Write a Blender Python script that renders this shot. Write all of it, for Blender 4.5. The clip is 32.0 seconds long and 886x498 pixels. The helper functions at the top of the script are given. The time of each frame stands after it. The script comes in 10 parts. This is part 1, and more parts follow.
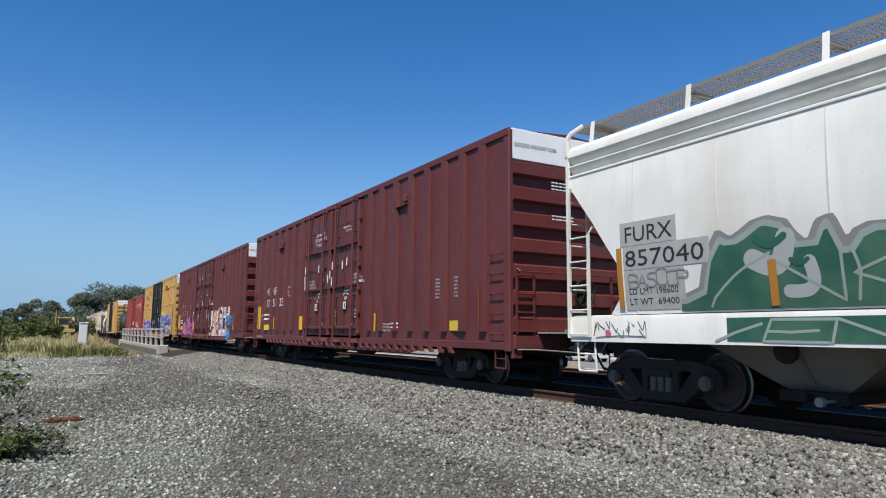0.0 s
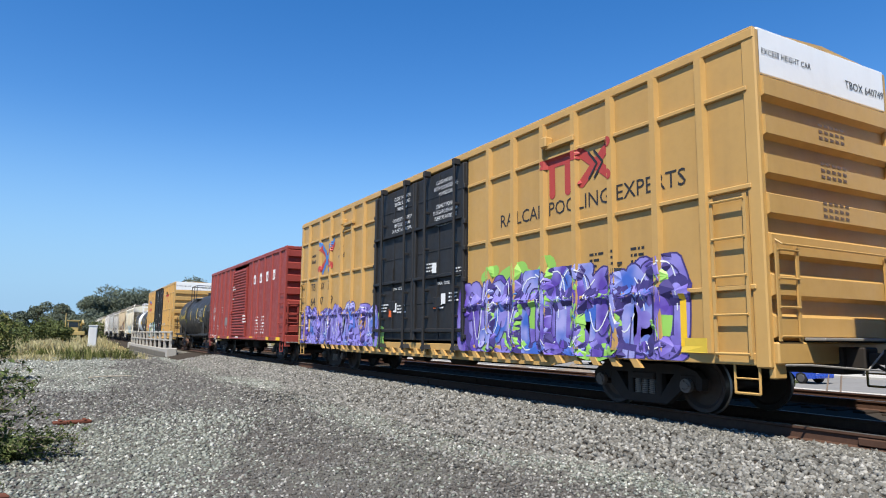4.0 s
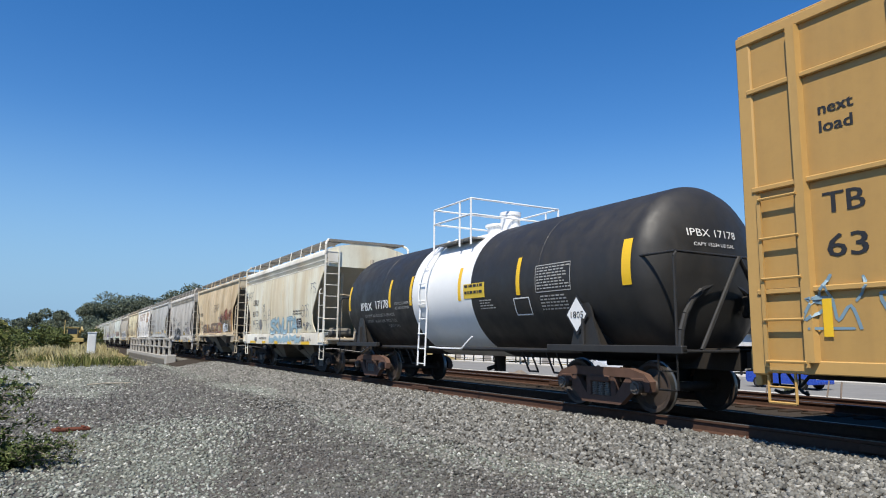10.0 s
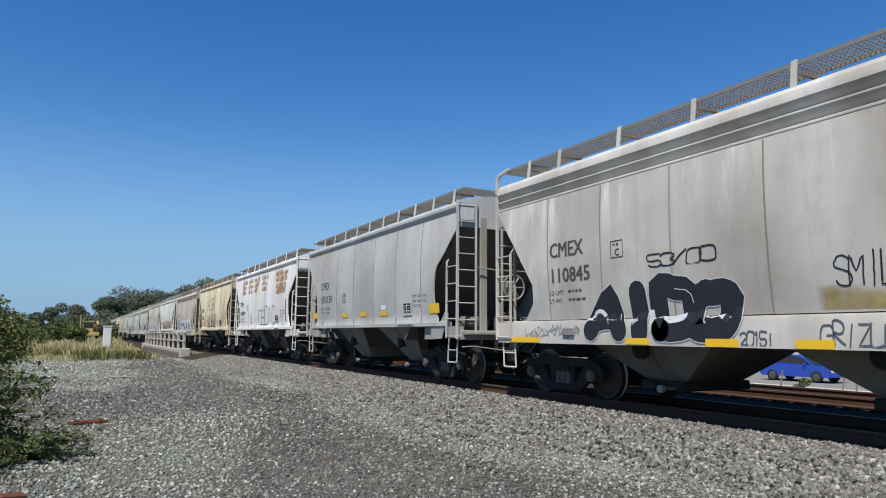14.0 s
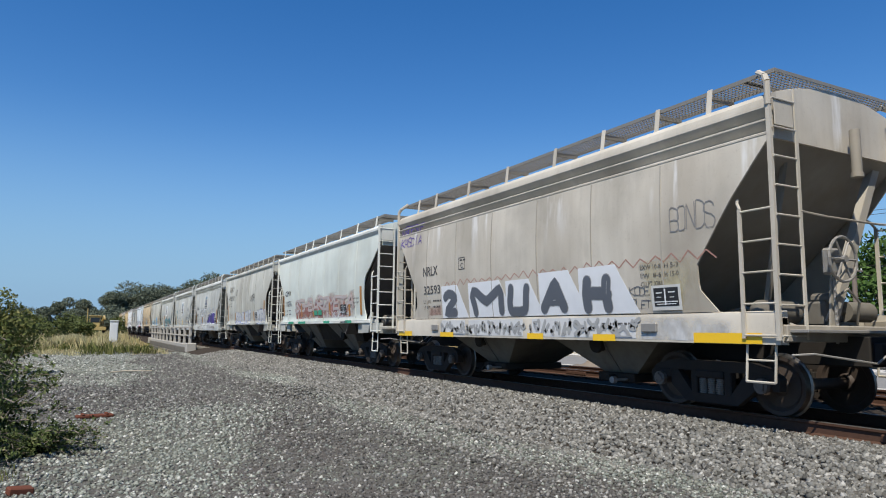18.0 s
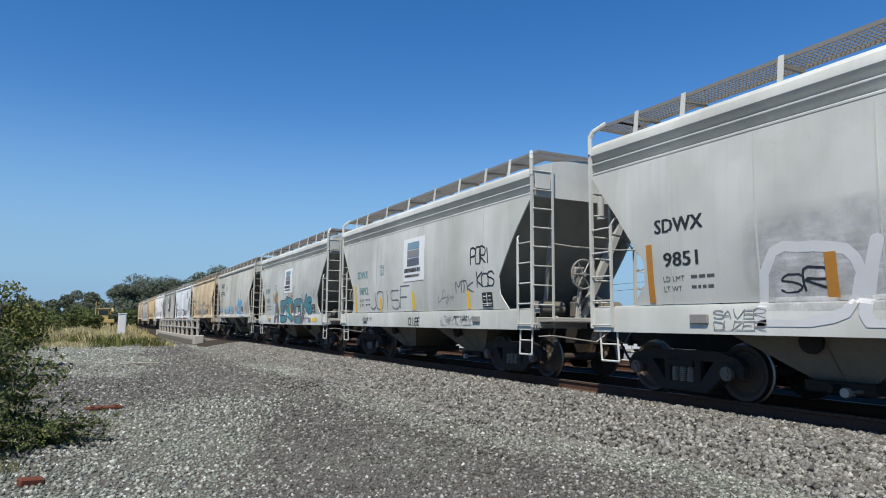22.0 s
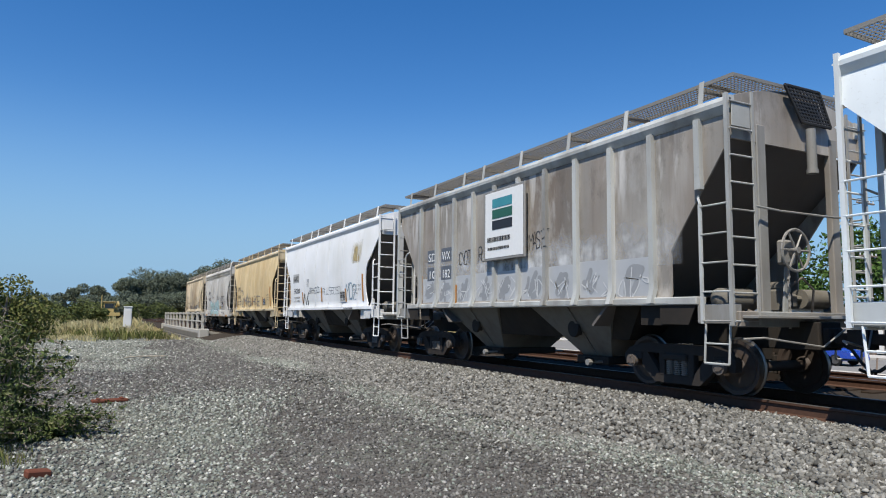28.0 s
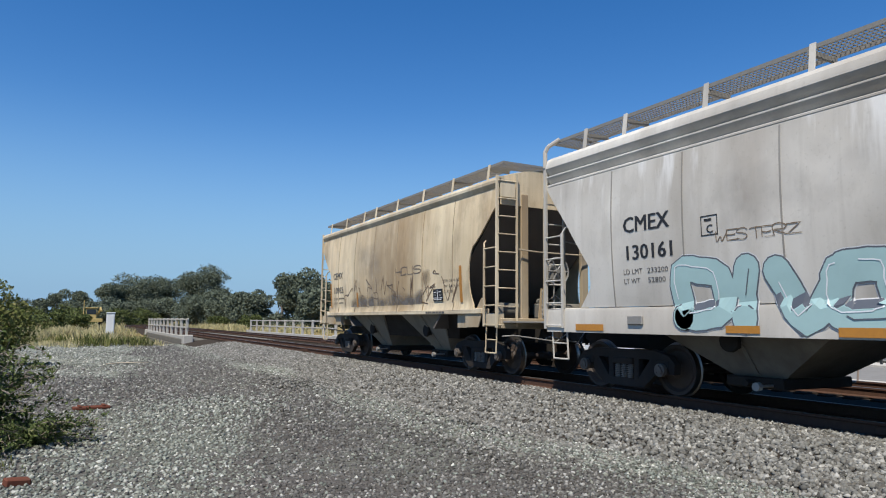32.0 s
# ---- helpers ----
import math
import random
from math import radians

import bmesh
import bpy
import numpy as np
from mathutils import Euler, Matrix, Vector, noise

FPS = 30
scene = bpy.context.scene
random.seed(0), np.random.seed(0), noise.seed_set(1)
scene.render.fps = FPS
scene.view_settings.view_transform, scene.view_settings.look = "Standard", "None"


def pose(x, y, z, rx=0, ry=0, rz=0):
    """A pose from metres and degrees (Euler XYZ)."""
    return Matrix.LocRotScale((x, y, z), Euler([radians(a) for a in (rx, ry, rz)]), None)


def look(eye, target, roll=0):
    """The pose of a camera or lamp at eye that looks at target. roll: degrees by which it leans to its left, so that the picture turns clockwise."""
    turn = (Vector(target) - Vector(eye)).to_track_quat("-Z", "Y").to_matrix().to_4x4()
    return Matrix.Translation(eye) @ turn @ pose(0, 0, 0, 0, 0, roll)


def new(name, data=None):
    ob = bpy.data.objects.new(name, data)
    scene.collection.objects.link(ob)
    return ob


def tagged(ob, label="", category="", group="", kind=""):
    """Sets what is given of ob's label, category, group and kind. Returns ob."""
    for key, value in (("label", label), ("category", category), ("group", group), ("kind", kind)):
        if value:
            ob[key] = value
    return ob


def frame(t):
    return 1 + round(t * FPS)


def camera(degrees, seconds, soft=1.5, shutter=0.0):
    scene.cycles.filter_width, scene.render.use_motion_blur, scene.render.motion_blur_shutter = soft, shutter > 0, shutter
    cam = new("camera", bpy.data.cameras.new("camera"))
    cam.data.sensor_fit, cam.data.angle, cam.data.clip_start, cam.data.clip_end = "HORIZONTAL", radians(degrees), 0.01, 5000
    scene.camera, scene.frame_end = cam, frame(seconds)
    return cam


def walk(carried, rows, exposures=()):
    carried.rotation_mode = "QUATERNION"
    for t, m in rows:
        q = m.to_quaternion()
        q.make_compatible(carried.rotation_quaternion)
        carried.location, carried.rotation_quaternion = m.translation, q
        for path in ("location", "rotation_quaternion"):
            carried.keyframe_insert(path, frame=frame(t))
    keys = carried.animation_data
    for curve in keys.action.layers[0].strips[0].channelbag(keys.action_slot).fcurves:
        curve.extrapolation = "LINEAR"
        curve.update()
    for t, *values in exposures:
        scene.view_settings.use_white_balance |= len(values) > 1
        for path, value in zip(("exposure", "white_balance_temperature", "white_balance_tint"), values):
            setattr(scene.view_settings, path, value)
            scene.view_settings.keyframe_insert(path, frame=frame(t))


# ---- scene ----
# camera: hand-held on the lot beside the line, turning a little as the train goes by
cam = camera(67.08, 32.0, soft=1.05)
EYE = (0.0, 0.0, 1.113)
PATH = [
    (0, -30.12, 7.13, -0.49), (0.5, -30.12, 7.28, -0.52), (1, -30.06, 7.40, -0.56), (1.5, -29.93, 7.40, -0.85),
    (2, -29.87, 7.42, -0.91), (2.5, -29.82, 7.36, -0.75), (3, -29.76, 7.32, -0.68), (3.5, -29.62, 7.28, -0.52),
    (4, -29.48, 7.41, -0.60), (4.5, -29.46, 7.59, -0.66), (6.5, -29.53, 7.72, -0.68), (7, -29.49, 7.75, -0.55),
    (7.5, -29.54, 7.76, -0.57), (8, -29.55, 7.77, -0.67), (8.5, -29.53, 7.72, -0.64), (9, -29.62, 7.78, -0.65),
    (9.5, -29.57, 7.87, -0.51), (10, -29.51, 7.96, -0.55), (10.5, -29.46, 7.95, -0.60), (11, -29.44, 7.87, -0.63),
    (11.5, -29.35, 7.92, -0.77), (12, -29.16, 7.90, -0.61), (12.5, -28.90, 7.75, -0.47), (13, -28.70, 7.59, -0.39),
    (13.5, -28.53, 7.45, -0.46), (14, -28.49, 7.39, -0.46), (14.5, -28.38, 7.37, -0.48), (15, -28.21, 7.34, -0.52),
    (15.5, -28.09, 7.27, -0.59), (17.5, -28.04, 7.08, -0.61), (18, -28.06, 7.00, -0.62), (18.5, -27.91, 6.87, -0.38),
    (19, -27.77, 6.69, -0.38), (19.5, -27.68, 6.47, -0.28), (20, -27.62, 6.22, 0.06), (20.5, -27.59, 6.10, 0.07),
    (21, -27.52, 6.08, -0.17), (21.5, -27.53, 6.15, -0.45), (22, -27.52, 6.30, -0.48), (22.5, -27.50, 6.29, -0.31),
    (23, -27.34, 6.25, -0.41), (23.5, -27.22, 6.17, -0.52), (24, -27.17, 6.03, -0.51), (24.5, -27.12, 6.00, -0.55),
    (25, -27.11, 6.00, -0.65), (25.5, -27.15, 5.93, -0.67), (26, -27.15, 5.88, -0.69), (26.5, -27.16, 5.80, -0.73),
    (28.5, -27.15, 5.83, -0.62), (29, -27.28, 6.10, -0.81), (29.5, -27.43, 6.32, -0.82), (30, -27.53, 6.49, -0.81),
    (30.5, -27.63, 6.59, -0.62), (31, -27.72, 6.68, -0.60), (31.5, -27.87, 6.51, -0.71), (32, -28.33, 6.35, -0.70),
]
# the camera brightens for the dark boxcars
EXPOSURE = [(0.0, 0.18), (1.0, 0.70), (2.0, 0.79), (3.0, 0.68), (4.0, 0.52), (7.0, 0.48), (8.0, 0.46), (9.0, 0.38), (10.0, 0.26), (12.0, 0.03), (13.0, 0.12), (19.0, 0.14), (26.0, 0.18), (29.0, 0.20), (30.0, 0.03), (31.0, 0.14), (32.0, 0.17)]
walk(cam, [(t, pose(*EYE, 90 + pitch, roll, yaw)) for t, yaw, pitch, roll in PATH], EXPOSURE)

# light: clear sky, high sun from behind the lot
SUN = Vector((-0.41, -0.36, 0.84)).normalized()
world = bpy.data.worlds.new("world")
scene.world = world
world.use_nodes = True
wn = world.node_tree.nodes
sky = wn.new("ShaderNodeTexSky")
sky.sky_type, sky.sun_disc = "NISHITA", False
sky.sun_elevation = math.asin(SUN.z)
sky.sun_rotation = math.atan2(SUN.x, SUN.y)
sky.altitude, sky.air_density, sky.dust_density, sky.ozone_density = 20, 1.0, 0.0, 1.5
wn["Background"].inputs["Strength"].default_value = 0.12
deep = wn.new("ShaderNodeHueSaturation")
deep.inputs["Hue"].default_value = 0.508
deep.inputs["Saturation"].default_value = 1.40
world.node_tree.links.new(sky.outputs[0], deep.inputs["Color"])
up = wn.new("ShaderNodeTexCoord")
axis = wn.new("ShaderNodeSeparateXYZ")
haze = wn.new("ShaderNodeMapRange")
haze.interpolation_type = "SMOOTHSTEP"
for key, value in (("From Min", 0.0), ("From Max", 0.32), ("To Min", 0.92), ("To Max", 0.0)):
    haze.inputs[key].default_value = value
low_sky = wn.new("ShaderNodeMix")
low_sky.data_type = "RGBA"
low_sky.inputs["B"].default_value = (1.52, 2.95, 4.85, 1)      # blue haze near the horizon
for a, b in ((up.outputs["Generated"], axis.inputs[0]), (axis.outputs["Z"], haze.inputs["Value"]), (haze.outputs[0], low_sky.inputs["Factor"]), (deep.outputs[0], low_sky.inputs["A"]), (low_sky.outputs["Result"], wn["Background"].inputs["Color"])):
    world.node_tree.links.new(a, b)
sun = new("sun", bpy.data.lights.new("sun", "SUN"))
sun.data.energy, sun.data.angle, sun.data.color = 5.0, radians(0.53), (1.0, 0.94, 0.83)
sun.matrix_world = look(SUN * 100, (0, 0, 0))

TC, TC2 = 9.26, 14.0          # centre lines of the two tracks
GROUND = -0.5                 # the lot, below the rail tops
SPEED = 11.86                 # the train, metres a second


# ---- materials ----
def base_mat(name, rough=0.6, metal=0.0):
    m = bpy.data.materials.new(name)
    m.use_nodes = True
    nt = m.node_tree
    b = nt.nodes["Principled BSDF"]
    b.inputs["Roughness"].default_value, b.inputs["Metallic"].default_value = rough, metal
    b.inputs["Specular IOR Level"].default_value = 0.5 if rough < 0.72 else (0.12 if rough < 0.88 else 0.0)
    return m, nt, b


def node(nt, kind, **values):
    n = nt.nodes.new(kind)
    for k, v in values.items():
        n.inputs[k].default_value = v
    return n


def tex_at(nt, scale, detail=4.0, stretch=(1, 1, 1), rough=0.55, spread=40.0):
    """Noise over the object's own metres, shifted from thing to thing."""
    co = nt.nodes.new("ShaderNodeTexCoord")
    info = nt.nodes.new("ShaderNodeObjectInfo")
    mul = nt.nodes.new("ShaderNodeMath")
    mul.operation = "MULTIPLY"
    mul.inputs[1].default_value = spread
    nt.links.new(info.outputs["Random"], mul.inputs[0])
    mp = nt.nodes.new("ShaderNodeMapping")
    mp.inputs["Scale"].default_value = stretch
    nt.links.new(co.outputs["Object"], mp.inputs["Vector"])
    nt.links.new(mul.outputs[0], mp.inputs["Location"])
    n = node(nt, "ShaderNodeTexNoise", Scale=scale, Detail=detail, Roughness=rough)
    nt.links.new(mp.outputs[0], n.inputs["Vector"])
    return n.outputs["Fac"]


def ramp(nt, fac, lo, hi, a=0.0, b=1.0):
    r = nt.nodes.new("ShaderNodeMapRange")
    r.inputs["From Min"].default_value, r.inputs["From Max"].default_value = lo, hi
    r.inputs["To Min"].default_value, r.inputs["To Max"].default_value = a, b
    nt.links.new(fac, r.inputs["Value"])
    return r.outputs[0]


def mix(nt, fac, a, b, mode="MIX"):
    m = nt.nodes.new("ShaderNodeMix")
    m.data_type, m.blend_type = "RGBA", mode
    for sock, v in ((m.inputs["Factor"], fac), (m.inputs["A"], a), (m.inputs["B"], b)):
        if hasattr(v, "is_output"):
            nt.links.new(v, sock)
        elif isinstance(v, (int, float)):
            sock.default_value = v
        else:
            sock.default_value = (*v[:3], 1)
    return m.outputs["Result"]


def bump(nt, b, height, strength, dist=0.01):
    bp = node(nt, "ShaderNodeBump", Strength=strength, Distance=dist)
    nt.links.new(height, bp.inputs["Height"])
    nt.links.new(bp.outputs[0], b.inputs["Normal"])


def paint(name, col, dirt=(0.12, 0.10, 0.08), rough=0.5, streak=0.4, patch=0.25, rust=0.0, rustcol=(0.20, 0.075, 0.03), dent=0.25):
    """Weathered vehicle paint: broad fading, grime that runs down, spots of rust."""
    m, nt, b = base_mat(name, rough)
    c = mix(nt, ramp(nt, tex_at(nt, 0.55, 3), 0.3, 0.75, 0, patch), col, [min(1, x * 1.25 + 0.02) for x in col])
    c = mix(nt, ramp(nt, tex_at(nt, 2.2, 6, (1, 1, 0.10)), 0.50, 0.80, 0, streak), c, dirt)
    c = mix(nt, ramp(nt, tex_at(nt, 9.0, 6), 0.45, 0.85, 0, streak * 0.5), c, dirt)
    if rust:
        c = mix(nt, ramp(nt, tex_at(nt, 1.3, 8, (1, 1, 0.35)), 0.62 - 0.12 * rust, 0.78, 0, rust), c, rustcol)
    nt.links.new(c, b.inputs["Base Color"])
    nt.links.new(ramp(nt, tex_at(nt, 3.0, 4), 0.3, 0.7, rough - 0.1, rough + 0.15), b.inputs["Roughness"])
    bump(nt, b, tex_at(nt, 1.6, 5), dent, 0.03)
    return m


def stained(name, col, stain, wash=(0.42, 0.24, 0.08), streak=0.5, runs=0.5, soot=0.3, rough=0.6, drips=0.0, flake=0.12):
    """Old hopper paint: fading, wide rusty washes and thin runs down from the eave, cement dust, dark smears."""
    m, nt, b = base_mat(name, rough)
    c = mix(nt, ramp(nt, tex_at(nt, 0.45, 3), 0.38, 0.62, 0, 0.85), col, [min(0.86, x * 1.25 + 0.05) for x in col])
    c = mix(nt, ramp(nt, tex_at(nt, 0.75, 4, (1, 1, 0.22)), 0.44, 0.66, 0, streak * 0.85), c, stain)
    c = mix(nt, ramp(nt, tex_at(nt, 0.85, 5, (1, 1, 0.10)), 0.45, 0.70, 0, runs * 0.8), c, wash)
    c = mix(nt, ramp(nt, tex_at(nt, 4.2, 5, (1, 1, 0.035)), 0.50, 0.80, 0, runs * 0.45), c, [x * 0.8 for x in wash])
    c = mix(nt, ramp(nt, tex_at(nt, 7.0, 6, (1, 1, 0.05)), 0.54, 0.80, 0, streak * 0.40), c, stain)
    c = mix(nt, ramp(nt, tex_at(nt, 0.6, 5, (1, 0.8, 1)), 0.56, 0.74, 0, soot), c, (0.13, 0.115, 0.10))
    c = mix(nt, ramp(nt, tex_at(nt, 24.0, 5), 0.60, 0.80, 0, 0.35), c, stain)
    c = mix(nt, ramp(nt, tex_at(nt, 1.1, 6, (1, 1, 0.16)), 0.58, 0.68, 0, 0.45), c, [min(0.86, x * 1.3 + 0.08) for x in col])
    if drips:
        # runs of spilt cement down from the hatches
        co = nt.nodes.new("ShaderNodeTexCoord")
        axes = nt.nodes.new("ShaderNodeSeparateXYZ")
        nt.links.new(co.outputs["Object"], axes.inputs[0])
        spill = nt.nodes.new("ShaderNodeMath")
        spill.operation = "MULTIPLY"
        nt.links.new(ramp(nt, tex_at(nt, 2.6, 5, (1, 1, 0.14)), 0.57, 0.66, 0, drips), spill.inputs[0])
        nt.links.new(ramp(nt, axes.outputs["Z"], 2.7, 3.5), spill.inputs[1])
        c = mix(nt, spill.outputs[0], c, (0.74, 0.72, 0.68))
    c = mix(nt, ramp(nt, tex_at(nt, 1.9, 9, (1, 1, 0.45), 0.68), 0.53, 0.62, 0, flake), c, [x * 0.72 for x in stain])
    c = mix(nt, ramp(nt, tex_at(nt, 1.5, 9, (1, 1, 0.4), 0.68), 0.56, 0.63, 0, flake * 1.2), c, [min(0.8, x * 0.9 + 0.12) for x in col])
    nt.links.new(c, b.inputs["Base Color"])
    nt.links.new(ramp(nt, tex_at(nt, 3.0, 4), 0.3, 0.7, rough - 0.08, rough + 0.2), b.inputs["Roughness"])
    bump(nt, b, tex_at(nt, 1.3, 5, (1, 1, 0.5)), 0.4, 0.03)
    return m


def plain(name, col, rough=0.6, metal=0.0, vary=0.25, scale=14.0):
    m, nt, b = base_mat(name, rough, metal)
    c = mix(nt, ramp(nt, tex_at(nt, scale, 5), 0.3, 0.7, 0, vary), col, [x * 0.55 for x in col])
    nt.links.new(c, b.inputs["Base Color"])
    bump(nt, b, tex_at(nt, scale * 2, 4), 0.15, 0.004)
    return m


def islands(name, cols, rough=0.85, fine=30.0):
    """Many loose pieces in one mesh, each with its own shade."""
    m, nt, b = base_mat(name, rough)
    geo = nt.nodes.new("ShaderNodeNewGeometry")
    cr = nt.nodes.new("ShaderNodeValToRGB")
    cr.color_ramp.interpolation = "LINEAR"
    while len(cr.color_ramp.elements) < len(cols):
        cr.color_ramp.elements.new(0.5)
    for i, (e, c) in enumerate(zip(cr.color_ramp.elements, cols)):
        e.position, e.color = i / (len(cols) - 1), (*c, 1)
    nt.links.new(geo.outputs["Random Per Island"], cr.inputs["Fac"])
    c = mix(nt, ramp(nt, tex_at(nt, fine, 3), 0.35, 0.7, 0, 0.35), cr.outputs[0], (0.05, 0.045, 0.04))
    nt.links.new(c, b.inputs["Base Color"])
    return m


MAROON = paint("maroon_paint", (0.110, 0.0205, 0.0185), (0.055, 0.022, 0.018), 0.55, 0.35, 0.5)
MAROON_END = paint("maroon_end_paint", (0.120, 0.022, 0.018), (0.06, 0.025, 0.02), 0.5, 0.3, 0.4)
YELLOW = paint("yellow_paint", (0.455, 0.268, 0.078), (0.22, 0.13, 0.05), 0.5, 0.28, 0.3)
YELLOW_POST = paint("yellow_post_paint", (0.49, 0.295, 0.092), (0.24, 0.14, 0.05), 0.5, 0.25, 0.3)
RED = paint("red_paint", (0.262, 0.035, 0.024), (0.11, 0.033, 0.027), 0.55, 0.4, 0.5, dent=0.75)
WHITE = paint("white_paint", (0.80, 0.80, 0.78), (0.45, 0.42, 0.36), 0.5, 0.12, 0.1)
BLACK = paint("black_paint", (0.019, 0.018, 0.017), (0.055, 0.047, 0.038), 0.52, 0.45, 0.3, dent=0.08)
DOOR_BLACK = paint("black_door_paint", (0.010, 0.010, 0.011), (0.03, 0.03, 0.03), 0.62, 0.3, 0.3)
UNDER = paint("underframe_grime", (0.026, 0.023, 0.020), (0.055, 0.042, 0.032), 0.87, 0.5, 0.4)
CHUTE = paint("hopper_chute_paint", (0.155, 0.142, 0.118), (0.080, 0.066, 0.052), 0.8, 0.6, 0.5)
CHUTE_PALE = paint("dusty_chute_paint", (0.23, 0.21, 0.17), (0.11, 0.09, 0.068), 0.8, 0.55, 0.5)
CAST = paint("cast_steel", (0.115, 0.066, 0.048), (0.055, 0.034, 0.025), 0.8, 0.6, 0.5)
CAST_DARK = paint("oily_cast_steel", (0.028, 0.024, 0.021), (0.055, 0.036, 0.025), 0.82, 0.6, 0.5)
WHEEL = plain("rolled_steel", (0.055, 0.039, 0.030), 0.7, 0.0, 0.4)
BEARING = plain("bearing_cap_steel", (0.14, 0.115, 0.095), 0.6, 0.2, 0.4)
SPRING = plain("dusty_spring_steel", (0.19, 0.165, 0.14), 0.7, 0.1, 0.4)
TREAD = plain("polished_tread", (0.24, 0.225, 0.205), 0.42, 1.0, 0.2)
RAIL_TOP = plain("polished_rail", (0.20, 0.19, 0.175), 0.55, 0.8, 0.2)
RAIL = plain("rusty_rail", (0.095, 0.052, 0.036), 0.85, 0.0, 0.5)
TIE = paint("creosoted_tie", (0.035, 0.026, 0.020), (0.075, 0.055, 0.04), 0.95, 0.5, 0.5)
STEEL_GRATE = plain("grating_steel", (0.30, 0.285, 0.26), 0.6, 0.3)
WALK_GRATE = plain("walkway_grating_steel", (0.23, 0.22, 0.20), 0.7, 0.1)
DARK_METAL = plain("dark_metal", (0.05, 0.048, 0.046), 0.6, 0.4)
CONCRETE = paint("bridge_concrete", (0.38, 0.36, 0.32), (0.25, 0.23, 0.20), 0.85, 0.4, 0.4)
INK_WHITE = plain("white_stencil", (0.78, 0.78, 0.76), 0.6, 0, 0.12)
INK_BLACK = plain("black_stencil", (0.022, 0.022, 0.024), 0.6, 0, 0.2)
INK_YELLOW = plain("yellow_stencil", (0.72, 0.50, 0.05), 0.6, 0, 0.12)
INK_RED = plain("red_marking", (0.42, 0.05, 0.04), 0.6, 0, 0.2)
REFLECT = plain("yellow_reflector", (0.85, 0.52, 0.02), 0.4, 0, 0.08)
REFLECT_MUTED = plain("dusty_yellow_reflector", (0.66, 0.36, 0.025), 0.45, 0, 0.15)
REFLECT_OLD = plain("worn_orange_reflector", (0.46, 0.20, 0.03), 0.5, 0, 0.3)
PATCH_GREY = plain("grey_patch", (0.42, 0.41, 0.38), 0.6, 0, 0.3, 5)


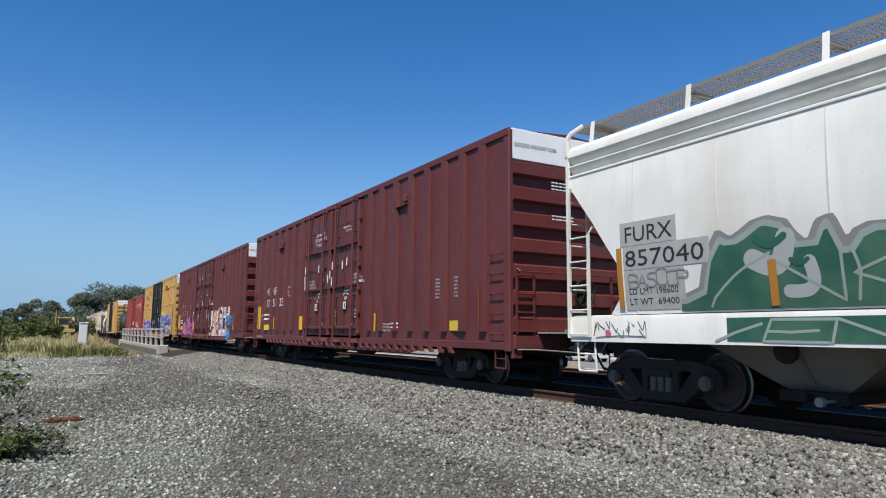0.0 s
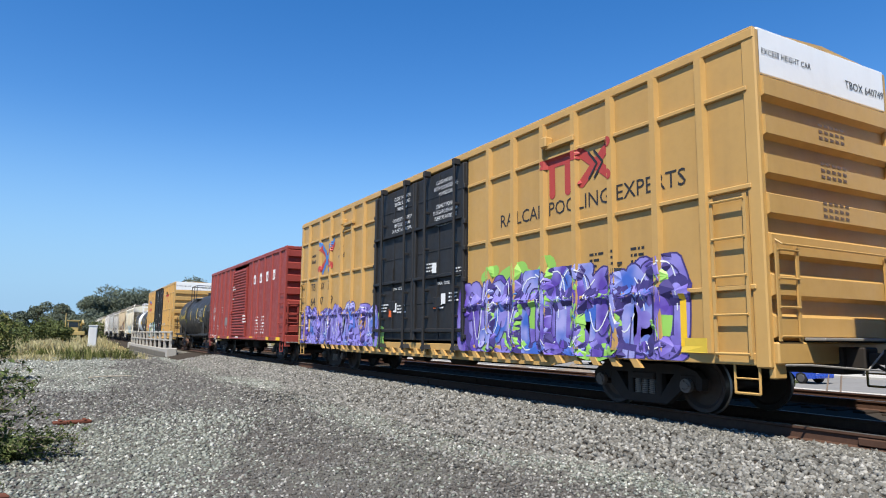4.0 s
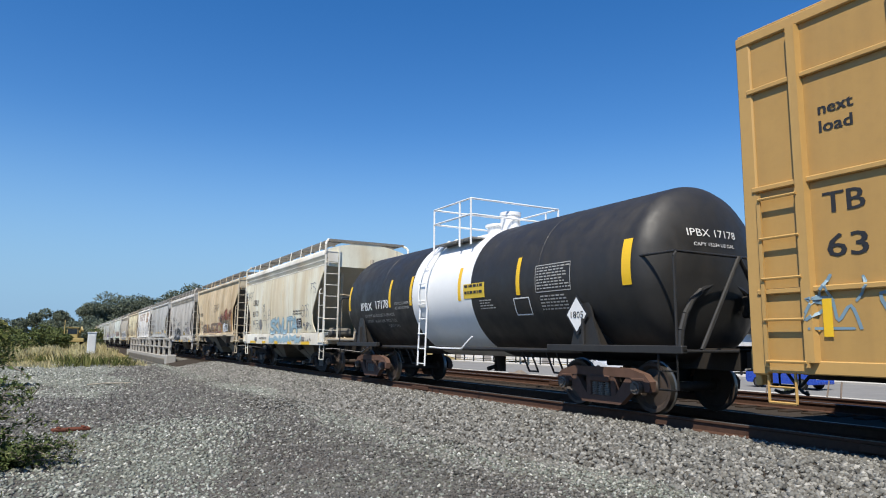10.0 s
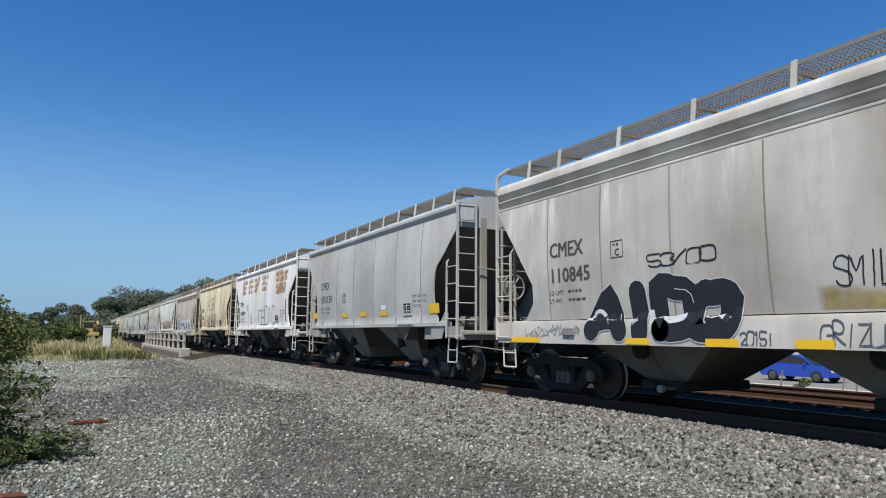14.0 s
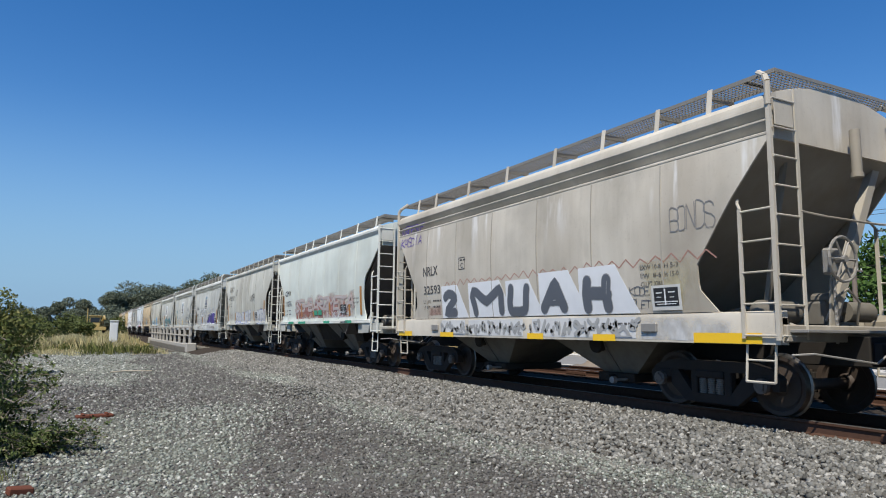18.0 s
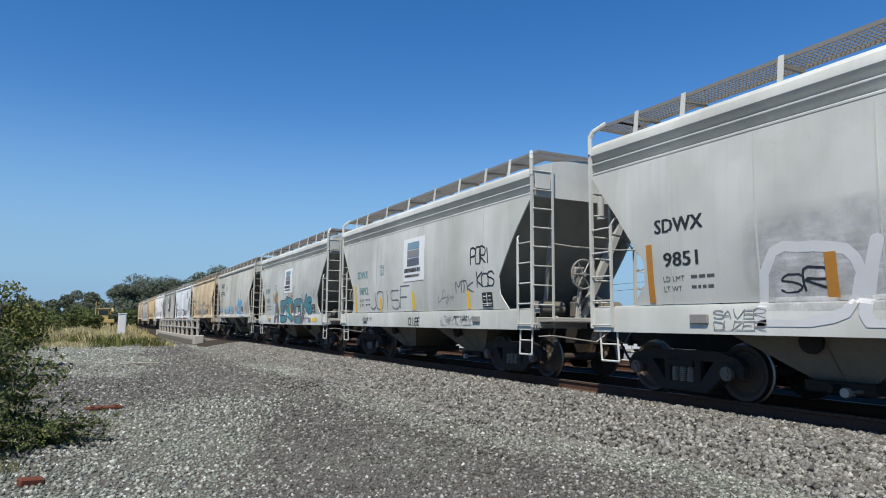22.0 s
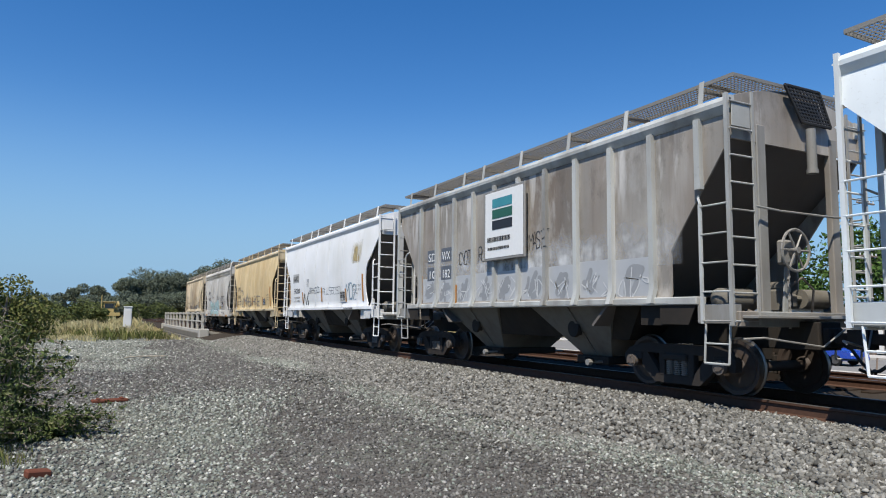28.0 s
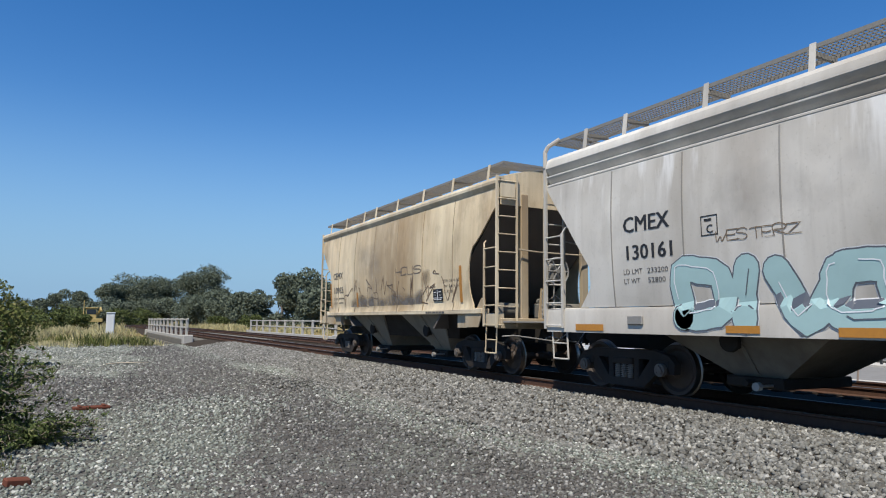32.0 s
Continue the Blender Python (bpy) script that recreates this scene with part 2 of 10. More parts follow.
# ---- mesh kit ----
class Geo:
    """Collects faces for one mesh."""

    def __init__(self):
        self.v, self.f = [], []

    def add(self, vs, fs):
        n = len(self.v)
        self.v += [tuple(p) for p in vs]
        self.f += [tuple(i + n for i in f) for f in fs]
        return self

    def box(self, x0, y0, z0, x1, y1, z1):
        vs = [(x, y, z) for z in (z0, z1) for y in (y0, y1) for x in (x0, x1)]
        return self.add(vs, [(0, 2, 3, 1), (4, 5, 7, 6), (0, 1, 5, 4), (2, 6, 7, 3), (0, 4, 6, 2), (1, 3, 7, 5)])

    def cbox(self, x0, y0, z0, x1, y1, z1, c=0.01):
        """A box with chamfered edges."""
        lo, hi = (min(x0, x1), min(y0, y1), min(z0, z1)), (max(x0, x1), max(y0, y1), max(z0, z1))
        vs, ix = [], {}
        for sx in (0, 1):
            for sy in (0, 1):
                for sz in (0, 1):
                    s = (sx, sy, sz)
                    for ax in range(3):
                        p = [(hi[k] - (0 if k == ax else c)) if s[k] else (lo[k] + (0 if k == ax else c)) for k in range(3)]
                        ix[(s, ax)] = len(vs)
                        vs.append(p)
        fs = []
        for ax in range(3):
            u, w = (ax + 1) % 3, (ax + 2) % 3
            for s in (0, 1):
                quad = []
                for a, b in ((0, 0), (1, 0), (1, 1), (0, 1)):
                    t = [0, 0, 0]
                    t[ax], t[u], t[w] = s, a, b
                    quad.append(ix[(tuple(t), ax)])
                fs.append(quad if s else quad[::-1])
            for a in (0, 1):
                for b in (0, 1):
                    t0, t1 = [0, 0, 0], [0, 0, 0]
                    t0[u], t0[w], t1[u], t1[w], t1[ax] = a, b, a, b, 1
                    t0, t1 = tuple(t0), tuple(t1)
                    q = [ix[(t0, u)], ix[(t1, u)], ix[(t1, w)], ix[(t0, w)]]
                    fs.append(q if a == b else q[::-1])
        for s in {k[0] for k in ix}:
            t = [ix[(s, a)] for a in range(3)]
            fs.append(t if sum(s) % 2 else t[::-1])
        return self.add(vs, fs)

    def cyl(self, p, q, r, n=10, r2=None):
        p, q = Vector(p), Vector(q)
        r2 = r if r2 is None else r2
        d = (q - p).normalized()
        u = d.orthogonal().normalized()
        w = d.cross(u)
        vs = []
        for c, rr in ((p, r), (q, r2)):
            vs += [c + (u * math.cos(2 * math.pi * i / n) + w * math.sin(2 * math.pi * i / n)) * rr for i in range(n)]
        fs = [(i, (i + 1) % n, n + (i + 1) % n, n + i) for i in range(n)]
        return self.add(vs, fs + [tuple(range(n))[::-1], tuple(range(n, 2 * n))])

    def tube(self, pts, r, n=6):
        for a, b in zip(pts, pts[1:]):
            self.cyl(a, b, r, n)
        return self

    def prism(self, poly, axis, lo, hi):
        """A polygon in the other two axes (in order), drawn out along an axis."""
        def put(a, b, c):
            return {"x": (c, a, b), "y": (a, c, b), "z": (a, b, c)}[axis]
        n = len(poly)
        vs = [put(a, b, lo) for a, b in poly] + [put(a, b, hi) for a, b in poly]
        fs = [(i, (i + 1) % n, n + (i + 1) % n, n + i) for i in range(n)]
        return self.add(vs, fs + [tuple(range(n))[::-1], tuple(range(n, 2 * n))])

    def hull(self, lower, upper):
        """Two loops of equal count, joined and capped."""
        n = len(lower)
        fs = [(i, (i + 1) % n, n + (i + 1) % n, n + i) for i in range(n)]
        return self.add([*lower, *upper], fs + [tuple(range(n))[::-1], tuple(range(n, 2 * n))])

    def sheet(self, fn, us, vs, thick):
        """A bent plate: fn(u, v) and its copy moved by thick, closed at the rim."""
        nu, nv = len(us), len(vs)
        a = [Vector(fn(u, v)) for u in us for v in vs]
        t = Vector(thick)
        pts = a + [p + t for p in a]
        m = nu * nv
        fs = []
        for i in range(nu - 1):
            for j in range(nv - 1):
                q = (i * nv + j, (i + 1) * nv + j, (i + 1) * nv + j + 1, i * nv + j + 1)
                fs += [q, tuple(m + k for k in q[::-1])]
        rim = [i * nv for i in range(nu)] + [(nu - 1) * nv + j for j in range(1, nv)] + [i * nv + nv - 1 for i in range(nu - 2, -1, -1)] + [j for j in range(nv - 2, 0, -1)]
        for k, i in enumerate(rim):
            j = rim[(k + 1) % len(rim)]
            fs.append((j, i, m + i, m + j))
        return self.add(pts, fs)

    def lathe(self, prof, n, centre, axis="x"):
        """A profile of (along, radius) turned about an axis through centre."""
        c = Vector(centre)
        vs = []
        for a, r in prof:
            for i in range(n):
                t = 2 * math.pi * i / n
                vs.append(c + Vector({"x": (a, r * math.cos(t), r * math.sin(t)), "y": (r * math.cos(t), a, r * math.sin(t)), "z": (r * math.cos(t), r * math.sin(t), a)}[axis]))
        fs = []
        for k in range(len(prof) - 1):
            fs += [(k * n + i, k * n + (i + 1) % n, (k + 1) * n + (i + 1) % n, (k + 1) * n + i) for i in range(n)]
        return self.add(vs, fs)

    def mesh(self, name, mat, smooth=35):
        me = bpy.data.meshes.new(name)
        me.from_pydata(self.v, [], self.f)
        me.materials.append(mat)
        bm = bmesh.new()
        bm.from_mesh(me)
        bmesh.ops.recalc_face_normals(bm, faces=bm.faces)
        bm.to_mesh(me)
        bm.free()
        if smooth:
            me.shade_smooth()
            me.set_sharp_from_angle(angle=radians(smooth))
        return me


def part(name, geo, mat, parent, label="", smooth=35):
    """One mesh object under a thing or a part; geo is a Geo or a ready mesh."""
    ob = new(name, geo.mesh(name, mat, smooth) if isinstance(geo, Geo) else geo)
    ob.parent = parent
    return tagged(ob, label)


def thing(name, label, category, at=None, group="", kind=""):
    ob = new(name)
    ob.empty_display_size = 0.3
    ob.matrix_basis = at or Matrix()
    return tagged(ob, label, category, group, kind)


def fast_mesh(name, verts, faces, mat, smooth=False):
    """A big mesh from arrays: verts (n, 3), faces (m, k)."""
    me = bpy.data.meshes.new(name)
    verts, faces = np.asarray(verts, np.float32), np.asarray(faces, np.int32)
    k = faces.shape[1]
    me.vertices.add(len(verts))
    me.vertices.foreach_set("co", verts.ravel())
    me.loops.add(faces.size)
    me.loops.foreach_set("vertex_index", faces.ravel())
    me.polygons.add(len(faces))
    me.polygons.foreach_set("loop_start", np.arange(0, faces.size, k, dtype=np.int32))
    me.materials.append(mat)
    me.update(calc_edges=True)
    me.validate()
    if smooth:
        me.shade_smooth()
    return me


# ---- lettering and painted marks on a vehicle's near side ----
FONTS = {}


def font_mesh(text, height):
    key = (text, height)
    if key not in FONTS:
        cu = bpy.data.curves.new("lettering", "FONT")
        cu.body, cu.size, cu.resolution_u = text, height * 1.37, 2
        ob = bpy.data.objects.new("lettering", cu)
        me = bpy.data.meshes.new_from_object(ob)
        FONTS[key] = [tuple(v.co) for v in me.vertices], [tuple(p.vertices) for p in me.polygons]
        bpy.data.objects.remove(ob)
        bpy.data.meshes.remove(me)
    return FONTS[key]


def side_text(car, text, y, z, height, mat, face, span=0.0, lift=0.006, bold=0):
    """Letters on the side x = -face(z, y), reading from y towards smaller y, standing on z; span: their whole width."""
    vs, fs = font_mesh(text, height)
    wide = span / max(a for a, _, _ in vs) if span else 1.0
    g = Geo()
    for k in range(bold + 1):
        g.add([(-face(z + b, y - a * wide) - lift - 0.0006 * k, y - a * wide - 0.007 * k, z + b) for a, b, _ in vs], fs)
    return tagged(part("lettering", g, mat, car, smooth=0), kind="stuff")


def end_text(car, text, x, z, height, mat, y=-0.01, wide=1.0):
    vs, fs = font_mesh(text, height)
    return part("lettering", Geo().add([(x + a * wide, y, z + b) for a, b, _ in vs], fs), mat, car, smooth=0)


def side_patch(car, y0, y1, z0, z1, mat, face, name="marking", lift=0.004, label=""):
    g = Geo()
    n = max(1, int((z1 - z0) / 0.08))
    zs = [z0 + (z1 - z0) * i / n for i in range(n + 1)]
    g.sheet(lambda a, b: (-face(b, a) - lift, a, b), [y0, y1], zs, (0.003, 0, 0))
    return part(name, g, mat, car, label, smooth=0)


def text_bars(car, y, z, rows, width, height, mat, face, rng, lift=0.005, fine=1.0):
    """Small print that cannot be read: rows of short bars."""
    g = Geo()
    step = height / rows
    for r in range(rows):
        a = y
        while a > y - width * rng.uniform(0.75, 1.0):
            w = rng.uniform(0.035, 0.13) * fine
            zz = z - r * step
            g.add([(-face(q, p) - lift, p, q) for p, q in ((a, zz), (a - w, zz), (a - w, zz - step * 0.42), (a, zz - step * 0.42))], [(0, 1, 2, 3)])
            a -= w + 0.03 * fine
    return tagged(part("small_print", g, mat, car, smooth=0), kind="stuff")


def ribbon(g, pts, r, face, lift):
    """A brush stroke of half-width r along (y, z) points, with round ends, laid over whatever relief face(z, y) has."""
    step = max(0.05, r * 0.5)
    fine = [pts[0]]
    for (a0, b0), (a1, b1) in zip(pts, pts[1:]):
        k = max(1, int(math.hypot(a1 - a0, b1 - b0) / step))
        fine += [(a0 + (a1 - a0) * i / k, b0 + (b1 - b0) * i / k) for i in range(1, k + 1)]
    pts = fine
    m = len(pts)
    across = [-1, -0.5, 0, 0.5, 1] if r > 0.05 else [-1, 0, 1]
    rows = [[] for _ in across]
    for i, (a, b) in enumerate(pts):
        a0, b0 = pts[max(0, i - 1)]
        a1, b1 = pts[min(m - 1, i + 1)]
        d = math.hypot(a1 - a0, b1 - b0) or 1
        na, nb = -(b1 - b0) / d * r, (a1 - a0) / d * r
        for row, s in zip(rows, across):
            row.append((a + na * s, b + nb * s))
    vs = [(-face(q, p) - lift, p, q) for row in rows for p, q in row]
    fs = [(k * m + i, k * m + i + 1, (k + 1) * m + i + 1, (k + 1) * m + i) for k in range(len(rows) - 1) for i in range(m - 1)]
    g.add(vs, fs)
    for (a, b), (l, lb) in ((pts[0], rows[-1][0]), (pts[-1], rows[-1][-1])):
        t0 = math.atan2(lb - b, l - a)
        ring = [(a + r * math.cos(t0 + k * math.pi / 6), b + r * math.sin(t0 + k * math.pi / 6)) for k in range(12)]
        g.add([(-face(q, p) - lift - 0.00004, p, q) for p, q in [(a, b), *ring]], [(0, 1 + k, 1 + (k + 1) % 12) for k in range(12)])


def curve_pts(a, b, bend, n=7):
    """An arc from a to b that bows out sideways by bend times its length."""
    dx, dz = b[0] - a[0], b[1] - a[1]
    return [(a[0] + dx * t - dz * bend * math.sin(math.pi * t), a[1] + dz * t + dx * bend * math.sin(math.pi * t)) for t in [i / (n - 1) for i in range(n)]]


def glyph(rng, w, h):
    """Strokes of one abstract shape, nothing that could be read, in a box w by h."""
    def turn(pts, a, flip):
        c, q = math.cos(a), math.sin(a)
        out = []
        for x, z in pts:
            x, z = (x - 0.5) * flip, z - 0.5
            out.append(((x * c - z * q + 0.5) * w, min(1.04, max(-0.04, x * q + z * c + 0.5)) * h))
        return out

    flip, a = rng.choice((-1, 1)), rng.uniform(-0.35, 0.35)
    kind = rng.randrange(5)
    if kind == 0:      # a wave
        k = rng.uniform(1.2, 1.9)
        st = [[(i / 14, 0.5 + 0.46 * math.sin(k * math.pi * i / 14 * 1.6 + 0.4) * (0.7 + 0.3 * i / 14)) for i in range(15)]]
    elif kind == 1:    # a spiral with a tail
        st = [[(0.5 + (0.12 + 0.36 * i / 18) * math.cos(0.52 * i), 0.5 + (0.12 + 0.36 * i / 18) * math.sin(0.52 * i)) for i in range(19)], curve_pts((0.55, 0.1), (1.05, -0.02), 0.3)]
    elif kind == 2:    # a bolt
        p = [(0.05, 0.95), (0.62, 0.72), (0.22, 0.40), (0.95, 0.28), (0.55, 0.0)]
        st = [p[:3], p[2:]]
    elif kind == 3:    # crossed hooks
        st = [curve_pts((0.0, 0.15), (0.8, 1.0), 0.38, 9), curve_pts((0.15, 0.95), (1.0, 0.2), 0.34, 9), curve_pts((0.2, 0.05), (0.9, 0.45), -0.3)]
    else:              # a crescent over a splinter
        st = [curve_pts((0.1, 0.85), (0.95, 0.75), -0.62, 11), [(0.3, 1.0), (0.52, 0.5), (0.44, 0.02)], curve_pts((0.62, 1.02), (0.98, 0.1), 0.2)]
    return [turn(q, a, flip) for q in st]


# pen strokes of letters and digits on a grid of 4 by 6, two figures a point
STROKES = dict(zip("ABCDEFGHIJKLMNOPRSTUVWXYZ01234568!/-", (
    "002640 1232", "00063645433303 3342413000", "4536160501103041", "00062645412000", "46060040 0333", "460600 0333", "45361605011030414323", "0006 4046 0343", "2026", "36311001", "0006 460340", "060040",
    "0006234640", "00064046", "160501103041453616", "00063645443303", "0006364544330340", "4536160504334241301001", "0646 2620", "060110304146", "062046", "0610233046", "0046 0640", "062346 2320", "06460040",
    "160501103041453616", "152620", "05163645440040", "0516364544334241301001", "30360242", "460603334241301001", "3616050110304142330302", "33444536160504133342413010011213", "2622 2120", "0046", "0343")))


def letters(rng, text, w, h):
    """The strokes of a word as written by hand, each with its letter's number."""
    out, cw = [], w / len(text)
    for k, ch in enumerate(text):
        dx, dz, sx = rng.uniform(-0.08, 0.08) * cw, rng.uniform(-0.05, 0.05) * h, rng.uniform(0.82, 1.10)
        tip, tall, bow = rng.uniform(-0.10, 0.22), rng.uniform(0.80, 1.0), rng.uniform(-0.05, 0.05)
        for st in STROKES.get(ch, "").split():
            pts = [(int(st[j]) / 4, int(st[j + 1]) / 6) for j in range(0, len(st), 2)]
            if len(pts) == 2:
                (a, b), (c, d) = pts
                pts = [pts[0], ((a + c) / 2 + bow * 2 * (d - b), (b + d) / 2 + bow * 2 * (a - c)), pts[1]]
            if len(pts) > 4 or len(pts) == 3 and rng.random() < 0.5:
                fine = []
                for q in range(len(pts) - 1):
                    p0, p1, p2, p3 = pts[max(0, q - 1)], pts[q], pts[q + 1], pts[min(len(pts) - 1, q + 2)]
                    for t in (0, 0.33, 0.67):
                        fine.append(tuple(0.5 * (2 * b + (c - a) * t + (2 * a - 5 * b + 4 * c - d) * t * t + (3 * b - a - 3 * c + d) * t ** 3) for a, b, c, d in zip(p0, p1, p2, p3)))
                pts = fine + [pts[-1]]
            out.append(([((k + 0.04 + sx * a + tip * (b - 0.5)) * cw + dx + rng.uniform(-0.025, 0.025) * cw, (0.04 + 0.92 * b * tall) * h + dz + rng.uniform(-0.02, 0.02) * h) for a, b in pts], k))
    return out


def scribble(rng, w, h):
    """Overlapping angular and looping pen strokes, w long and h high, that spell nothing."""
    out = []
    n = max(2, int(w / (0.42 * h)))
    cw = w / n
    for k in range(n):
        top = rng.random() < 0.5
        pts = []
        for i in range(rng.randint(3, 5)):
            lo, hi = (0.42, 1.0) if top else (0.0, 0.58)
            top = not top if rng.random() < 0.5 else top
            pts.append(((k + rng.uniform(-0.35, 1.3)) * cw, rng.uniform(lo, hi) * h))
        if rng.random() < 0.55:
            fine = []
            for q in range(len(pts) - 1):
                p0, p1, p2, p3 = pts[max(0, q - 1)], pts[q], pts[q + 1], pts[min(len(pts) - 1, q + 2)]
                for t in (0, 0.25, 0.5, 0.75):
                    fine.append(tuple(0.5 * (2 * b + (c - a) * t + (2 * a - 5 * b + 4 * c - d) * t * t + (3 * b - a - 3 * c + d) * t ** 3) for a, b, c, d in zip(p0, p1, p2, p3)))
            pts = fine + [pts[-1]]
        out.append([(min(max(a, -0.1 * h), w + 0.1 * h), b) for a, b in pts])
    if rng.random() < 0.5:
        out.append(curve_pts((0.03 * w, 0.02 * h), (0.97 * w, rng.uniform(-0.05, 0.1) * h), rng.uniform(-0.05, 0.03), 9))
    return out


def spray(name, col, rough=0.5, vary=0.2, second=None):
    """Aerosol paint; with a second colour it drifts from one to the other."""
    if second is None:
        return plain(name, col, rough, 0, vary, 3.0)
    m, nt, b = base_mat(name, rough)
    c = mix(nt, ramp(nt, tex_at(nt, 1.5, 2.0), 0.40, 0.60), col, second)
    c = mix(nt, ramp(nt, tex_at(nt, 5.0, 5.0), 0.55, 0.75, 0, 0.4), c, [x * 0.6 for x in col])
    nt.links.new(c, b.inputs["Base Color"])
    return m


def dusting(name, col):
    """Faded, broken paint or grime that lets the sheet show through."""
    m, nt, b = base_mat(name, 0.7)
    nt.links.new(mix(nt, ramp(nt, tex_at(nt, 5.0, 5.0), 0.35, 0.65), col, [x * 0.65 for x in col]), b.inputs["Base Color"])
    edge = nt.nodes.new("ShaderNodeAttribute")
    edge.attribute_name = "fade"
    worn = nt.nodes.new("ShaderNodeMath")
    worn.operation = "MULTIPLY"
    nt.links.new(ramp(nt, tex_at(nt, 2.6, 7.0, (1, 1, 0.6)), 0.34, 0.60, 0.15, 0.88), worn.inputs[0])
    nt.links.new(edge.outputs["Fac"], worn.inputs[1])
    nt.links.new(worn.outputs[0], b.inputs["Alpha"])
    return m


def graffiti(car, seed, y0, y1, z0, z1, face, count, fill=None, line=None, halo=None, shine=None, weight=0.09, thin=0.02, lean=0.1, rim=0.085, mass=None, word=""):
    """A painted piece of count characters between y0 (its left) and y1: cloud, outline, fill in one or two tones, highlights; each a layer of strokes."""
    rng = random.Random(seed)
    w, h = (y0 - y1) / count, z1 - z0
    layers = {}
    tones = fill if isinstance(fill, list) else [fill]

    def lay(kind, mat, pts, r, lift):
        if mat is None or len(pts) < 2:
            return
        g, n = layers.setdefault((kind, mat.name), (Geo(), [0, mat]))
        k = len(g.v)
        ribbon(g, [(y0 - p, z0 + q) for p, q in pts], r, face, lift + 0.00010 * n[0])
        g.v[k:] = [(x, y, min(max(z, z0), z1 + 0.12)) for x, y, z in g.v[k:]]
        n[0] += 1

    if fill is None:
        for st in [q for q, _ in letters(rng, word, y0 - y1, h)] if word else scribble(rng, y0 - y1, h):
            lay("graffiti_line", line, st, (thin if word or thin > 0.032 else thin * 0.62) * rng.uniform(0.85, 1.1), 0.006)
        count = 0
    if mass is not None:
        # a solid body of paint behind the shapes, with a ragged top
        n = int((y0 - y1) / (0.26 * h))
        for k in range(n + 1):
            x = (y0 - y1) * k / n
            q = [(x + rng.uniform(-0.1, 0.1) * h, 0.12 * h), (x + rng.uniform(-0.15, 0.15) * h, 0.5 * h), (x + rng.uniform(-0.2, 0.2) * h, rng.uniform(0.68, 0.9) * h)]
            lay("graffiti_outline", line, q, 0.17 * h + thin * 1.5, 0.0040)
            lay("graffiti_ground", mass, q, 0.17 * h, 0.0062)
    shapes = []
    if word and count:
        pad = min(0.45, weight) * h
        shapes = [([(p * (1 - 2 * pad / (y0 - y1)) + pad + lean * q, pad + q * (1 - 2 * pad / h)) for p, q in st], weight * h, k) for st, k in letters(rng, word, y0 - y1, h)]
        count = 0
    for k in range(count):
        up = rng.uniform(-0.04, 0.04) * h
        hh = h * rng.uniform(0.84, 0.98)
        for st in glyph(rng, w * 1.22, hh):
            shapes.append(([(k * w - 0.08 * w + p + lean * q, q + up + 0.03 * h) for p, q in st], weight * h * rng.uniform(0.85, 1.2), k))
    for n, (st, r, k) in enumerate(shapes):
        if halo is not None:
            lay("graffiti_cloud", halo, st, r + rim * h, 0.003)
        lay("graffiti_edge", line, st, r + thin * 1.5, 0.009)
        lay("graffiti_fill", tones[k % len(tones)], st, r, 0.0115)
        if shine is not None:
            lay("graffiti_highlight", shine, [(p - r * 0.55, q + r * 0.35) for p, q in st[1:-2]], thin * 0.6, 0.0165)
        if n % 2:
            lay("graffiti_crack", line, [(p + r * 0.2, q - r * 0.1) for p, q in st[len(st) // 3:len(st) // 2 + 2]], thin * 0.6, 0.0185)
    for (kind, _), (g, (n, mat)) in layers.items():
        tagged(part(kind, g, mat, car, smooth=0), kind="stuff")


# ---- running gear, shared by all the cars ----
def wheelset_mesh():
    g = Geo()
    for s in (-1, 1):
        prof = [(-0.070, 0.0), (-0.070, 0.10), (-0.03, 0.14), (-0.005, 0.30), (-0.055, 0.35), (-0.060, 0.405), (0.028, 0.418), (0.040, 0.445), (0.062, 0.440), (0.066, 0.36), (0.03, 0.33), (0.02, 0.14), (0.07, 0.10), (0.07, 0.0)]
        g.lathe([(-s * a, r) for a, r in prof] if s > 0 else prof, 28, (s * 0.75, 0, 0))
        g.cyl((s * 0.8, 0, 0), (s * 1.12, 0, 0), 0.085, 12)
        g.cyl((s * 1.12, 0, 0), (s * 1.19, 0, 0), 0.105, 12)
        g.cyl((s * 1.19, 0, 0), (s * 1.205, 0, 0), 0.06, 6)
        for k in range(3):
            a = 2 * math.pi * k / 3
            g.cyl((s * 1.19, 0.065 * math.cos(a), 0.065 * math.sin(a)), (s * 1.215, 0.065 * math.cos(a), 0.065 * math.sin(a)), 0.018, 6)
    g.cyl((-0.75, 0, 0), (0.75, 0, 0), 0.08, 12)
    me = g.mesh("wheelset", WHEEL)
    me.materials.append(TREAD)
    me.materials.append(BEARING)
    for p in me.polygons:
        c = p.center
        if math.hypot(c.y, c.z) > 0.405 and 0.69 < abs(c.x) < 0.79:
            p.material_index = 1
        elif abs(c.x) > 1.11:
            p.material_index = 2
    return me


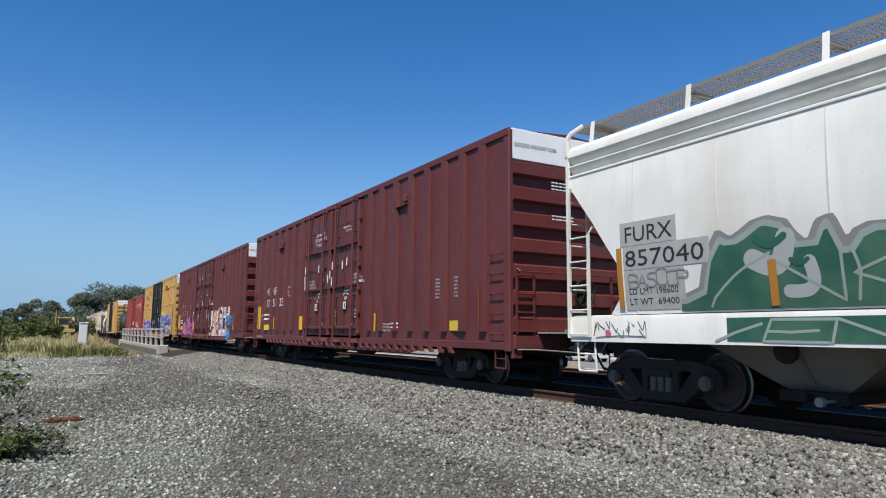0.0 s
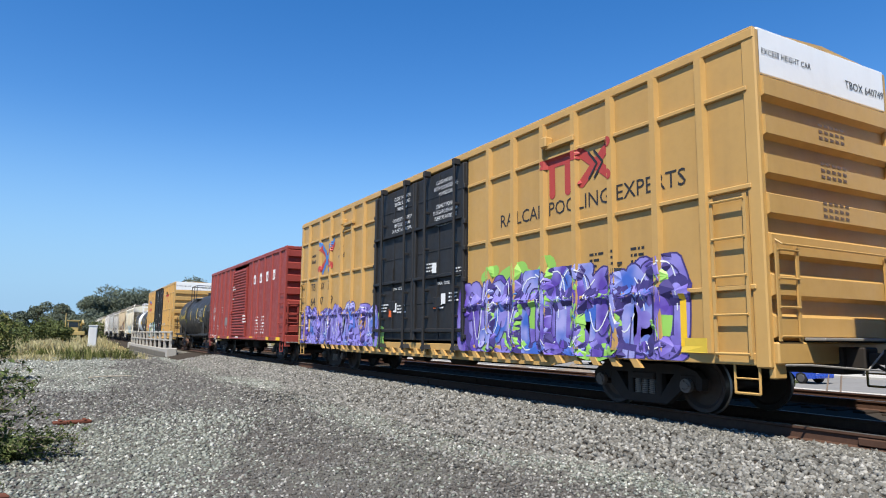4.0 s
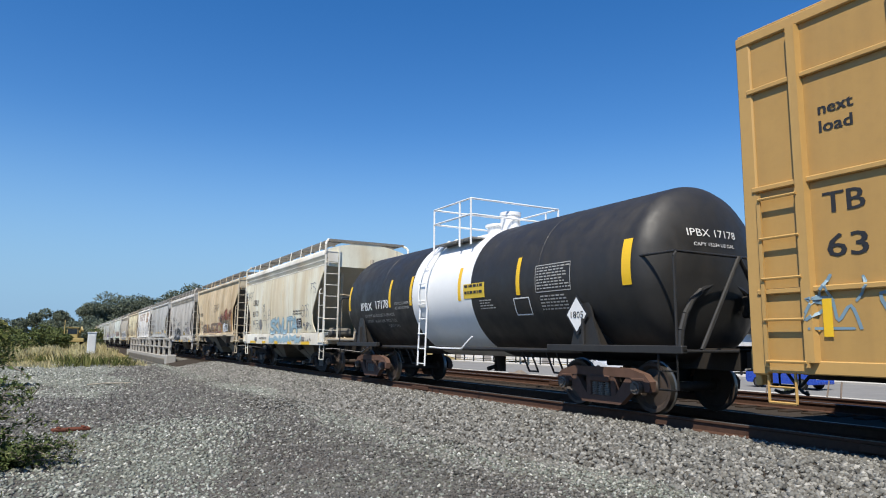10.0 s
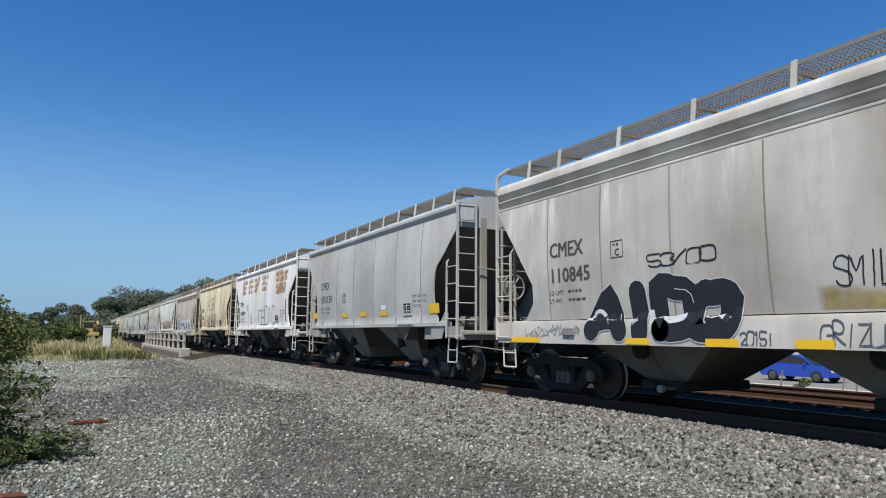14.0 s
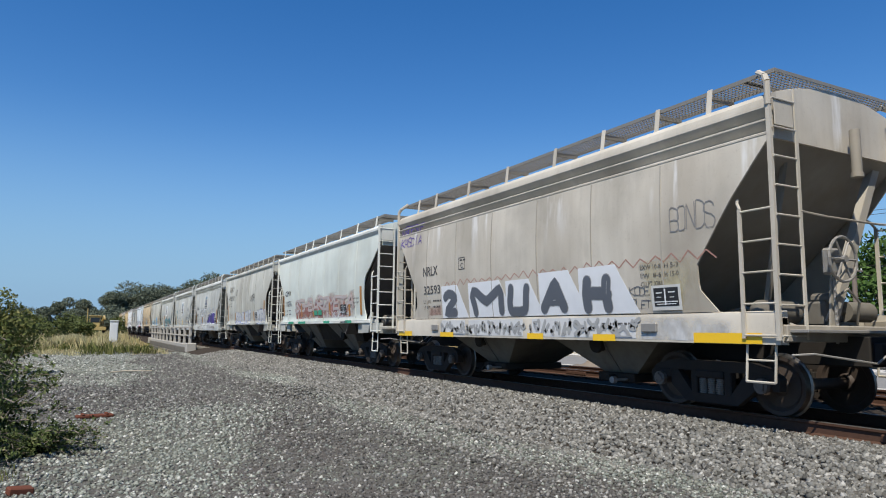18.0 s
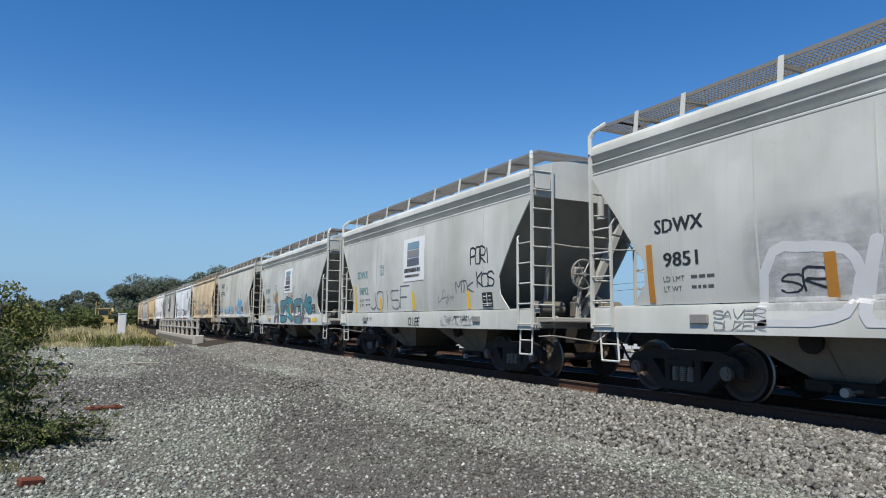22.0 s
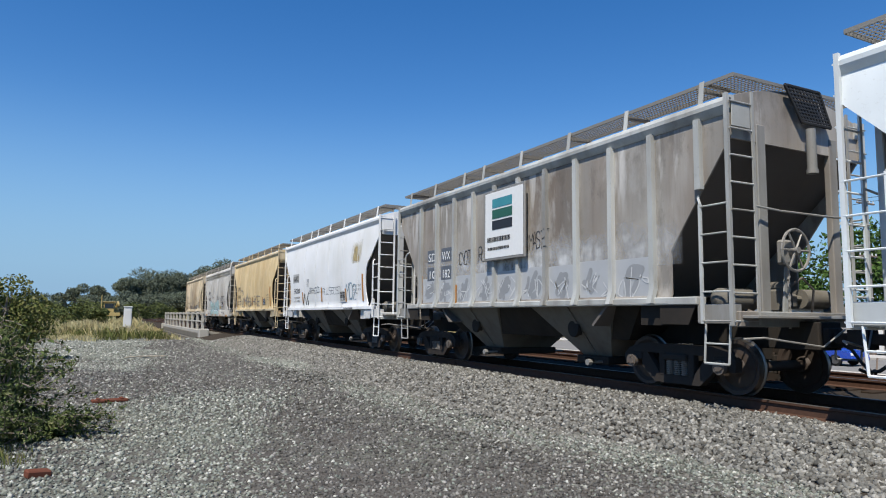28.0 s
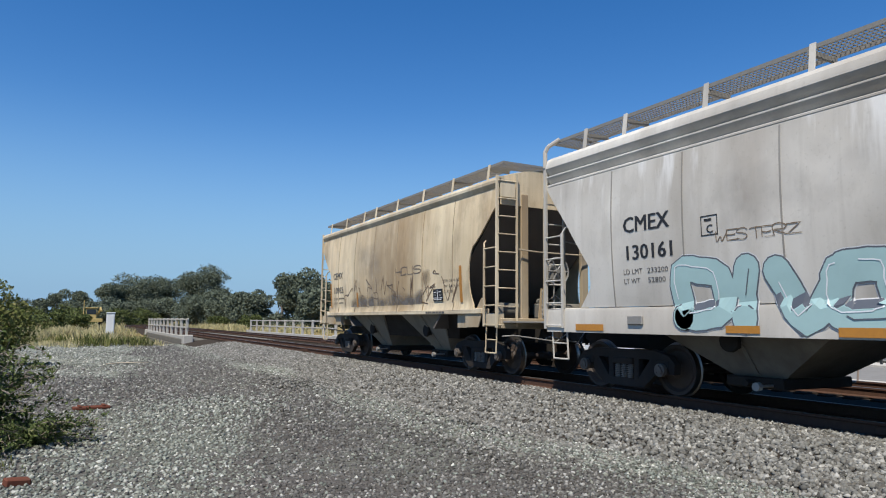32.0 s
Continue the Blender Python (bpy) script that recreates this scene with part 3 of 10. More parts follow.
def side_frame_mesh(mat):
    g = Geo()
    for s in (-1,):
        x0, x1 = s * 1.10, s * 0.96
        lo, hi = min(x0, x1), max(x0, x1)
        g.prism([(-1.12, 0.36), (-1.14, 0.52), (-1.02, 0.64), (-0.70, 0.72), (0.70, 0.72), (1.02, 0.64), (1.14, 0.52), (1.12, 0.36), (1.02, 0.36), (1.00, 0.50), (0.78, 0.53), (0.70, 0.57), (-0.70, 0.57), (-0.78, 0.53), (-1.00, 0.50), (-1.02, 0.36)], "x", lo, hi)
        g.prism([(-0.74, 0.34), (-0.74, 0.58), (-0.62, 0.58), (-0.34, 0.24), (0.34, 0.24), (0.62, 0.58), (0.74, 0.58), (0.74, 0.34), (0.46, 0.11), (-0.46, 0.11)], "x", lo + 0.012, hi - 0.01)
        for a in (-1, 1):
            g.cbox(lo + 0.006, a * 0.24, 0.22, hi - 0.004, a * 0.36, 0.59, 0.015)
            g.cbox(lo - 0.01, a * 0.88 - 0.15, 0.44, hi, a * 0.88 + 0.15, 0.58, 0.02)
        g.cbox(lo - 0.03, -0.24, 0.47, hi + 0.02, 0.24, 0.58, 0.02)
    return g.mesh("side_frame", mat)


def spring_mesh():
    prof = [(0.24, 0.0)]
    for k in range(7):
        z = 0.245 + k * 0.031
        prof += [(z, 0.046), (z + 0.004, 0.064), (z + 0.019, 0.064), (z + 0.024, 0.046)]
    return Geo().lathe(prof + [(0.47, 0.046), (0.47, 0.0)], 10, (-1.05, 0, 0), "z").mesh("spring", SPRING)


def bolster_mesh():
    g = Geo()
    g.cbox(-1.0, -0.2, 0.45, 1.0, 0.2, 0.68, 0.02)
    g.cyl((0, 0, 0.68), (0, 0, 0.80), 0.2, 16)
    for s in (-1, 1):
        for x in (-0.72, 0.72):
            g.cbox(x - 0.05, s * 0.42 - 0.03, 0.25, x + 0.05, s * 0.42 + 0.03, 0.55, 0.01)
        g.cyl((-0.8, s * 0.40, 0.36), (0.8, s * 0.40, 0.36), 0.045, 8)
    return g.mesh("bogie", UNDER)


MESH_WHEEL, MESH_SPRING, MESH_BOLSTER = wheelset_mesh(), spring_mesh(), bolster_mesh()
MESH_FRAME = {"rust": side_frame_mesh(CAST), "dark": side_frame_mesh(CAST_DARK)}
WHEELS = []                                   # (wheelset, its car's start, its place along the car)
WHEEL_R = 0.42


def bogie(car, y, start, look_of="dark"):
    b = part("bogie", MESH_BOLSTER, None, car)
    b.location = (0, y, 0)
    for turn in (0, 180):
        fr = part("side_frame", MESH_FRAME[look_of], None, b)
        fr.rotation_euler.z = radians(turn)
        for q in (-0.15, 0.0, 0.15):
            sp = part("spring", MESH_SPRING, None, b)
            sp.rotation_euler.z, sp.location.y = radians(turn), q
    for s in (-0.9, 0.9):
        w = part("wheelset", MESH_WHEEL, None, b, "steel wheels on an axle with bright rims")
        w.location = (0, s, WHEEL_R)
        WHEELS.append((w, start, y + s))
    return b


def coupler_mesh(s):
    """Draft gear and knuckle at an end; s is -1 at the front, 1 at the rear."""
    g = Geo()
    g.cbox(-0.16, 0, 0.74, 0.16, s * 0.34, 1.02, 0.02)
    g.cbox(-0.075, s * 0.30, 0.80, 0.075, s * 0.60, 0.95, 0.02)
    g.prism([(-0.13, s * 0.56), (-0.16, s * 0.66), (-0.12, s * 0.80), (-0.04, s * 0.80), (-0.02, s * 0.70), (0.06, s * 0.70), (0.11, s * 0.84), (0.17, s * 0.80), (0.15, s * 0.60), (0.08, s * 0.54)], "z", 0.74, 1.0)
    g.cyl((0.12, s * 0.76, 0.70), (0.12, s * 0.76, 1.04), 0.03, 8)
    return g.mesh("coupler", CAST_DARK)


def hose_mesh(s):
    pts = [(0.28, s * 0.2, 0.80), (0.28, s * 0.36, 0.72), (0.26, s * 0.50, 0.55), (0.22, s * 0.64, 0.44), (0.14, s * 0.76, 0.42), (0.05, s * 0.8, 0.46)]
    return Geo().tube(pts, 0.024, 8).mesh("air_hose", DARK_METAL)


MESH_COUPLER = {s: coupler_mesh(s) for s in (-1, 1)}
MESH_HOSE = {s: hose_mesh(s) for s in (-1, 1)}


def end_gear(car, length, reach=0.0):
    for s, y in ((-1, -reach), (1, length + reach)):
        for name, me in (("coupler", MESH_COUPLER[s]), ("air_hose", MESH_HOSE[s])):
            part(name, me, None, car).location = (0, y, 0)


def ladder_mesh(y0, y1, x, z0, z1, n, mat, r=0.016):
    """A side ladder standing off the wall at x."""
    g = Geo()
    for y in (y0, y1):
        g.box(x - 0.012, y - 0.025, z0 - 0.06, x + 0.012, y + 0.025, z1 + 0.06)
    for i in range(n):
        z = z0 + (z1 - z0) * i / (n - 1)
        g.cyl((x - 0.02, y0, z), (x - 0.02, y1, z), r, 6)
    return g.mesh("ladder", mat)


def rungs_mesh(name, y0, y1, x, zs, mat, off=0.08, r=0.014):
    """Grab irons bolted to a wall at x."""
    g = Geo()
    for z in zs:
        g.tube([(x, y0, z - 0.03), (x - off, y0, z), (x - off, y1, z), (x, y1, z - 0.03)], r, 6)
    return g.mesh(name, mat)


def sill_step(car, y, x, z0, z1, mat, w=0.36):
    for s in (-1, 1):
        a = x * s
        g = Geo().tube([(a, y - w / 2, z1), (a, y - w / 2, z0), (a, y + w / 2, z0), (a, y + w / 2, z1)], 0.018, 6)
        part("sill_step", g.cyl((a, y - w / 2, (z0 + z1) / 2), (a, y + w / 2, (z0 + z1) / 2), 0.012, 6), mat, car)


def brake_wheel(car, x, y, z, mat, r=0.27):
    g = Geo()
    n = 20
    ring = [(x + r * math.cos(2 * math.pi * i / n), y, z + r * math.sin(2 * math.pi * i / n)) for i in range(n + 1)]
    g.tube(ring, 0.022, 6)
    for i in range(6):
        t = 2 * math.pi * i / 6
        g.cyl((x, y, z), (x + r * math.cos(t), y, z + r * math.sin(t)), 0.016, 5)
    g.cyl((x, y - 0.05, z), (x, y + 0.1, z), 0.05, 10)
    g.cbox(x - 0.14, y + 0.09, z - 0.2, x + 0.14, y + 0.22, z + 0.16, 0.03)
    g.cyl((x + 0.02, y + 0.15, z - 0.2), (x + 0.02, y + 0.15, 1.0), 0.018, 6)
    return part("brake_wheel", g, mat, car, "spoked steel brake wheel")


TRAIN = []                                    # (car, start along the line at t = 0)


def car_thing(name, label, start, category="freight car"):
    c = thing(name, label, category, pose(TC, start, 0), "train of freight cars")
    TRAIN.append((c, start))
    return c


# ---- boxcars ----
def boxcar(start, length, colours, label, doors, zt=5.22, zb=0.80, half=1.56, posts=(), rails=(), end_ribs=7, white_top=0.62, wheel_at=2.55, door_style="plug", fish=True, post_w=0.05, post_d=0.06, ladders=False, brake=True):
    side_m, post_m, door_m, end_m = colours
    car = car_thing("boxcar", label, start)
    d0, d1 = doors

    def face(z, y=None):
        """Half the width; with y, over posts, rails and doors as well."""
        if y is None:
            return half
        if d0 < y < d1:
            return half + 0.068
        x = half
        d = min(abs(y - q) for q in posts)
        x += post_d * max(0.0, min(1.0, (post_w + 0.035 - d) / 0.03))
        e = min([abs(z - q) for q in rails] or [9])
        if e < 0.06 and d > 0.05:
            x = max(x, half + 0.05 * min(1.0, (0.06 - e) / 0.02))
        if z < zb + 0.15:
            x = max(x, half + 0.022)
        return x

    for s in (-1, 1):
        for a, b in ((0.0, d0), (d1, length)):
            part("side_panel", Geo().cbox(s * (half - 0.05), a, zb, s * half, b, zt - 0.1, 0.01), side_m, car)
        part("side_sill", Geo().cbox(s * (half - 0.07), 0, zb - 0.02, s * (half + 0.02), length, zb + 0.14, 0.012), post_m, car)
        part("eave", Geo().cbox(s * (half - 0.06), -0.02, zt - 0.14, s * (half + 0.045), length + 0.02, zt, 0.015), post_m, car)
        part("roof_edge", Geo().cbox(s * (half - 0.25), 0, zt - 0.002, s * (half + 0.02), length, zt + 0.035, 0.012), post_m, car)
        post_me = Geo().prism([(s * half, -post_w - 0.025), (s * (half + post_d), -post_w), (s * (half + post_d), post_w), (s * half, post_w + 0.025)], "z", zb + (0.34 if post_w > 0.06 else 0.12), zt - 0.14).mesh("post", post_m)
        for y in posts:
            part("post", post_me, None, car).location = (0, y, 0)
        for z in rails:
            ys = sorted([0.05, *[p for p in posts], d0, d1, length - 0.05])
            for a, b in zip(ys, ys[1:]):
                if a >= d0 - 0.01 and b <= d1 + 0.01 or b - a < 0.2:
                    continue
                part("side_rail", Geo().cbox(s * half, a + 0.06, z - 0.035, s * (half + 0.05), b - 0.06, z + 0.035, 0.012), post_m, car)
        part("corner_post", Geo().cbox(s * (half - 0.08), -0.03, zb - 0.05, s * (half + 0.03), 0.18, zt, 0.02), post_m, car)
        part("corner_post", Geo().cbox(s * (half - 0.08), length - 0.18, zb - 0.05, s * (half + 0.03), length + 0.03, zt, 0.02), post_m, car)
        # bottom lip with its row of slotted brackets
        if fish:
            br = Geo().prism([(0, 0), (0.14, 0), (0.24, 0.13), (0.10, 0.13)], "x", s * (half - 0.02), s * (half + 0.05)).mesh("sill_bracket", post_m)
            part("lower_sill", Geo().prism([(3.2, zb), (length - 3.2, zb), (length - 4.4, zb - 0.20), (4.4, zb - 0.20)], "x", s * (half - 0.10), s * (half - 0.03)), post_m, car)
            k = int((length - 4.0) / 0.46)
            for i in range(k):
                part("sill_bracket", br, None, car).location = (0, 2.1 + i * 0.46, zb - 0.135)
    # roof
    part("roof", Geo().prism([(-half, zt), (0, zt + 0.10), (half, zt), (half, zt - 0.04), (0, zt + 0.05), (-half, zt - 0.04)], "y", 0, length), post_m, car)
    # corrugated ends
    for s, y in ((-1, 0.0), (1, length)):
        g = Geo()
        pitch = (zt - white_top - zb - 0.12) / end_ribs
        prof = [(y - s * 0.06, zb)]
        for i in range(end_ribs):
            z = zb + 0.12 + i * pitch
            prof += [(y - s * 0.035, z), (y - s * 0.035, z + pitch * 0.12), (y - s * 0.035, z + pitch * 0.34), (y + s * 0.075, z + pitch * 0.44), (y + s * 0.075, z + pitch * 0.90), (y - s * 0.035, z + pitch * 0.99)]
        prof += [(y - s * 0.035, zt - white_top), (y - s * 0.08, zt - white_top), (y - s * 0.08, zb)]
        g.prism(prof, "x", -half + 0.06, half - 0.06)
        part("corrugated_end", g, end_m, car, smooth=25)
        part("end_top", Geo().cbox(-half + 0.04, y - s * 0.06, zt - white_top, half - 0.04, y + s * 0.03, zt + 0.02, 0.012), WHITE if white_top > 0.3 else end_m, car, "white painted top of the end wall" if white_top > 0.3 else "")
        # end details
        lm = ladder_mesh(0, 0.42, 0, zb + 0.35, zb + 1.45, 4, post_m)
        for x in (-half + 0.1, half - 0.52):
            la = part("ladder", lm, None, car)
            la.rotation_euler.z, la.location = radians(90) * -1 * s, (x if s < 0 else x + 0.42, y + s * 0.10, 0)
            if s < 0:
                la.rotation_euler.z, la.location = radians(90), (x + 0.42, y - 0.10, 0)
        bar = Geo().tube([(-half + 0.1, y + s * 0.02, 2.42), (-half + 0.16, y + s * 0.14, 2.32), (half - 0.16, y + s * 0.14, 2.32), (half - 0.1, y + s * 0.02, 2.42)], 0.014, 6)
        part("grab_bar", bar, post_m, car)
        part("crossover_platform", Geo().cbox(-0.95, y + s * 0.08, 1.10, 0.95, y + s * 0.36, 1.14, 0.008), STEEL_GRATE, car)
        part("end_sill", Geo().cbox(-half + 0.05, y - s * 0.05, 0.80, half - 0.05, y + s * 0.10, 1.08, 0.02), post_m, car)
        part("cut_lever", Geo().tube([(-half + 0.05, y + s * 0.18, 0.80), (-half + 0.4, y + s * 0.28, 0.80), (-0.3, y + s * 0.5, 0.74), (-0.1, y + s * 0.6, 0.98)], 0.014, 6), STEEL_GRATE, car)
        for x in (-half + 0.16, half - 0.16):
            part("sill_bracket_end", Geo().cbox(x - 0.12, y - s * 0.05, 0.62, x + 0.12, y + s * 0.04, 0.85, 0.015), post_m, car)
    if brake:
        brake_wheel(car, 0.18, -0.22, 1.95, UNDER)
    # underframe
    part("centre_sill", Geo().cbox(-0.24, -0.15, 0.66, 0.24, length + 0.15, 1.02, 0.015), UNDER, car)
    part("floor", Geo().box(-half + 0.06, 0.02, 1.02, half - 0.06, length - 0.02, 1.10), UNDER, car)
    bearer = Geo().box(-half + 0.08, -0.05, 0.78, half - 0.08, 0.05, 1.02).mesh("cross_bearer", UNDER)
    for i in range(9):
        part("cross_bearer", bearer, None, car).location = (0, 1.2 + i * (length - 2.4) / 8, 0)
    part("air_reservoir", Geo().lathe([(-0.5, 0.0), (-0.47, 0.14), (-0.4, 0.19), (0.4, 0.19), (0.47, 0.14), (0.5, 0.0)], 14, (-0.8, length / 2 - 1.0, 0.62), "y"), UNDER, car)
    part("brake_rod", Geo().cyl((-0.5, 3.5, 0.52), (-0.5, length - 3.5, 0.52), 0.02, 6), UNDER, car)
    part("brake_cylinder", Geo().cyl((-0.7, length / 2 + 1.0, 0.6), (-0.7, length / 2 + 1.7, 0.6), 0.16, 12), UNDER, car)
    # doors
    for s in (-1, 1):
        n = 2 if door_style == "plug" else 1
        w = (d1 - d0) / n
        for i in range(n):
            a, b = d0 + i * w + 0.02, d0 + (i + 1) * w - 0.02
            x = s * half
            if door_style == "plug":
                dr = part("door", Geo().cbox(s * (half - 0.04), a, zb + 0.20, s * (half + 0.05), b, zt - 0.20, 0.015), door_m, car, "plug door with rods and cross beams")
                for z in (1.24, 2.51, 3.77):
                    part("door_beam", Geo().prism([(s * (half + 0.05), z - 0.05), (s * (half + 0.135), z - 0.03), (s * (half + 0.135), z + 0.03), (s * (half + 0.05), z + 0.05)], "y", a + 0.03, b - 0.03), door_m, dr)
                for y in (a, b - 0.10):
                    part("door_edge", Geo().cbox(s * (half + 0.045), y, zb + 0.20, s * (half + 0.115), y + 0.10, zt - 0.22, 0.014), door_m, dr)
                for z in (1.9, 3.14, 4.45):
                    part("panel_crease", Geo().cbox(s * (half + 0.05), a + 0.14, z - 0.015, s * (half + 0.062), b - 0.14, z + 0.015, 0.004), door_m, dr)
                for y in ((d0 + 0.32, d0 + 1.74), (d0 + 2.86, d0 + 4.27))[i]:
                    part("door_rod", Geo().cyl((s * (half + 0.185), y, zb - 0.05), (s * (half + 0.185), y, zt - 0.12), 0.036, 8), door_m, dr)
                    part("rod_bracket", Geo().prism([(y - 0.12, zb), (y + 0.12, zb), (y + 0.05, zb + 0.1), (y - 0.05, zb + 0.1)], "x", s * (half + 0.02), s * (half + 0.20)), door_m, dr)
                    part("roller_bracket", Geo().cbox(s * (half + 0.04), y - 0.05, zt - 0.22, s * (half + 0.22), y + 0.05, zt - 0.08, 0.01), door_m, dr)
                    for z in (1.55, 2.2, 3.2, 4.1):
                        part("rod_guide", Geo().cbox(s * (half + 0.05), y - 0.03, z - 0.03, s * (half + 0.20), y + 0.03, z + 0.03, 0.008), door_m, dr)
                for f in (0.5,):
                    part("door_pleat", Geo().cbox(s * (half + 0.05), a + (b - a) * f - 0.03, zb + 0.25, s * (half + 0.068), a + (b - a) * f + 0.03, zt - 0.25, 0.006), door_m, dr)
                part("lock_plate", Geo().cbox(s * (half + 0.05), a + 0.42 * w, 1.78, s * (half + 0.10), a + 0.56 * w, 2.02, 0.012), door_m, dr)
                part("lock_shaft", Geo().cyl((s * (half + 0.085), a + 0.49 * w, 1.3), (s * (half + 0.085), a + 0.49 * w, 2.9), 0.02, 6), door_m, dr)
                for z in (1.05, 1.62, 2.30, 3.0, 3.6, 4.4):
                    part("door_lug", Geo().cbox(s * (half + 0.05), (a if i == 0 else b) - 0.05, z, s * (half + 0.12), (a if i == 0 else b) + 0.05, z + 0.10, 0.012), door_m, dr)
                part("lock_lever", Geo().tube([(s * (half + 0.10), a + 0.3 * w, 2.55), (s * (half + 0.13), a + 0.45 * w, 2.50), (s * (half + 0.10), a + 0.62 * w, 2.52)], 0.022, 6), door_m, dr)
            else:
                g = Geo()
                prof = [(s * (half - 0.02), zb + 0.1)]
                nb = 24
                h = (zt - 0.5 - zb) / nb
                for k in range(nb):
                    z = zb + 0.15 + k * h
                    prof += [(s * (half + 0.03), z), (s * (half + 0.085), z + h * 0.3), (s * (half + 0.085), z + h * 0.6), (s * (half + 0.03), z + h * 0.9)]
                prof += [(s * (half + 0.03), zt - 0.32), (s * (half - 0.02), zt - 0.32)]
                g.prism(prof, "y", a + 0.06, b - 0.06)
                dr = part("door", g, door_m, car, "sliding door of horizontal corrugations", smooth=25)
                for y in (a, b - 0.09):
                    part("door_edge", Geo().cbox(s * (half - 0.01), y, zb + 0.1, s * (half + 0.10), y + 0.09, zt - 0.30, 0.012), door_m, dr)
                part("door_track", Geo().cbox(s * half, d0 - 2.2, zb + 0.0, s * (half + 0.10), b, zb + 0.08, 0.01), post_m, car)
                part("door_lock", Geo().cbox(s * (half + 0.05), b - 0.12, 2.1, s * (half + 0.16), b + 0.16, 2.3, 0.02), door_m, dr)
                part("door_lock", Geo().cbox(s * (half + 0.05), b - 0.12, 3.4, s * (half + 0.14), b + 0.12, 3.7, 0.02), door_m, dr)
    # side ladders, steps and grab irons
    zs = [zb + 0.30 + 0.40 * i for i in range(5)]
    irons = rungs_mesh("grab_iron", 0.06, 0.50, -half, zs, post_m)
    if ladders:
        lm = ladder_mesh(0, 0.52, -half - 0.07, zb + 0.12, 2.95, 5, post_m, 0.018)
        for y in (0.20, length - 0.74):
            part("side_ladder", lm, None, car).location = (0, y, 0)
    else:
        for y in (0.10, length - 0.62):
            part("grab_iron", irons, None, car).location = (0, y, 0)
    for y in (0.34, length - 0.34):
        sill_step(car, y, half - 0.02, 0.42, zb, post_m)
    end_gear(car, length, 0.05)
    for y in (wheel_at, length - wheel_at):
        bogie(car, y, start)
    return car, face


# ---- covered hoppers ----
def grating_mesh(length, width):
    """Open steel grating: a lattice of slanting bars inside a rim."""
    g = Geo()
    for x in (0, width):
        g.box(x - 0.010, 0, -0.030, x + 0.010, length, 0.025)
    for y in (0, length):
        g.box(0, y - 0.008, -0.030, width, y + 0.008, 0.020)
    n = max(2, round(width / 0.075))
    for i in range(1, n):
        x = width * i / n
        g.box(x - 0.006, 0, -0.007, x + 0.006, length, 0.007)
    m = int(length / 0.062)
    for i in range(m):
        y = length * (i + 0.5) / m
        g.add([(0, y - 0.014, 0), (0, y - 0.002, 0), (width, y + 0.014, 0), (width, y + 0.002, 0), (0, y - 0.014, 0.014), (0, y - 0.002, 0.014), (width, y + 0.014, 0.014), (width, y + 0.002, 0.014)], [(0, 1, 2, 3), (4, 7, 6, 5), (0, 3, 7, 4), (1, 5, 6, 2)])
    return g.mesh("roofwalk_grating", WALK_GRATE, 0)


GRATES = {}


def grating(car, x, y, z, length, width):
    key = (round(length, 2), round(width, 2))
    if key not in GRATES:
        GRATES[key] = grating_mesh(length, width)
    ob = part("roofwalk_grating", GRATES[key], None, car, "dark open steel walkway grating")
    ob.location = (x, y, z)
    return ob


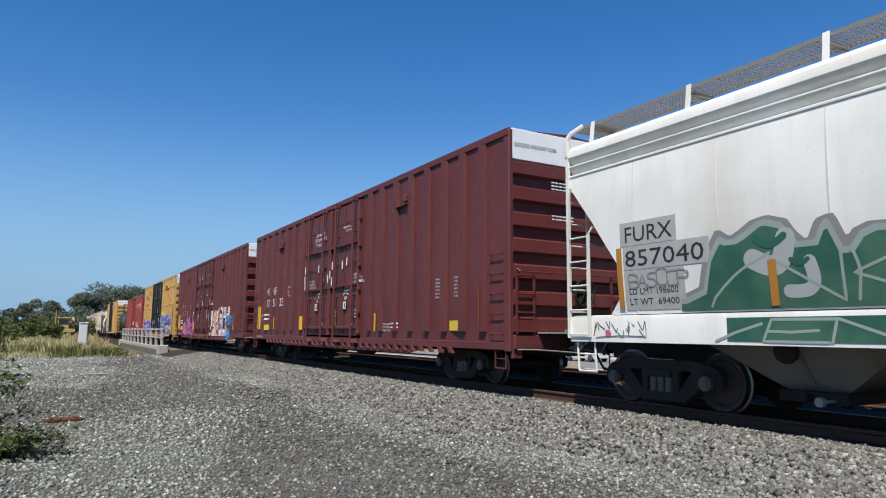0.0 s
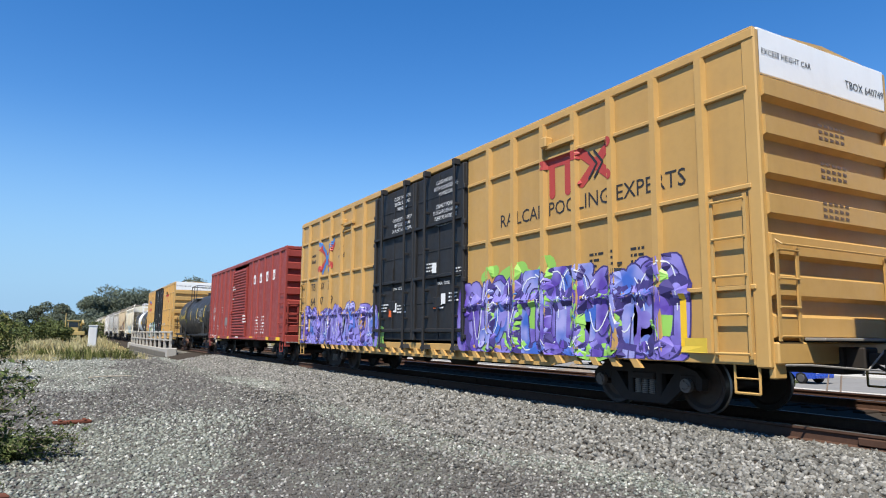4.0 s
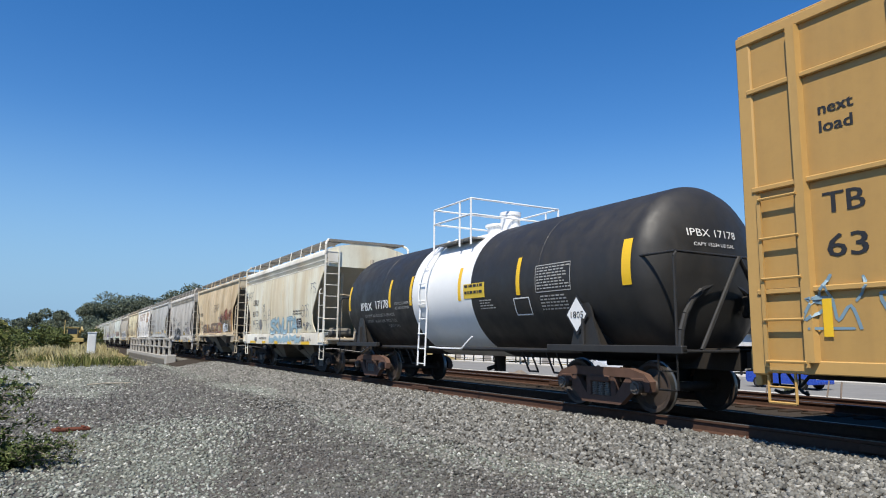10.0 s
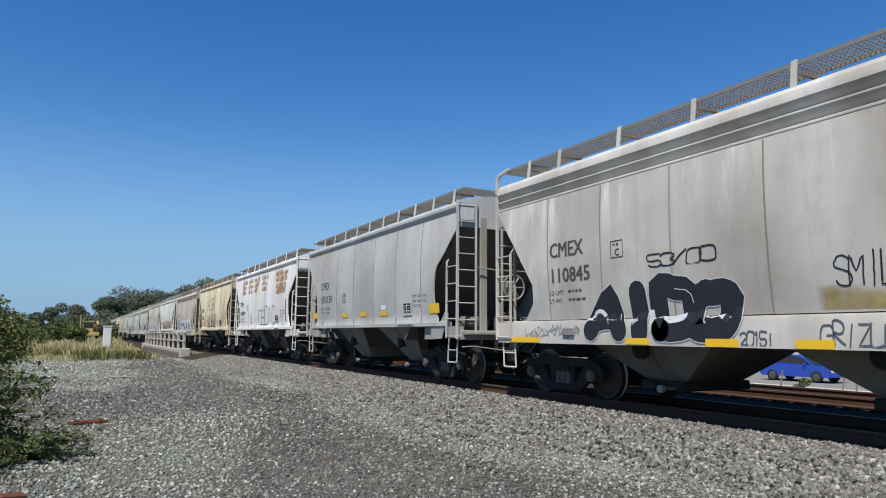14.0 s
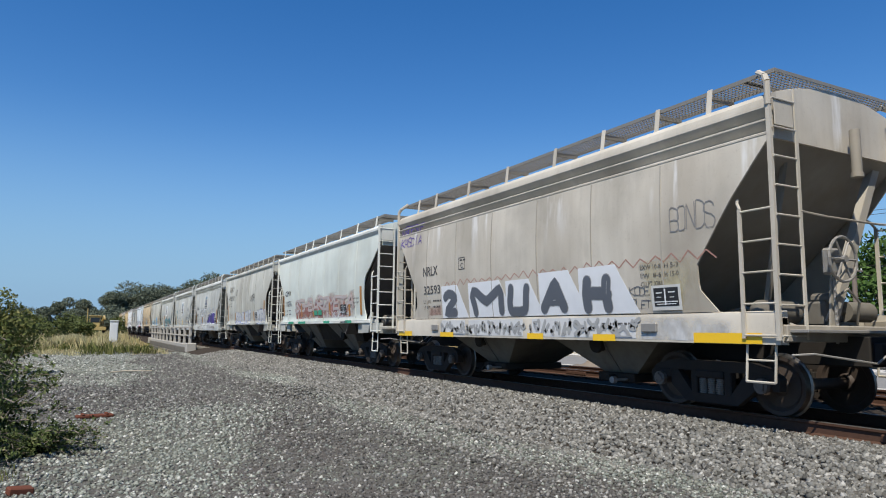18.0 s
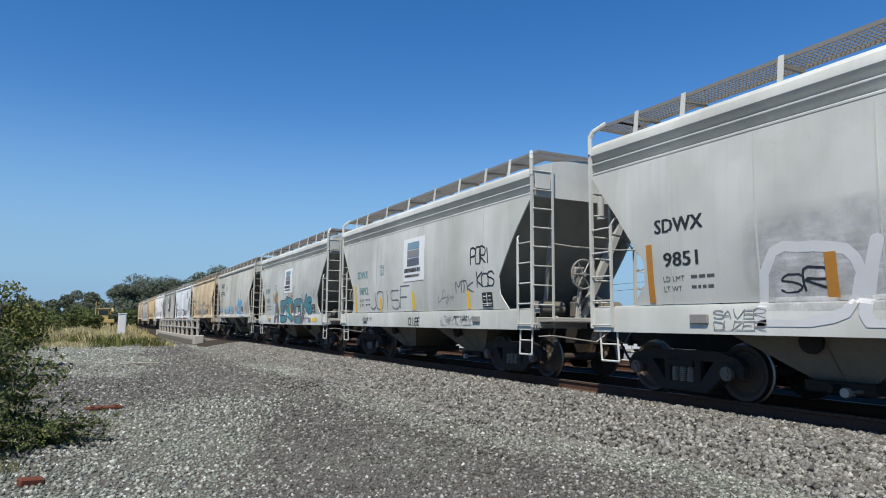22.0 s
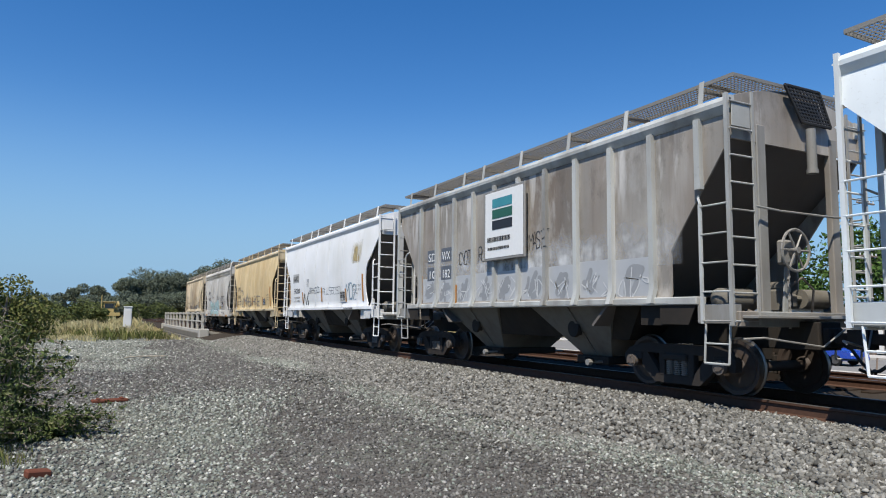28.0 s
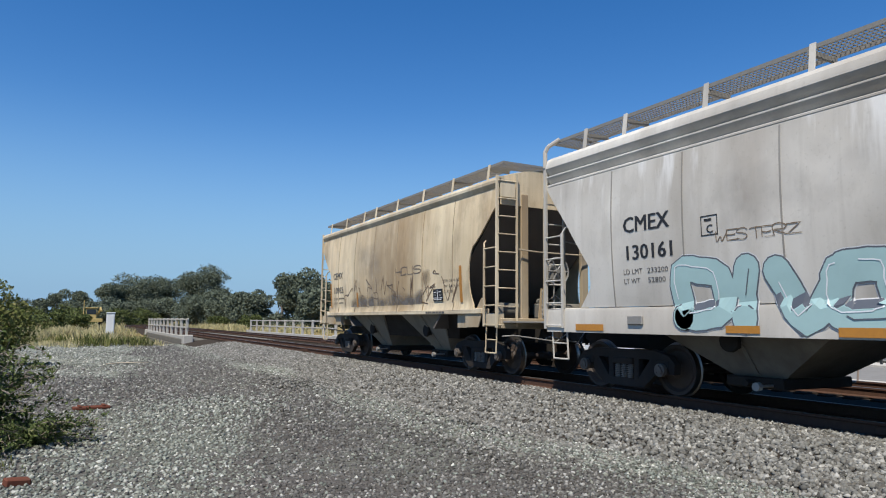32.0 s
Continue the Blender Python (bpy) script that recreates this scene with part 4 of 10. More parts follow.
def hopper(start, length, mats, label, style="round", zt=4.25, brake=True, ribs=7, wheel_at=1.50, dense=False):
    """A two-bay covered hopper. style round: a lip sill and rounded cut-outs; straight: a deep sill and angled cut-outs; posts: flat sides with outside posts."""
    body_m, trim_m, under_m, seam_m, dim_worn_m = mats
    chute_m = CHUTE_PALE if dense or start in (153.35, 364.75, 391.40) else CHUTE
    car = car_thing("covered_hopper", label, start)
    zs = 1.42 if style != "posts" else 1.36
    bulge = 0.10 if style != "posts" else 0.0
    lip = 1.562 if style == "straight" else 1.578
    over = 0.0 if style != "posts" else 0.085

    def face(z, y=None):
        """Half the width at height z; with y, over the outside posts as well."""
        if z < zs + (0.03 if style != "straight" else -0.02):
            return lip
        x = 1.50 + bulge * max(0.0, 1 - ((z - 2.75) / 1.5) ** 2)
        if over and y is not None:
            d = min(abs(y - 0.54 - 0.951 * i) for i in range(11))
            x += over * max(0.0, min(1.0, (0.075 - d) / 0.02))
        return x

    def cut(z):
        """How far the end of the side sheet is cut back at height z."""
        if z > 3.70:
            return 0.0
        if style == "round":
            if z > 3.0:
                return (3.70 - z) / 0.70 * 0.72
            t = (z - 2.15) / 0.95
            return 0.55 + 0.62 * math.sqrt(max(0.05, 1 - t * t)) - 0.08 * (z > 2.9)
        if style == "straight":
            if z > 2.95:
                return (3.70 - z) / 0.75 * 0.62
            if z > 2.1:
                return 0.62 + (2.95 - z) / 0.85 * 0.62
            return 1.24 - max(0.0, 1.75 - z) * 0.9
        return min(1.15, (3.70 - z) * 0.75)

    top_z = zt - 0.53 if style == "straight" else zt
    seams = (1.88, 3.47, 5.06, 6.70, 8.28, 9.78)
    steps = sorted({*[zs + (top_z - zs) * i / 22 for i in range(23)], 3.70, 3.0, 2.95, 2.1})
    for s in (-1, 1):
        g = Geo()
        cols = [i / 10 for i in range(11)]
        g.sheet(lambda u, z: (s * face(z), cut(z) + (length - 2 * cut(z)) * u, z), cols, steps, (-s * 0.03, 0, 0))
        part("side_sheet", g, body_m, car)
        # seams or posts up the side
        for i in range(1, ribs + 1):
            y = 0.951 * i - 0.411 if style == "posts" else length * i / (ribs + 1) if ribs > 6 else seams[i - 1] * length / 11.6
            if style == "posts":
                y0, y1, d = y - 0.05, y + 0.05, 0.085
            else:
                y0, y1, d = y - 0.012, y + 0.012, 0.006
            lo = zs
            while cut(lo) > min(y, length - y) - 0.02:
                lo += 0.05
            g = Geo().sheet(lambda a, z: (s * (face(z) + d), a, z), [y0, y1], [lo + (zt - (0.56 if style == "straight" else 0.20) - lo) * k / 12 for k in range(13)], (-s * (d + 0.006), 0, 0))
            part("side_post" if style == "posts" else "weld_seam", g, trim_m if style == "posts" else seam_m, car)
        # eave: a stepped top chord, or one rolled edge
        if style == "straight":
            part("top_chord", Geo().prism([(s * x, z + zt - 4.25) for x, z in ((1.38, 3.70), (1.545, 3.70), (1.566, 3.72), (1.566, 3.745), (1.545, 3.76), (1.47, 3.775), (1.562, 3.885), (1.572, 3.90), (1.572, 3.92), (1.555, 3.93), (1.47, 3.94), (1.585, 4.05), (1.596, 4.07), (1.592, 4.12), (1.568, 4.20), (1.51, 4.265), (1.44, 4.30), (1.38, 4.30))], "y", 0.02, length - 0.02), trim_m, car, smooth=20)
        else:
            part("eave", Geo().prism([(s * x, z + zt - 4.25) for x, z in ((1.40, 4.30), (1.50, 4.29), (1.565, 4.255), (1.592, 4.20), (1.588, 4.14), (1.53, 4.045), (1.515, 4.03), (1.40, 4.03))], "y", 0.0, length), trim_m, car, smooth=25)
        # sill
        if style == "straight":
            part("side_sill", Geo().prism([(s * 1.40, 1.42), (s * 1.545, 1.40), (s * 1.56, 1.34), (s * 1.56, 0.985), (s * 1.40, 0.985)], "y", 0.0, length), trim_m, car)
        else:
            part("side_sill", Geo().cbox(s * 1.36, 0.62, 1.33, s * 1.575, length - 0.62, 1.45, 0.015), trim_m, car)
        # end-panel gussets and bolster webs
        for y, t in ((0.0, 1), (length, -1)):
            if style == "round":
                part("gusset", Geo().prism([(y + t * 0.66, 1.44), (y + t * 0.98, 1.44), (y + t * 0.76, 1.68), (y + t * 0.67, 1.66)], "x", s * 1.44, s * 1.49), dim_worn_m, car)
            part("bolster_web", Geo().prism([(y + t * 1.30, 1.36), (y + t * 1.85, 1.36), (y + t * 1.85, 1.02), (y + t * 1.38, 1.02)], "x", s * 1.36, s * 1.47), dim_worn_m if style != "posts" else UNDER, car)
            part("corner_plate", Geo().cbox(s * 1.38, y + t * 0.0, 1.06, s * 1.52, y + t * 0.66, 1.34, 0.015), dim_worn_m, car)
    # roof
    arch = [(-1.46 + 2.92 * i / 14) for i in range(15)]
    crown = lambda x: zt + 0.04 + 0.26 * (1 - (x / 1.46) ** 2)
    part("roof", Geo().sheet(lambda x, y: (x, y, crown(x)), arch, [0.04, length - 0.04], (0, 0, -0.03)), body_m, car)
    part("hatch", Geo().cbox(-0.3, 0.7, crown(0), 0.3, length - 0.7, crown(0) + 0.07, 0.02), trim_m, car)
    # ends
    for y, t in ((0.0, 1), (length, -1)):
        top = [(x, crown(x) - 0.01) for x in arch]
        part("end_wall", Geo().prism([(-1.47, 3.68), *top, (1.47, 3.68)], "y", min(y + t * 0.03, y + t * 0.07), max(y + t * 0.03, y + t * 0.07)), body_m, car)
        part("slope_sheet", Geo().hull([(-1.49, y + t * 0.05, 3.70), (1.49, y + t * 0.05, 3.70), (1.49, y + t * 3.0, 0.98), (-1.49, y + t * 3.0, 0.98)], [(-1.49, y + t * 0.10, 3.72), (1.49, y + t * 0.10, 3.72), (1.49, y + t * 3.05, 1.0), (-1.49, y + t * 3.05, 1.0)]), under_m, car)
        for s in (-1, 1):
            if style != "straight":
                part("end_post", Geo().cbox(min(s * 0.74, s * 0.93), y + t * 0.02, 1.10, max(s * 0.74, s * 0.93), y + t * 0.12, 3.95, 0.012), dim_worn_m, car)
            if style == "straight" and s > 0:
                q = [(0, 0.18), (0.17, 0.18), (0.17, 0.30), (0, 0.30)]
                part("diagonal_brace", Geo().hull([(-0.25 + a, y + t * b, 1.22) for a, b in q], [(1.05 + a, y + t * b, 3.62) for a, b in q]), dim_worn_m, car)
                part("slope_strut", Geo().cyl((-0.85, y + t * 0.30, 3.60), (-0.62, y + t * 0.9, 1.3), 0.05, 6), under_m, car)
            # ladders round the corner
            g = Geo()
            x = s * 1.60
            g.box(min(x, x - s * 0.05), y - 0.03, 1.04, max(x, x - s * 0.05), y + 0.03, zt + 0.05)
            part("corner_stile", g, trim_m, car)
            g = Geo()
            a = y + t * 0.50
            g.box(min(x, x - s * 0.03), a - 0.025, 1.06, max(x, x - s * 0.03), a + 0.025, 2.78)
            g.tube([(x - s * 0.02, a, 2.78), (x - s * 0.05, a + t * 0.06, 2.88), (x - s * 0.12, a + t * 0.10, 2.93)], 0.02, 6)
            lad = part("side_ladder", g, trim_m, car)
            rm = Geo().cyl((x - s * 0.01, y, 0), (x - s * 0.01, a, 0), 0.014, 6).mesh("rung", trim_m)
            for k in range(5):
                part("rung", rm, None, lad).location = (0, 0, 1.10 + 0.41 * k)
            g = Geo().tube([(s * 1.50, y + t * 0.10, 1.06), (s * 1.50, y + t * 0.14, 0.50), (s * 1.50, y + t * 0.56, 0.50), (s * 1.50, y + t * 0.52, 1.06)], 0.018, 6)
            part("sill_step", g.cyl((s * 1.50, y + t * 0.12, 0.78), (s * 1.50, y + t * 0.54, 0.78), 0.014, 6), trim_m, car)
            g = Geo()
            b = s * 1.10
            g.box(b - 0.025, y - t * 0.05 - 0.012, 1.05, b + 0.025, y - t * 0.05 + 0.012, zt + 0.12)
            lad = part("end_ladder", g, trim_m, car)
            rm = Geo().cyl((s * 1.58, y - t * 0.05, 0), (b, y - t * 0.05, 0), 0.014, 6).mesh("rung", trim_m)
            for k in range(9):
                part("rung", rm, None, lad).location = (0, 0, 1.10 + 0.385 * k)
        part("end_handrail", Geo().tube([(-1.1, y - t * 0.05, 2.72), (-0.6, y - t * 0.10, 2.68), (0.6, y - t * 0.10, 2.68), (1.1, y - t * 0.05, 2.72)], 0.016, 6), dim_worn_m, car)
        part("end_sill", Geo().cbox(-1.50, y - t * 0.06, 1.02, 1.50, y + t * 0.14, 1.24, 0.015), dim_worn_m, car)
        part("end_platform", Geo().cbox(-1.45, y - t * 0.30, 1.14, 1.0, y - t * 0.05, 1.18, 0.006), STEEL_GRATE, car)
        part("draft_sill", Geo().cbox(-0.26, y - t * 0.34, 0.70, 0.26, y + t * 3.2, 1.10, 0.015), UNDER, car)
        part("cut_lever", Geo().tube([(-1.50, y - t * 0.10, 0.86), (-1.30, y - t * 0.26, 0.88), (-0.4, y - t * 0.5, 0.76), (-0.1, y - t * 0.62, 1.0)], 0.014, 6), STEEL_GRATE, car)
    # brake gear on the front end
    part("brake_piping", Geo().tube([(-0.62, 0.35, 1.2), (-0.62, 1.2, 1.5), (-0.4, 2.4, 1.3)], 0.03, 6).tube([(-0.30, 0.2, 1.30), (-0.22, 0.1, 1.62), (0.0, 0.05, 1.75), (0.3, 0.08, 1.58), (0.42, 0.2, 1.25)], 0.018, 6), under_m, car)
    part("air_reservoir", Geo().lathe([(-0.42, 0.0), (-0.40, 0.10), (-0.34, 0.17), (0.34, 0.17), (0.40, 0.10), (0.42, 0.0)], 14, (-0.75, 0.62, 1.42)), CHUTE, car)
    part("control_valve", Geo().cbox(-0.28, 0.22, 1.24, -0.02, 0.50, 1.58, 0.03).cbox(0.02, 0.26, 1.30, 0.20, 0.46, 1.52, 0.03).cyl((-0.15, 0.2, 1.62), (-0.15, 0.45, 1.62), 0.08, 10), CHUTE, car)
    part("brake_cylinder", Geo().cyl((0.35, 0.35, 1.45), (0.95, 0.35, 1.45), 0.15, 12).cyl((0.2, 0.35, 1.45), (0.35, 0.35, 1.45), 0.05, 8), CHUTE, car)
    part("brake_lever", Geo().hull([(-0.48, 0.02, 1.20), (-0.40, 0.02, 1.20), (-0.40, 0.05, 1.20), (-0.48, 0.05, 1.20)], [(-0.40, 0.02, 1.90), (-0.30, 0.02, 1.90), (-0.30, 0.05, 1.90), (-0.40, 0.05, 1.90)]), dim_worn_m, car)
    part("brake_chain", Geo().tube([(-0.40 + 0.012 * (-1) ** k, -0.02, 1.86 - 0.05 * k) for k in range(15)], 0.016, 5), STEEL_GRATE, car)
    for y, t in ((0.0, 1), (length, -1)):
        if style == "round":
            part("end_pole", Geo().cyl((-0.40, y - t * 0.10, 1.30), (-0.40, y - t * 0.10, 3.90), 0.034, 8), dim_worn_m, car)
        else:
            part("vent_pipe", Geo().lathe([(3.30, 0.0), (3.30, 0.085), (3.36, 0.085), (3.36, 0.070), (3.98, 0.070), (3.98, 0.0)], 12, (0.10, y - t * 0.12, 0), "z"), dim_worn_m, car)
        part("placard_board", Geo().cbox(-1.52, y - t * 0.045, zt - 0.42, -1.14, y - t * 0.03, zt - 0.06, 0.006), trim_m, car)
        part("tie_bracket", Geo().prism([(y + t * 0.66, 1.33), (y + t * 1.36, 1.33), (y + t * 1.36, 1.04), (y + t * 0.80, 1.04)], "x", -1.545, -1.52), dim_worn_m if style != "posts" else UNDER, car)
    if brake:
        brake_wheel(car, -0.10 if style == "round" else -0.42, -0.16, 2.28 if style == "round" else 2.12, STEEL_GRATE, 0.30)
    # roof walkway
    gl = length - 1.0
    for s in (-1, 1):
        grating(car, min(s * 0.86, s * 1.40), 0.5, zt + 0.36, gl, 0.54)
        if length > 13:
            spots = [0.5 + gl * i / 7 for i in range(8)]
        elif style == "straight":
            spots = [q * length / 11.35 for q in (1.0, 1.98, 3.21, 4.54, 6.16, 7.75, 9.37, 10.35)]
        elif dense:
            spots = [0.40 + (length - 0.8) * i / 10 for i in range(11)]
        else:
            spots = [q * length / 11.75 for q in (0.55, 2.19, 3.79, 5.45, 7.04, 8.00, 9.63, 11.20)]
        pm = Geo().hull([(s * 1.47, -0.042, zt + 0.0), (s * 1.485, -0.042, zt + 0.0), (s * 1.485, 0.042, zt + 0.0), (s * 1.47, 0.042, zt + 0.0)], [(s * 1.415, -0.042, zt + 0.40), (s * 1.43, -0.042, zt + 0.40), (s * 1.43, 0.042, zt + 0.40), (s * 1.415, 0.042, zt + 0.40)]).mesh("walkway_post", trim_m)
        brm = Geo().box(min(s * 0.86, s * 1.42), -0.025, zt + 0.27, max(s * 0.86, s * 1.42), 0.025, zt + 0.335).mesh("walkway_bracket", WALK_GRATE)
        for y in spots:
            part("walkway_post", pm, None, car).location = (0, y, 0)
            part("walkway_bracket", brm, None, car).location = (0, y + 0.06, 0)
    for y in (0.0, length - 0.5):
        grating(car, -1.40, y, zt + 0.36, 0.5, 2.80)
        for s in (-1, 1):
            e = 0.0 if y == 0.0 else length
            if style == "straight":
                part("walkway_hoop", Geo().tube([(s * 1.58, e, zt - 0.15), (s * 1.58, e, zt + 0.16), (s * 1.55, e + (0.05 if y == 0 else -0.05), zt + 0.26), (s * 1.41, e + (0.24 if y == 0 else -0.24), zt + 0.39)], 0.042, 8), trim_m, car)
    if style != "straight":
        # a screen of bars that hangs from the walkway's end
        g = Geo()
        c = [(-0.37, zt + 0.36), (0.43, zt + 0.36), (0.68, zt - 0.16), (-0.01, zt - 0.16)]
        for a, b in zip(c, c[1:] + c[:1]):
            g.cyl((a[0], -0.06, a[1]), (b[0], -0.06, b[1]), 0.026, 6)
        for k in range(1, 10):
            f = k / 10
            p, q = [c[0][m] + (c[3][m] - c[0][m]) * f for m in (0, 1)], [c[1][m] + (c[2][m] - c[1][m]) * f for m in (0, 1)]
            g.cyl((p[0], -0.06, p[1]), (q[0], -0.06, q[1]), 0.014, 4)
            p, q = [c[0][m] + (c[1][m] - c[0][m]) * f for m in (0, 1)], [c[3][m] + (c[2][m] - c[3][m]) * f for m in (0, 1)]
            g.cyl((p[0], -0.06, p[1]), (q[0], -0.06, q[1]), 0.014, 4)
        tagged(part("walkway_screen", g, DARK_METAL, car), kind="stuff")
    # chutes under the floor
    bays = 2 if length < 13 else 3
    inner = length - 3.6
    for i in range(bays):
        a, b = 1.8 + inner * i / bays + 0.04, 1.8 + inner * (i + 1) / bays - 0.04
        m = (a + b) / 2
        if style != "straight":
            m = length / 2 + (-1.87, 1.87)[i]
            a, b = m - 1.22, m + 1.22
        ch = part("chute", Geo().hull([(-0.66, m - 0.40, 0.40), (0.66, m - 0.40, 0.40), (0.66, m + 0.40, 0.40), (-0.66, m + 0.40, 0.40)], [(-1.40, a, 1.36), (1.40, a, 1.36), (1.40, b, 1.36), (-1.40, b, 1.36)]), chute_m, car, "grimy tapered discharge chute")
        part("outlet_gate", Geo().cbox(-0.80, m - 0.46, 0.26, 0.80, m + 0.46, 0.41, 0.02).cyl((-0.98, m, 0.33), (-0.80, m, 0.33), 0.05, 8), UNDER, ch)
        part("gate_shaft", Geo().cyl((-1.12, m - 0.30, 0.31), (1.12, m - 0.30, 0.31), 0.022, 6).cyl((-1.16, m - 0.30, 0.31), (-1.08, m - 0.30, 0.31), 0.060, 8), STEEL_GRATE, ch)
        part("chute_port", Geo().lathe([(0.0, 0.0), (0.0, 0.16), (0.05, 0.17), (0.06, 0.13), (0.16, 0.13)], 14, (-1.17, m + 0.1, 0.92)), UNDER, ch)
        part("chute_rib", Geo().hull([(-0.69, m - 0.03, 0.42), (-0.64, m - 0.03, 0.42), (-0.64, m + 0.03, 0.42), (-0.69, m + 0.03, 0.42)], [(-1.43, m - 0.03, 1.34), (-1.38, m - 0.03, 1.34), (-1.38, m + 0.03, 1.34), (-1.43, m + 0.03, 1.34)]), chute_m, ch)
    if style != "straight":
        part("bay_saddle", Geo().hull([(-0.9, 2.75, 0.74), (0.9, 2.75, 0.74), (0.9, length - 2.75, 0.74), (-0.9, length - 2.75, 0.74)], [(-1.32, 2.0, 1.36), (1.32, 2.0, 1.36), (1.32, length - 2.0, 1.36), (-1.32, length - 2.0, 1.36)]), UNDER, car)
    end_gear(car, length, 0.10)
    for y in (wheel_at, length - wheel_at):
        bogie(car, y, start)
    return car, face


def label_plate(car, y, z, face, w=0.42, h=0.42):
    """The black two-panel data plate with its white lines."""
    p = side_patch(car, y - w, y, z, z + h, INK_BLACK, face, "data_plate", 0.0215)
    g = Geo()
    for a, b, lo, hi in ((0.44, 0.50, 0.06, 0.94), (0.02, 0.98, 0.22, 0.27), (0.10, 0.36, 0.70, 0.76), (0.60, 0.88, 0.72, 0.78), (0.12, 0.30, 0.48, 0.52), (0.66, 0.84, 0.46, 0.50), (0.1, 0.9, 0.10, 0.14)):
        g.add([(-face(q, r) - 0.0255, r, q) for r, q in ((y - w * a, z + h * lo), (y - w * b, z + h * lo), (y - w * b, z + h * hi), (y - w * a, z + h * hi))], [(0, 1, 2, 3)])
    part("small_print", g, INK_WHITE, p, smooth=0)


def outline_box(car, y, z, w, h, mat, face, r=0.010):
    g = Geo()
    c = [(y, z), (y - w, z), (y - w, z + h), (y, z + h), (y, z)]
    for a, b in zip(c, c[1:]):
        ribbon(g, [a, b], r, face, 0.005)
    part("stencil_box", g, mat, car, smooth=0)


# ---- tank cars ----
def tank_car(start, length, label, heads, band=None, radius=1.50, trucks=(2.05, 11.9), rail_mat=None, dome=6.6, deck=(-1.2, 0.85), bonnet=-0.95):
    car = car_thing("tank_car", label, start)
    cz = 2.30
    h0, h1 = heads
    d = 0.62
    face = lambda z, y=None: math.sqrt(max(0.01, radius ** 2 - (z - cz) ** 2))

    def shell(name, y0, y1, mat, caps=(False, False)):
        prof = []
        if caps[0]:
            prof += [(y0 + d * (1 - math.sin(a)), radius * math.cos(a)) for a in [math.pi / 2 * (1 - i / 9) for i in range(10)]]
        else:
            prof += [(y0, radius)]
        if caps[1]:
            prof += [(y1 - d * (1 - math.sin(a)), radius * math.cos(a)) for a in [math.pi / 2 * i / 9 for i in range(10)]]
        else:
            prof += [(y1, radius)]
        return part(name, Geo().lathe(prof, 56, (0, 0, cz), "y"), mat, car, smooth=40)

    if band:
        shell("tank_shell", h0, band[0], BLACK, (True, False))
        shell("tank_band", band[0], band[1], WHITE)
        shell("tank_shell", band[1], h1, BLACK, (False, True))
    else:
        shell("tank_shell", h0, h1, BLACK, (True, True))
    for i in range(1, 5):
        y = h0 + d + (h1 - h0 - 2 * d) * i / 5
        if band and band[0] - 0.1 < y < band[1] + 0.1:
            continue
        part("weld_seam", Geo().lathe([(y - 0.012, radius), (y - 0.008, radius + 0.004), (y + 0.008, radius + 0.004), (y + 0.012, radius)], 56, (0, 0, cz), "y"), BLACK, car)
    for y in (0.0, length - 2.9):
        part("stub_sill", Geo().cbox(-0.24, y, 0.72, 0.24, y + 2.9, 1.06, 0.015), UNDER, car)
    for y, t in ((0.0, 1), (length, -1)):
        k = trucks[0] if t == 1 else trucks[1]
        part("saddle", Geo().hull([(-1.42, k - 0.22, 0.98), (1.42, k - 0.22, 0.98), (1.42, k + 0.22, 0.98), (-1.42, k + 0.22, 0.98)], [(-1.30, k - 0.12, 1.62), (1.30, k - 0.12, 1.62), (1.30, k + 0.12, 1.62), (-1.30, k + 0.12, 1.62)]), UNDER, car)
        for s in (-1, 1):
            part("saddle_plate", Geo().prism([(k - 0.38, 1.02), (k + 0.38, 1.02), (k + 0.34, 1.16), (k + 0.13, 1.80), (k + 0.08, 1.92), (k - 0.08, 1.92), (k - 0.13, 1.80), (k - 0.34, 1.16)], "x", s * 1.38, s * 1.42), BLACK, car)
            part("saddle_gusset", Geo().cbox(s * 1.36, k - 0.03, 1.04, s * 1.48, k + 0.03, 1.55, 0.01), BLACK, car)
            part("platform_edge", Geo().cbox(s * 1.38, y, 0.98, s * 1.50, y + t * 3.1, 1.10, 0.012), BLACK, car)
            g = Geo()
            g.tube([(s * 1.46, y + t * 0.12, 1.05), (s * 1.46, y + t * 0.12, 2.42), (s * 1.40, y + t * 0.12, 2.50)], 0.02, 8)
            part("rail_post", g, BLACK, car)
            sill_step(car, y + t * 0.32, 1.44, 0.45, 1.0, DARK_METAL)
        part("end_rail", Geo().tube([(-1.42, y + t * 1.5, 2.50), (-1.42, y + t * 0.12, 2.50), (1.42, y + t * 0.12, 2.50), (1.42, y + t * 1.5, 2.50)], 0.022, 8), BLACK, car)
        part("end_platform", Geo().cbox(-1.46, y, 1.0, 1.46, y + t * 0.5, 1.04, 0.008), DARK_METAL, car)
        for q in (-1, 1):
            part("head_strut", Geo().cyl((0.0, y + t * 0.10, 2.50), (q * 0.95, y + t * 0.10, 1.04), 0.035, 8), BLACK, car)
        # added black arch tube in place of the curved shadow on the head
        part("head_brace", Geo().tube([(1.05 * math.cos(a), y + t * 0.42, 1.06 + 1.05 * math.sin(a)) for a in [math.pi * i / 12 for i in range(13)]], 0.05, 8), BLACK, car)
    part("bottom_pipe", Geo().cyl((-1.05, 2.6, 0.98), (-1.05, length - 2.6, 0.98), 0.045, 8).cyl((1.05, 2.6, 0.98), (1.05, length - 2.6, 0.98), 0.045, 8), BLACK, car)
